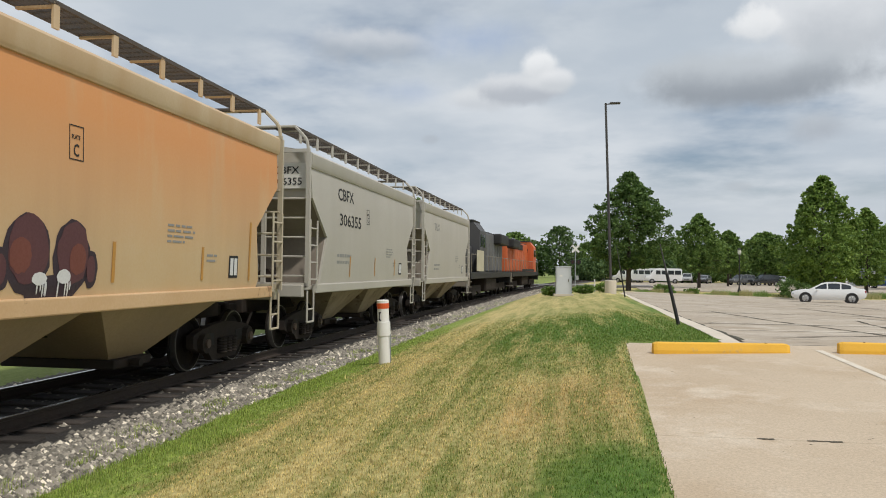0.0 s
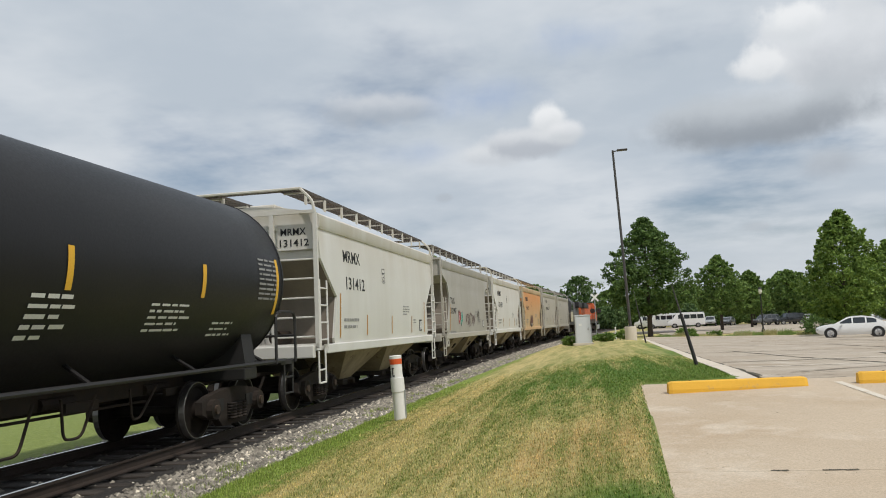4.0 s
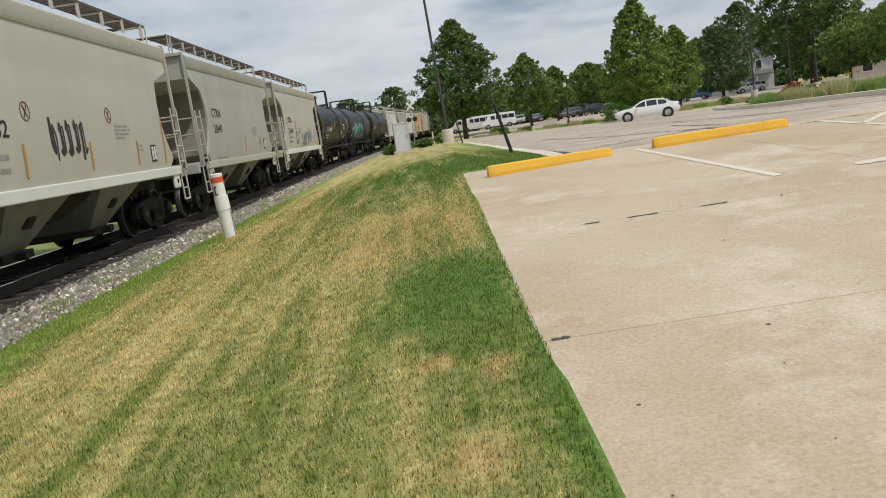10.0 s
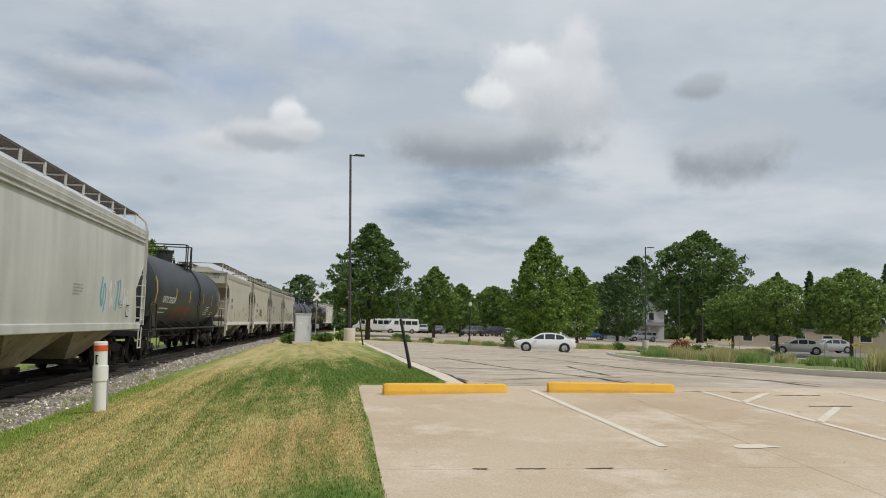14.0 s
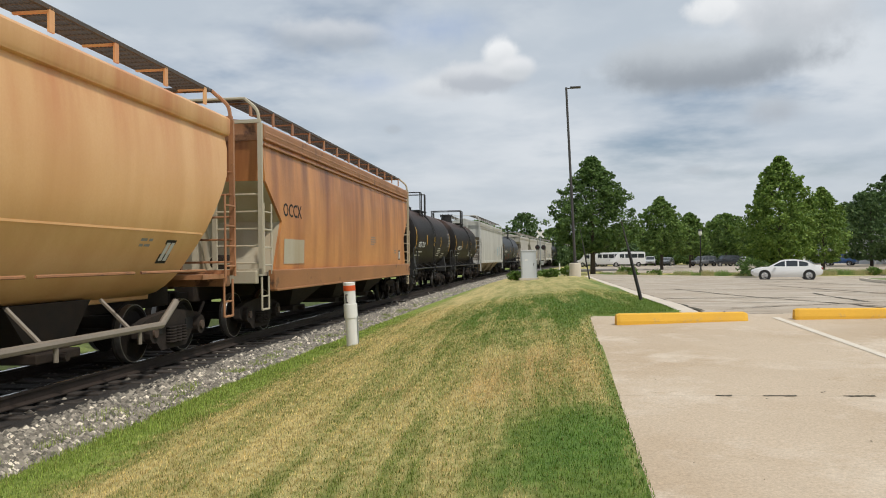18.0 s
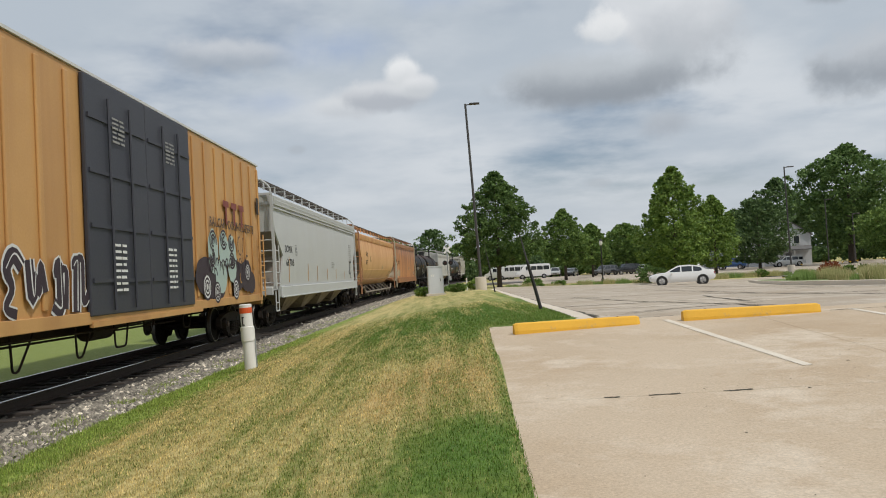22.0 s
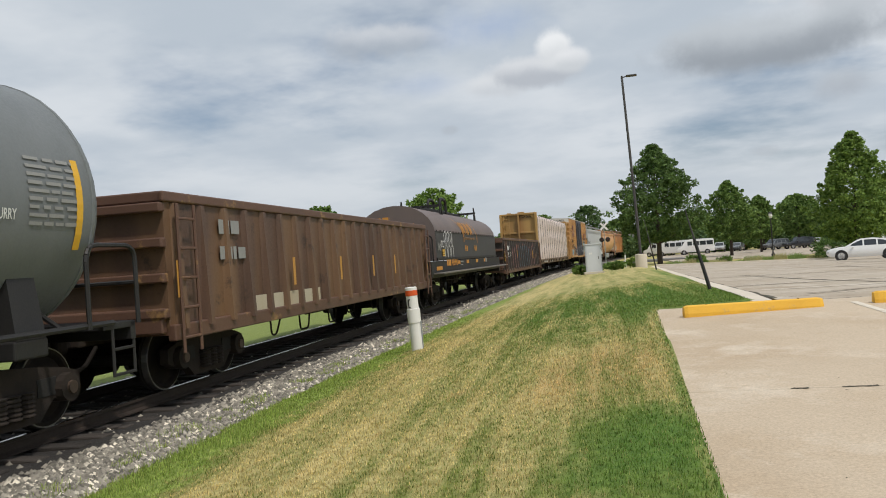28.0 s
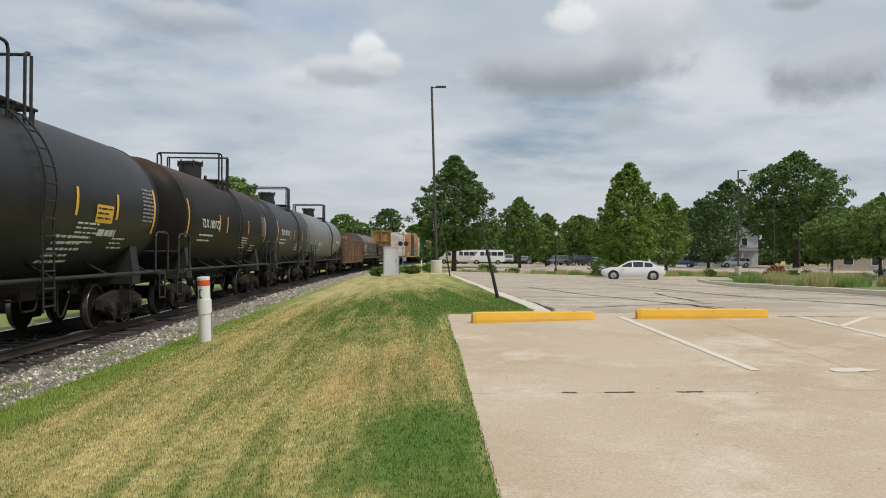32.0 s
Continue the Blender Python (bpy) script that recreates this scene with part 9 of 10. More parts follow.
for k in range(14):
    bm = bmesh.new()
    y = 22 + 20 * rt.random()
    x = lerp(-y, [-p[1] for p in KERB], [p[0] for p in KERB]) + 1 + 3 * rt.random()
    z = lot_z(x, y) + 0.12
    fl = tagged(new("lily"), "yellow day lily standing in the bed", "flower", group="planting bed")
    fl.matrix_world = pose(x, y, z)
    rod(bm, (0, 0, 0), (0.02, 0, 0.75), 0.008, 5)
    part("stem", bm, M_GREENB, fl)
    bm = bmesh.new()
    for a in range(6):
        q = a * 1.047
        v = [bm.verts.new(p) for p in ((0.02, 0, 0.74), (0.05 * math.cos(q - 0.4), 0.05 * math.sin(q - 0.4), 0.80), (0.10 * math.cos(q), 0.10 * math.sin(q), 0.83), (0.05 * math.cos(q + 0.4), 0.05 * math.sin(q + 0.4), 0.80))]
        bm.faces.new(v)
    part("petals", bm, M_YELLOW, fl)

# pale kerb that ends the lot
bm = bmesh.new()
loft(bm, [[(x, 66.02, lot_z(x, 66) - 0.1), (x, 66.04, lot_z(x, 66) + 0.13), (x, 66.2, lot_z(x, 66) + 0.13), (x, 66.22, lot_z(x, 66) - 0.1)] for x in (1.6, 4, 8, 12, 16, 20, 25)])
tagged(part("kerb", bm, M_KERB), "pale concrete kerb at the far end of the lot", "kerb", kind="structure")

# far lot, street and crossing road
M_ASPH = material("asphalt", (0.20, 0.19, 0.18), (0.14, 0.135, 0.13), 0.9, 0, 0.4, 30, 0.6, 0.2)
slab("far_parking_lot", M_LOT, [4, 30, 60, 90], [86, 110, 130, 152], lambda x, y: -0.2, 0.1, "far concrete parking lot with parked cars", "parking lot")
slab("street", M_ASPH, [26, 50, 75, 100], [60.5, 66, 72, 80], lambda x, y: -0.215, 0.1, "grey lot and street by the houses", "street")
slab("crossing_road", M_ASPH, [-60, -12, -3, 6], [100, 104, 107], lambda x, y: -0.03 - (0.25 if x < -30 else 0.0) * 0.4, 0.3, "asphalt road over the railway crossing", "road")

M_GALV = material("galvanised", (0.42, 0.44, 0.46), (0.34, 0.36, 0.38), 0.45, 0.5, 2, 30, 0.4, 0.05)
M_POLE = material("bronze_pole", (0.055, 0.05, 0.048), (0.085, 0.078, 0.072), 0.5, 0.2, 1.0, 30, 0.5, 0.05)
M_PVC = material("white_pvc", (0.78, 0.77, 0.74), (0.66, 0.64, 0.60), 0.45, 0, 2, 30, 0.4, 0.03)
M_TAPE = plain("orange_tape", (0.68, 0.10, 0.02), 0.5)


def marker_pipe():
    root = tagged(new("marker_pipe"), "white plastic marker pipe with an orange band beside the track", "marker post")
    x, y = -3.92, 14.55
    root.matrix_world = pose(x, y, ground_z(x, y) - 0.01, 1.0, -2.6, 0)
    bm = bmesh.new()
    lathe(bm, [(0.112, -0.15), (0.112, 0.52), (0.125, 0.525), (0.125, 0.78), (0.108, 0.785), (0.108, 1.16), (0.02, 1.165)], 20)
    smooth(part("pipe", bm, M_PVC, root), 40)
    bm = bmesh.new()
    lathe(bm, [(0.112, 1.03), (0.114, 1.035), (0.114, 1.125), (0.112, 1.13)], 20)
    part("band", bm, M_TAPE, root, "bright orange band")
    bm = bmesh.new()
    lathe(bm, [(0.111, 1.13), (0.113, 1.18), (0.10, 1.19), (0.01, 1.195)], 20)
    part("cap", bm, M_PVC, root)
    bm = bmesh.new()
    box(bm, (-0.045, -0.106, 0.89), (0.02, 0.012, 0.15))
    box(bm, (-0.03, -0.108, 0.96), (0.04, 0.012, 0.02))
    box(bm, (-0.03, -0.108, 0.82), (0.04, 0.012, 0.02))
    part("stencil", bm, M_INK, root)
    bm = bmesh.new()
    rod(bm, (0.115, -0.02, 0.0), (0.13, -0.02, 0.55), 0.012, 6)
    part("ground_wire", bm, M_GALV, root)


marker_pipe()


def pole_lamp(x, y, z, h, lean, label, arm=1.0, base_r=0.34, base_h=0.78):
    root = tagged(new("street_lamp"), label, "street lamp", group="lot lamps")
    root.matrix_world = pose(x, y, z)
    if base_r:
        bm = bmesh.new()
        lathe(bm, [(base_r, -0.3), (base_r, base_h - 0.03), (base_r - 0.03, base_h), (0.02, base_h)], 24)
        part("footing", bm, M_KERB, root, "round concrete footing")
    bm = bmesh.new()
    rod(bm, (0, 0, base_h), (-lean, 0, h), 0.085, 8, 0.065)
    box(bm, (0, 0, base_h + 0.03), (0.34, 0.34, 0.05), bev=0.01)
    part("pole", bm, M_POLE, root)
    bm = bmesh.new()
    rod(bm, (-lean, 0, h - 0.08), (-lean + 0.3 * arm, 0, h - 0.04), 0.035, 6)
    part("arm", bm, M_POLE, root)
    bm = bmesh.new()
    box(bm, (-lean + 0.55 * arm, 0, h - 0.02), (0.62, 0.34, 0.09), bev=0.03)
    part("lamp_head", bm, M_POLE, root)


pole_lamp(0.47, 48.15, 0.42, 11.3, 0.36, "tall bronze lot lamp on a round concrete footing")
pole_lamp(29.9, 76.6, -0.22, 10.1, 0.05, "tall bronze lot lamp by the planting bed")
pole_lamp(48.0, 110.2, -0.2, 9.0, 0.0, "distant lot lamp among the trees", base_h=0.3)
pole_lamp(46.7, 99.8, -0.2, 6.4, 0.0, "distant lot lamp among the trees", base_h=0.3)


def post_lamp(x, y, z, h):
    root = tagged(new("post_lamp"), "black post lamp with a glass lantern", "street lamp")
    root.matrix_world = pose(x, y, z)
    bm = bmesh.new()
    lathe(bm, [(0.16, 0), (0.16, 0.3), (0.09, 0.45), (0.06, 0.6), (0.05, h - 0.7), (0.09, h - 0.65), (0.02, h - 0.64)], 12)
    part("post", bm, M_BLACKRAIL, root)
    bm = bmesh.new()
    lathe(bm, [(0.1, h - 0.64), (0.17, h - 0.45), (0.15, h - 0.2), (0.02, h - 0.18)], 12)
    part("lantern", bm, M_PVC, root, "pale glass lantern")
    bm = bmesh.new()
    lathe(bm, [(0.2, h - 0.2), (0.12, h - 0.08), (0.02, h)], 12)
    part("cap", bm, M_BLACKRAIL, root)


post_lamp(12.6, 79.2, -0.2, 4.3)


def stake(a, b, label):
    root = tagged(new("guy_guard"), label, "guy marker")
    root.matrix_world = pose(*a)
    d = Vector(b) - Vector(a)
    bm = bmesh.new()
    rod(bm, -d * 0.05, d * 0.62, 0.04, 8, 0.034)
    part("guard_tube", bm, M_BLACKRAIL, root)
    bm = bmesh.new()
    rod(bm, d * 0.6, d, 0.022, 6, 0.010)
    part("wire", bm, M_POLE, root)


stake((1.66, 18.18, 0.62), (1.27, 18.21, 2.35), "leaning black tube guarding a wire beside the lot")
stake((1.19, 44.14, 0.40), (0.73, 44.15, 3.13), "leaning black tube guarding a wire near the lamp")


M_CABIN = material("pale_aluminium", (0.60, 0.62, 0.64), (0.50, 0.52, 0.55), 0.5, 0.0, 1.5, 30, 0.4, 0.05)


def cabinet():
    root = tagged(new("signal_cabinet"), "grey metal signal cabinet standing on the lawn", "cabinet")
    root.matrix_world = pose(-2.40, 50.2, 0.24, 0, 0, 8)
    bm = bmesh.new()
    box(bm, (0, 0, 0.88), (0.92, 0.62, 1.68), bev=0.02)
    b = part("body", bm, M_CABIN, root)
    bm = bmesh.new()
    box(bm, (0, 0, 1.74), (1.0, 0.7, 0.06), bev=0.015)
    part("lid", bm, M_CABIN, root)
    bm = bmesh.new()
    box(bm, (0, -0.315, 0.88), (0.8, 0.02, 1.5), bev=0.006)
    d = part("door", bm, M_CABIN, root)
    bm = bmesh.new()
    box(bm, (0.3, -0.335, 0.9), (0.03, 0.03, 0.16), bev=0.006)
    part("handle", bm, M_STEEL, d)
    for x in (-0.14, -0.04):
        bm = bmesh.new()
        box(bm, (x - 0.08, -0.328, 1.18), (0.07, 0.006, 0.12))
        part("notice", bm, M_PVC, root, "small white notice")
    bm = bmesh.new()
    box(bm, (0.50, 0.0, 0.9), (0.05, 0.3, 0.5), bev=0.01)
    rod(bm, (0.52, 0.1, 0.0), (0.52, 0.1, 0.7), 0.03, 8)
    part("meter", bm, M_GALV, root)
    bm = bmesh.new()
    box(bm, (0, 0, -0.02), (1.2, 0.9, 0.14), bev=0.01)
    part("plinth", bm, M_KERB, root)


cabinet()


def crossing_signal(x, y, z):
    root = tagged(new("crossing_signal"), "railway crossing signal with white crossed boards", "signal")
    root.matrix_world = pose(x, y, z, 0, 0, 20)
    bm = bmesh.new()
    rod(bm, (0, 0, 0), (0, 0, 4.9), 0.06, 8)
    part("mast", bm, M_GALV, root)
    for a in (45, -45):
        bm = bmesh.new()
        box(bm, (0, -0.08 - 0.012 * (a > 0), 4.5), (1.2, 0.02, 0.23), Matrix.Rotation(radians(a), 4, "Y"))
        part("crossbuck", bm, M_PVC, root, "white crossed board")
    for sx in (-1, 1):
        bm = bmesh.new()
        lathe(bm, [(0.29, -0.02), (0.30, 0.0), (0.29, 0.02), (0.02, 0.025)], 18, Matrix.Translation((sx * 0.38, -0.1, 2.9)) @ Matrix.Rotation(radians(90), 4, "X"))
        t_ = part("lamp_disc", bm, M_BLACKRAIL, root)
        bm = bmesh.new()
        lathe(bm, [(0.10, 0.0), (0.10, 0.02), (0.01, 0.03)], 14, Matrix.Translation((sx * 0.38, -0.13, 2.9)) @ Matrix.Rotation(radians(90), 4, "X"))
        part("lens", bm, plain("lens_red", (0.05, 0.012, 0.012), 0.3), t_)
    bm = bmesh.new()
    rod(bm, (-0.4, 0, 2.9), (0.4, 0, 2.9), 0.03, 6)
    part("bracket", bm, M_GALV, root)
    bm = bmesh.new()
    box(bm, (0.2, 0, 1.0), (0.35, 0.3, 0.5), bev=0.02)
    part("gate_box", bm, M_GALV, root)


crossing_signal(-3.3, 97.5, -0.1)
# small posts by the crossing
for x, y in ((-0.7, 70.0), (0.9, 96.0)):
    bm = bmesh.new()
    rod(bm, (0, 0, 0), (0, 0, 1.1), 0.06, 8)
    r = tagged(new("delineator_post"), "short white post beside the road", "post")
    r.matrix_world = pose(x, y, ground_z(x, y))
    part("post", bm, M_PVC, r)

# ---- vehicles ----
M_TYRE = material("tyre", (0.02, 0.02, 0.02), (0.035, 0.033, 0.03), 0.85, 0, 6, 60, 0.5, 0.1)
M_ALLOY = material("alloy", (0.5, 0.5, 0.51), (0.35, 0.35, 0.36), 0.3, 0.8, 6, 40, 0.4, 0.0)
M_LAMP = plain("lamp_clear", (0.55, 0.56, 0.58), 0.15)
M_TAIL = plain("lamp_red", (0.30, 0.02, 0.02), 0.25)


def car_paint(name, c):
    return material(name, c, tuple(v * 0.92 for v in c), 0.28, 0.0, 1, 40, 0.3, 0.0, coat=0.6)


def vehicle(name, x, y, z, rz, L, Wd, H, paint_m, label, kind="sedan"):
    """A road vehicle along local +x (nose), lofted from cross-sections, with glass, lamps and wheels."""
    root = tagged(new(name), label, "car", group="parked vehicles")
    root.matrix_world = pose(x, y, z, 0, 0, rz)
    hw = Wd / 2
    if kind == "sedan":
        st = [(-0.5, .34, .62, .84), (-0.47, .24, .70, .92), (-0.36, .18, .72, .98), (-0.2, .16, .68, 1.0), (0.0, .15, .66, 1.0), (0.2, .15, .66, 1.0), (0.34, .17, .63, .98), (0.44, .20, .57, .92), (0.485, .26, .51, .80), (0.5, .34, .46, .66)]
        gl = [(-0.40, .70, 0.0), (-0.26, .94, 0.9), (-0.12, 1.0, 1.0), (0.02, .985, 1.0), (0.08, .94, 0.95), (0.245, .66, 0.0)]
    elif kind == "van":
        st = [(-0.5, .22, .50, .92), (-0.49, .17, .98, .97), (-0.2, .16, 1.0, 1.0), (0.1, .16, 1.0, 1.0), (0.24, .16, .97, .99), (0.36, .17, .55, .98), (0.46, .18, .48, .92), (0.5, .22, .42, .80)]
        gl = [(0.20, .55, 0.9), (0.215, .93, 0.9), (0.24, .94, 0.9), (0.35, .56, 0.9)]
    else:
        st = [(-0.5, .28, .60, .88), (-0.48, .24, .66, .96), (-0.3, .22, .64, 1.0), (0.0, .21, .62, 1.0), (0.25, .22, .60, 1.0), (0.40, .24, .56, .97), (0.48, .27, .52, .90), (0.5, .32, .48, .78)]
        gl = [(-0.47, .64, 0.2), (-0.42, .94, 1.0), (-0.1, 1.0, 1.0), (0.10, .96, 1.0), (0.24, .60, 0.0)]
    bm = bmesh.new()
    rings = []
    for fx, lo, hi, wf in st:
        w, a, b = hw * wf, lo * H, hi * H
        m = a + (b - a) * 0.62
        rings.append([(fx * L, w * 0.92, a), (fx * L, w, a + (m - a) * 0.4), (fx * L, w, m), (fx * L, w * 0.93, b - 0.03), (fx * L, w * 0.80, b), (fx * L, -w * 0.80, b), (fx * L, -w * 0.93, b - 0.03), (fx * L, -w, m), (fx * L, -w, a + (m - a) * 0.4), (fx * L, -w * 0.92, a)])
    loft(bm, rings)
    body = smooth(part("body", bm, paint_m, root), 35)
    bm = bmesh.new()
    rings = []
    for fx, hi, q in gl:
        lo = (.64 if kind == "sedan" else .60 if kind != "van" else .52) * H
        w0, w1 = hw * 0.93, hw * (0.93 - 0.17 * q)
        rings.append([(fx * L, w0, lo), (fx * L, w1, hi * H), (fx * L, -w1, hi * H), (fx * L, -w0, lo)])
    loft(bm, rings)
    if kind != "van":
        cab = smooth(part("cabin", bm, paint_m, root), 30)
        lo = (.64 if kind == "sedan" else .60) * H

        def at_side(f, z):
            """The cabin's half width at a place along the car and height."""
            tops = [(g[0], g[1] * H, hw * (0.93 - 0.17 * g[2])) for g in gl]
            th = float(np.interp(f, [g[0] for g in tops], [g[1] for g in tops]))
            tw = float(np.interp(f, [g[0] for g in tops], [g[2] for g in tops]))
            return hw * 0.93 + (tw - hw * 0.93) * min(1, (z - lo) / max(th - lo, 0.05)), th
        spans = ((-0.30, -0.175), (-0.155, 0.0), (0.02, 0.175)) if kind == "sedan" else ((-0.42, -0.30), (-0.28, -0.10), (-0.08, 0.07), (0.085, 0.19))
        for sx in (1, -1):
            for f0, f1 in spans:
                bm = bmesh.new()
                rows = []
                for k in range(5):
                    f = f0 + (f1 - f0) * k / 4
                    top = min(at_side(f, lo)[1] - 0.09, H * 0.93)
                    z0 = lo + 0.04
                    top = max(top, z0 + 0.01)
                    rows.append([(f * L, sx * (at_side(f, z)[0] + 0.006), z) for z in (z0, top)])
                loft(bm, rows, closed=False, caps=False)
                part("side_window", bm, M_GLASS, cab, "dark side window")
        for (fa, ha, qa), (fb, hb, qb), name in ((gl[-1], gl[-2], "windscreen"), (gl[0], gl[1], "rear_window")):
            bm = bmesh.new()
            d = 0.008 if fa > fb else -0.008
            rows = []
            for t_ in (0.10, 0.88):
                f, z, q = fa + (fb - fa) * t_, (max(ha, lo / H) + (hb - max(ha, lo / H)) * t_) * H, qa + (qb - qa) * t_
                wd = hw * (0.93 - 0.17 * q) * 0.86
                rows.append([(f * L + d, -wd, z + 0.012), (f * L + d, wd, z + 0.012)])
            loft(bm, rows, closed=False, caps=False)
            part(name, bm, M_GLASS, cab)
    else:
        part("windscreen", bm, M_GLASS, root)
        for sx in (1, -1):
            for a, b in ((-0.46, -0.30), (-0.28, -0.12), (-0.10, 0.05), (0.08, 0.2)):
                bm = bmesh.new()
                box(bm, ((a + b) / 2 * L, sx * hw * 1.0, 0.72 * H), ((b - a) * L, 0.025, 0.26 * H), bev=0.008)
                part("side_window", bm, M_GLASS, root)
    for sx in (1, -1):
        bm = bmesh.new()
        box(bm, (0.475 * L, sx * hw * 0.68, 0.43 * H), (0.14, hw * 0.36, 0.09 * H), bev=0.02)
        part("headlight", bm, M_LAMP, root)
        bm = bmesh.new()
        box(bm, (-0.487 * L, sx * hw * 0.72, 0.56 * H), (0.10, hw * 0.34, 0.11 * H), bev=0.02)
        part("tail_light", bm, M_TAIL, root)
        bm = bmesh.new()
        box(bm, (0.15 * L, sx * (hw + 0.06), 0.62 * H), (0.12, 0.16, 0.11), bev=0.03)
        part("mirror", bm, paint_m, root)
    bm = bmesh.new()
    box(bm, (0.496 * L, 0, 0.36 * H), (0.04, hw * 0.9, 0.07 * H), bev=0.01)
    part("grille", bm, M_BLACKRAIL, root)
    r = 0.335 if kind != "van" else 0.36
    for fx in (-0.31, 0.305):
        for sx in (1, -1):
            bm = bmesh.new()
            m = Matrix.Translation((fx * L, sx * (hw - 0.11), r)) @ Matrix.Rotation(radians(-90 * sx), 4, "X")
            lathe(bm, [(r * 0.62, -0.10), (r * 0.95, -0.10), (r, -0.06), (r, 0.07), (r * 0.95, 0.11), (r * 0.66, 0.11), (r * 0.6, 0.06)], 24, m)
            w = part("wheel", bm, M_TYRE, root)
            bm = bmesh.new()
            for k in range(5):
                a = k * 2 * math.pi / 5
                box(bm, (r * 0.34 * math.cos(a), r * 0.34 * math.sin(a), 0.085), (r * 0.58, 0.075, 0.03), Matrix.Rotation(a, 4, "Z"))
            lathe(bm, [(r * 0.56, 0.06), (r * 0.65, 0.108), (r * 0.60, 0.112), (r * 0.54, 0.09)], 24)
            lathe(bm, [(0.07, 0.06), (0.07, 0.105), (0.01, 0.11)], 10)
            bmesh.ops.transform(bm, matrix=m, verts=bm.verts)
            part("rim", bm, M_ALLOY, w, "alloy wheel rim")
            bm = bmesh.new()
            lathe(bm, [(r + 0.05, -0.02), (r + 0.055, 0.112), (r - 0.02, 0.113), (r - 0.02, -0.02)], 24, m)
            part("wheel_arch", bm, M_BLACKRAIL, root)


C_WHITE, C_BLACK, C_SILVER, C_BLUE, C_RED, C_GREY = (car_paint(n, c) for n, c in (("paint_white", (0.78, 0.78, 0.77)), ("paint_black", (0.02, 0.022, 0.026)), ("paint_silver", (0.42, 0.43, 0.43)), ("paint_blue", (0.03, 0.09, 0.25)), ("paint_red", (0.25, 0.02, 0.02)), ("paint_grey", (0.12, 0.125, 0.13))))
vehicle("sedan", 14.8, 57.6, lot_z(14.8, 57.6) - 0.01, 168, 4.5, 1.82, 1.42, C_WHITE, "white four-door sedan parked on the lot")
vehicle("van", 10.0, 140, -0.2, 178, 6.1, 2.05, 2.55, C_WHITE, "white passenger van parked in the far lot", "van")
vehicle("van", 6.6, 143.5, -0.2, 165, 5.9, 2.05, 2.55, C_WHITE, "white passenger van parked in the far lot", "van")
vehicle("van", 4.6, 146.5, -0.2, 160, 5.9, 2.05, 2.45, C_WHITE, "white passenger van parked in the far lot", "van")
vehicle("suv", 24.5, 131, -0.2, 200, 4.7, 1.9, 1.75, C_BLACK, "black sport utility vehicle in the far lot", "suv")
vehicle("suv", 21.5, 133, -0.2, 215, 4.6, 1.88, 1.7, C_GREY, "dark grey sport utility vehicle in the far lot", "suv")
vehicle("sedan", 28.0, 136, -0.2, 250, 4.6, 1.8, 1.45, C_SILVER, "silver sedan in the far lot")
vehicle("sedan", 31.0, 135, -0.2, 255, 4.6, 1.8, 1.45, C_WHITE, "white sedan in the far lot")
vehicle("sedan", 34.5, 136, -0.2, 250, 4.6, 1.8, 1.5, C_RED, "dark red sedan in the far lot")
vehicle("suv", 37.5, 138, -0.2, 250, 4.6, 1.85, 1.75, C_WHITE, "white sport utility vehicle in the far lot", "suv")
vehicle("sedan", 17.5, 147, -0.2, 250, 4.6, 1.8, 1.5, C_GREY, "grey sedan in the far lot")
vehicle("suv", 14.8, 149, -0.2, 262, 4.6, 1.85, 1.75, C_SILVER, "silver sport utility vehicle in the far lot", "suv")
vehicle("suv", 39.0, 123, -0.2, 150, 4.5, 1.85, 1.7, C_BLUE, "dark blue sport utility vehicle near the houses", "suv")
vehicle("station_wagon", 46.8, 121.5, -0.2, 176, 4.7, 1.82, 1.55, C_WHITE, "white station wagon parked by the houses", "suv")
vehicle("sedan", 41.3, 68.7, -0.2, 155, 4.6, 1.8, 1.42, C_SILVER, "silver sedan parked beside a crabapple tree")
vehicle("sedan", 50.0, 77.5, -0.2, 175, 4.7, 1.8, 1.45, C_SILVER, "silver sedan parked beneath trees")
vehicle("suv", 52.5, 66.5, -0.2, 160, 4.5, 1.85, 1.65, C_BLUE, "blue hatchback parked at the lot corner", "suv")

# ---- houses ----
M_SIDING = material("siding_white", (0.68, 0.69, 0.70), (0.58, 0.60, 0.62), 0.7, 0, 1.5, 30, 0.4, 0.1)
M_ROOF = material("roof_shingle", (0.16, 0.155, 0.15), (0.10, 0.10, 0.10), 0.9, 0, 2, 20, 0.6, 0.3)
M_BEIGE = material("wall_beige", (0.52, 0.45, 0.36), (0.44, 0.38, 0.30), 0.85, 0, 1.2, 30, 0.5, 0.1)
M_BRICKW = material("wall_brick", (0.24, 0.13, 0.09), (0.18, 0.10, 0.07), 0.9, 0, 2, 30, 0.6, 0.2)


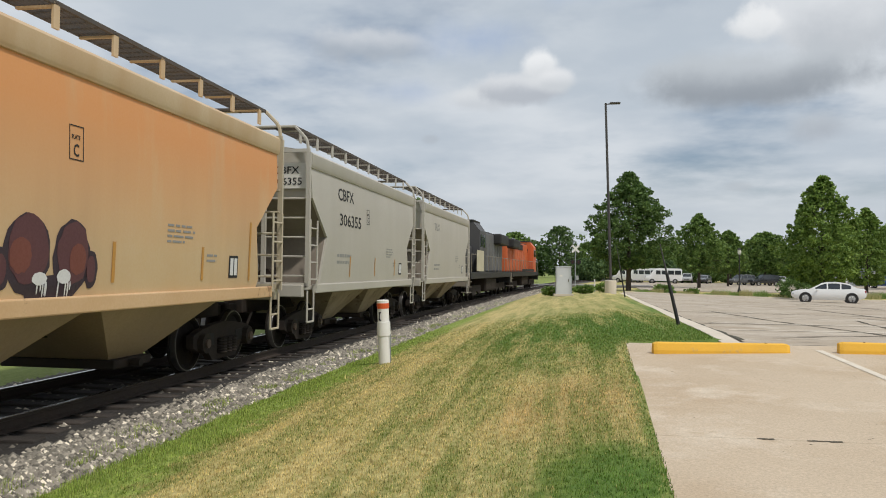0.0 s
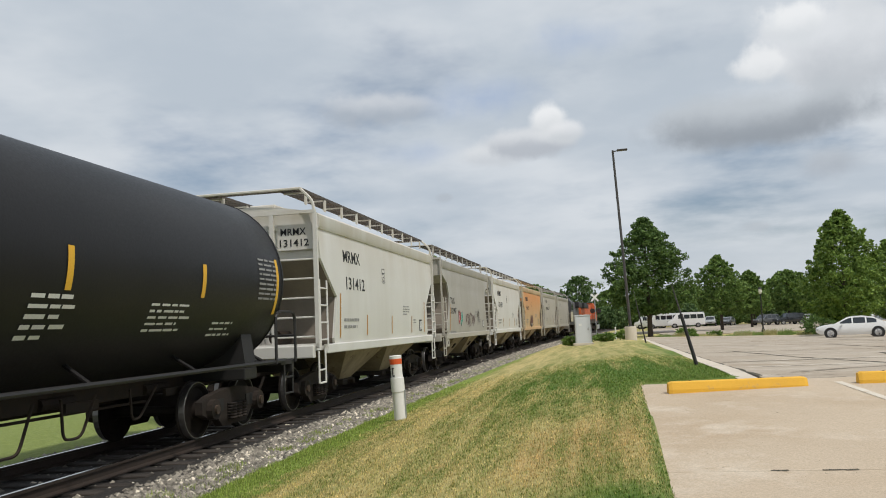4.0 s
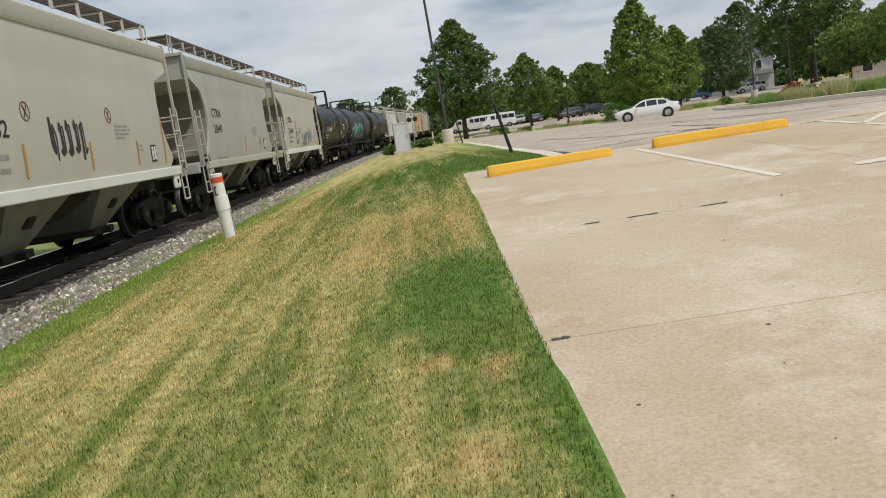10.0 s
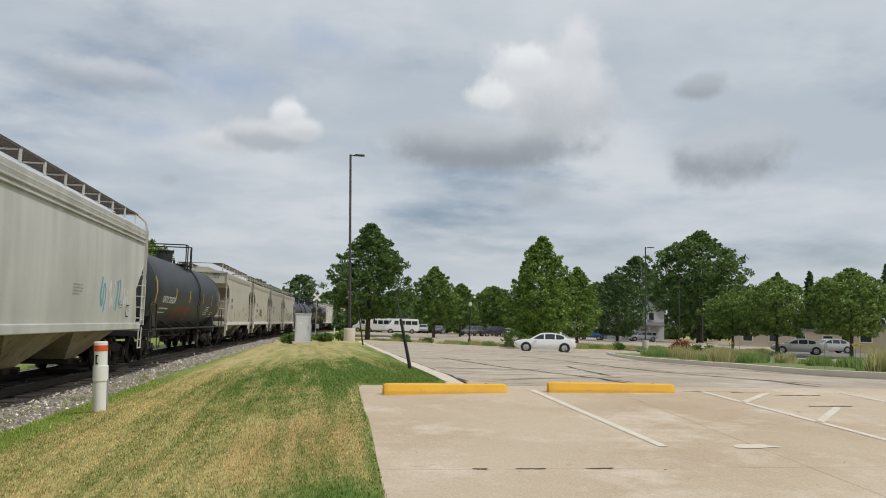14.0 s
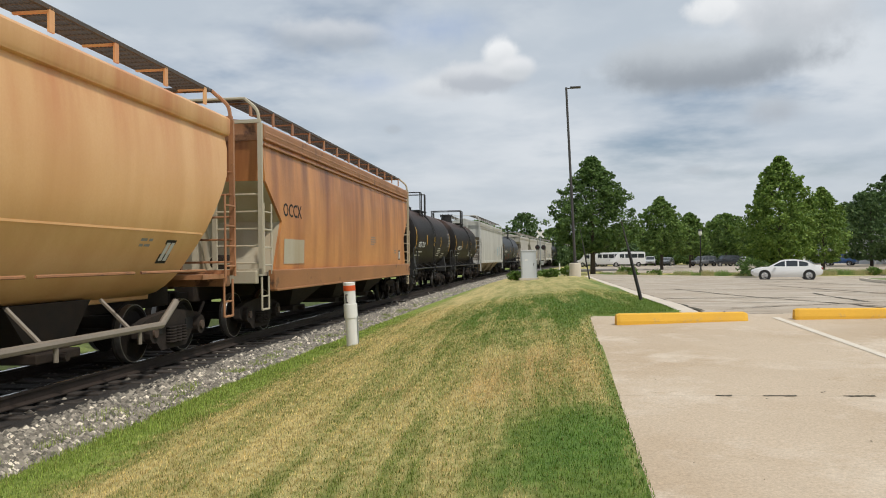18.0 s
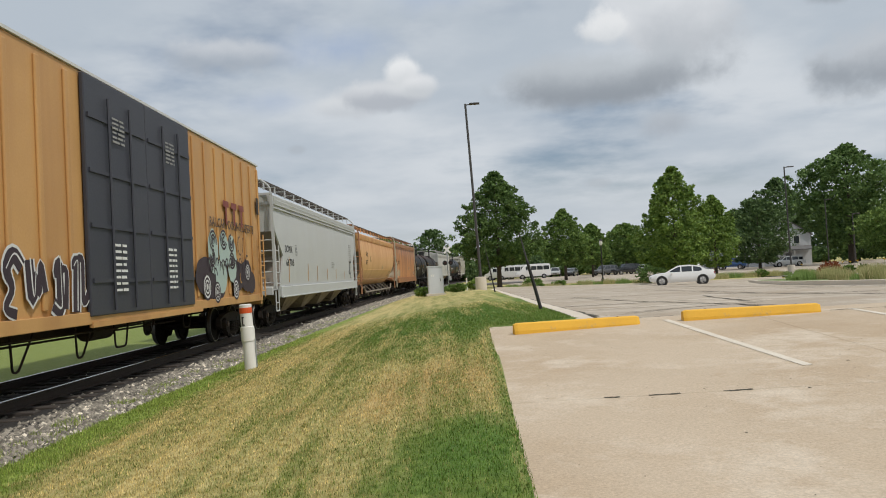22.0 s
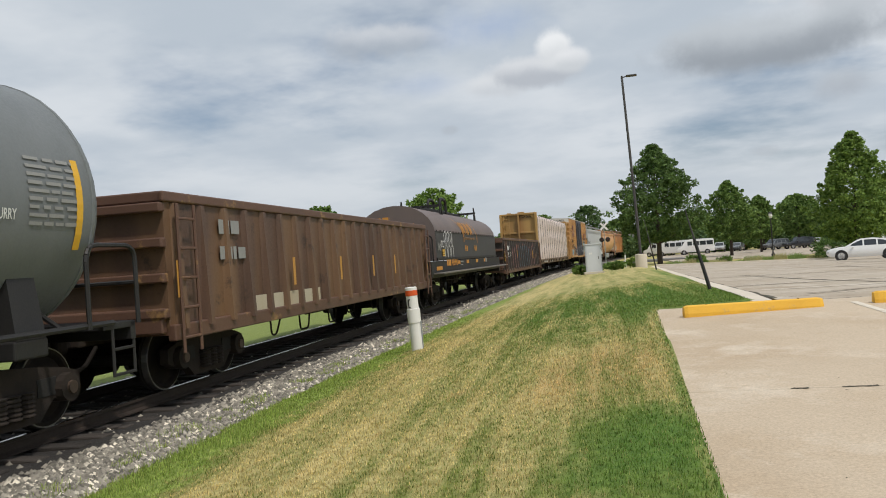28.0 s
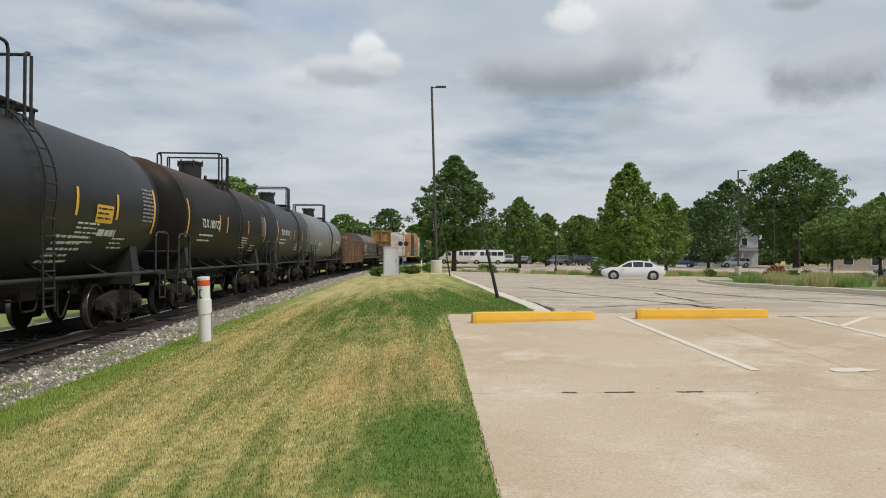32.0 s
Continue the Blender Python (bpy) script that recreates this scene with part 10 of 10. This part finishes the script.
def house(x, y, z, rz, w, d, eave, ridge, wall_m, label, windows=((-0.25, 0.4), (0.25, 0.4)), porch=False):
    root = tagged(new("house"), label, "house", group="houses")
    root.matrix_world = pose(x, y, z, 0, 0, rz)
    bm = bmesh.new()
    loft(bm, [[(-w / 2, yy, -0.2), (w / 2, yy, -0.2), (w / 2, yy, eave), (0, yy, ridge), (-w / 2, yy, eave)] for yy in (-d / 2, d / 2)])
    part("wall", bm, wall_m, root)
    for sx in (1, -1):
        bm = bmesh.new()
        loft(bm, [[(0, yy, ridge + 0.03), (sx * (w / 2 + 0.35), yy, eave - 0.17), (sx * (w / 2 + 0.35), yy, eave - 0.02), (0, yy, ridge + 0.2)] for yy in (-d / 2 - 0.3, d / 2 + 0.3)])
        part("roof", bm, M_ROOF, root)
    for fx, fz in windows:
        bm = bmesh.new()
        box(bm, (fx * w, -d / 2 - 0.03, fz * ridge), (1.0, 0.08, 1.4), bev=0.01)
        wd = part("window", bm, M_PVC, root)
        bm = bmesh.new()
        box(bm, (fx * w, -d / 2 - 0.075, fz * ridge), (0.8, 0.02, 1.2))
        part("pane", bm, M_GLASS, wd)
    bm = bmesh.new()
    box(bm, (0.05 * w, -d / 2 - 0.03, 1.0), (0.95, 0.06, 2.05), bev=0.01)
    part("door", bm, M_GREYDOOR, root)
    if porch:
        bm = bmesh.new()
        loft(bm, [[(-w / 2, -d / 2 - 2.0, 2.5), (w / 2, -d / 2 - 2.0, 2.5), (w / 2, -d / 2, 3.1), (-w / 2, -d / 2, 3.1)], [(-w / 2, -d / 2 - 2.0, 2.62), (w / 2, -d / 2 - 2.0, 2.62), (w / 2, -d / 2, 3.22), (-w / 2, -d / 2, 3.22)]])
        part("porch_roof", bm, M_ROOF, root)
        for k in range(4):
            bm = bmesh.new()
            box(bm, (-w / 2 + 0.2 + (w - 0.4) * k / 3, -d / 2 - 1.9, 1.2), (0.14, 0.14, 2.6))
            part("porch_post", bm, M_PVC, root)


M_GREYDOOR = plain("door_grey", (0.25, 0.26, 0.28), 0.5)
house(52.0, 136, -0.25, -18, 7.5, 9, 5.0, 7.6, M_SIDING, "white gabled house with a porch among trees", ((-0.22, 0.55), (0.22, 0.55), (-0.25, 0.2)), True)
house(46.5, 141, -0.25, -15, 6.5, 8, 3.2, 4.9, M_SIDING, "small white house half hidden by trees")
house(41.2, 142, -0.25, -15, 7.0, 6, 2.5, 3.7, paint("garage_blue_grey", (0.40, 0.44, 0.48), (0.32, 0.36, 0.40)), "low blue-grey garage at the street")


def long_wall(x, y, rz, L, h, mat, label):
    root = tagged(new("building"), label, "building")
    root.matrix_world = pose(x, y, -0.25, 0, 0, rz)
    bm = bmesh.new()
    box(bm, (0, 4, h / 2 - 0.1), (L, 8, h + 0.2), bev=0.03)
    part("wall", bm, mat, root)
    bm = bmesh.new()
    box(bm, (0, 4, h + 0.1), (L + 0.6, 8.6, 0.25), bev=0.03)
    part("roof", bm, M_ROOF, root)
    n = int(L / 3)
    for k in range(n):
        xx = -L / 2 + L * (k + 0.5) / n
        bm = bmesh.new()
        box(bm, (xx, -0.03, h * 0.55), (1.3, 0.08, 1.1), bev=0.01)
        w = part("window", bm, M_PVC, root)
        bm = bmesh.new()
        box(bm, (xx, -0.08, h * 0.55), (1.1, 0.02, 0.9))
        part("pane", bm, M_GLASS, w)


long_wall(58.0, 99.0, -24, 13.0, 2.3, M_BEIGE, "low beige building behind crabapple trees")
long_wall(66.0, 78.0, -35, 22.0, 3.0, M_BEIGE, "low beige building with dark windows")
long_wall(34.0, 168, -10, 14.0, 3.4, M_GALV, "grey shed behind the far lot")

long_wall(-18.4, 131.0, 8, 14.0, 4.2, M_BRICKW, "brick building beyond the railway crossing")


motions()
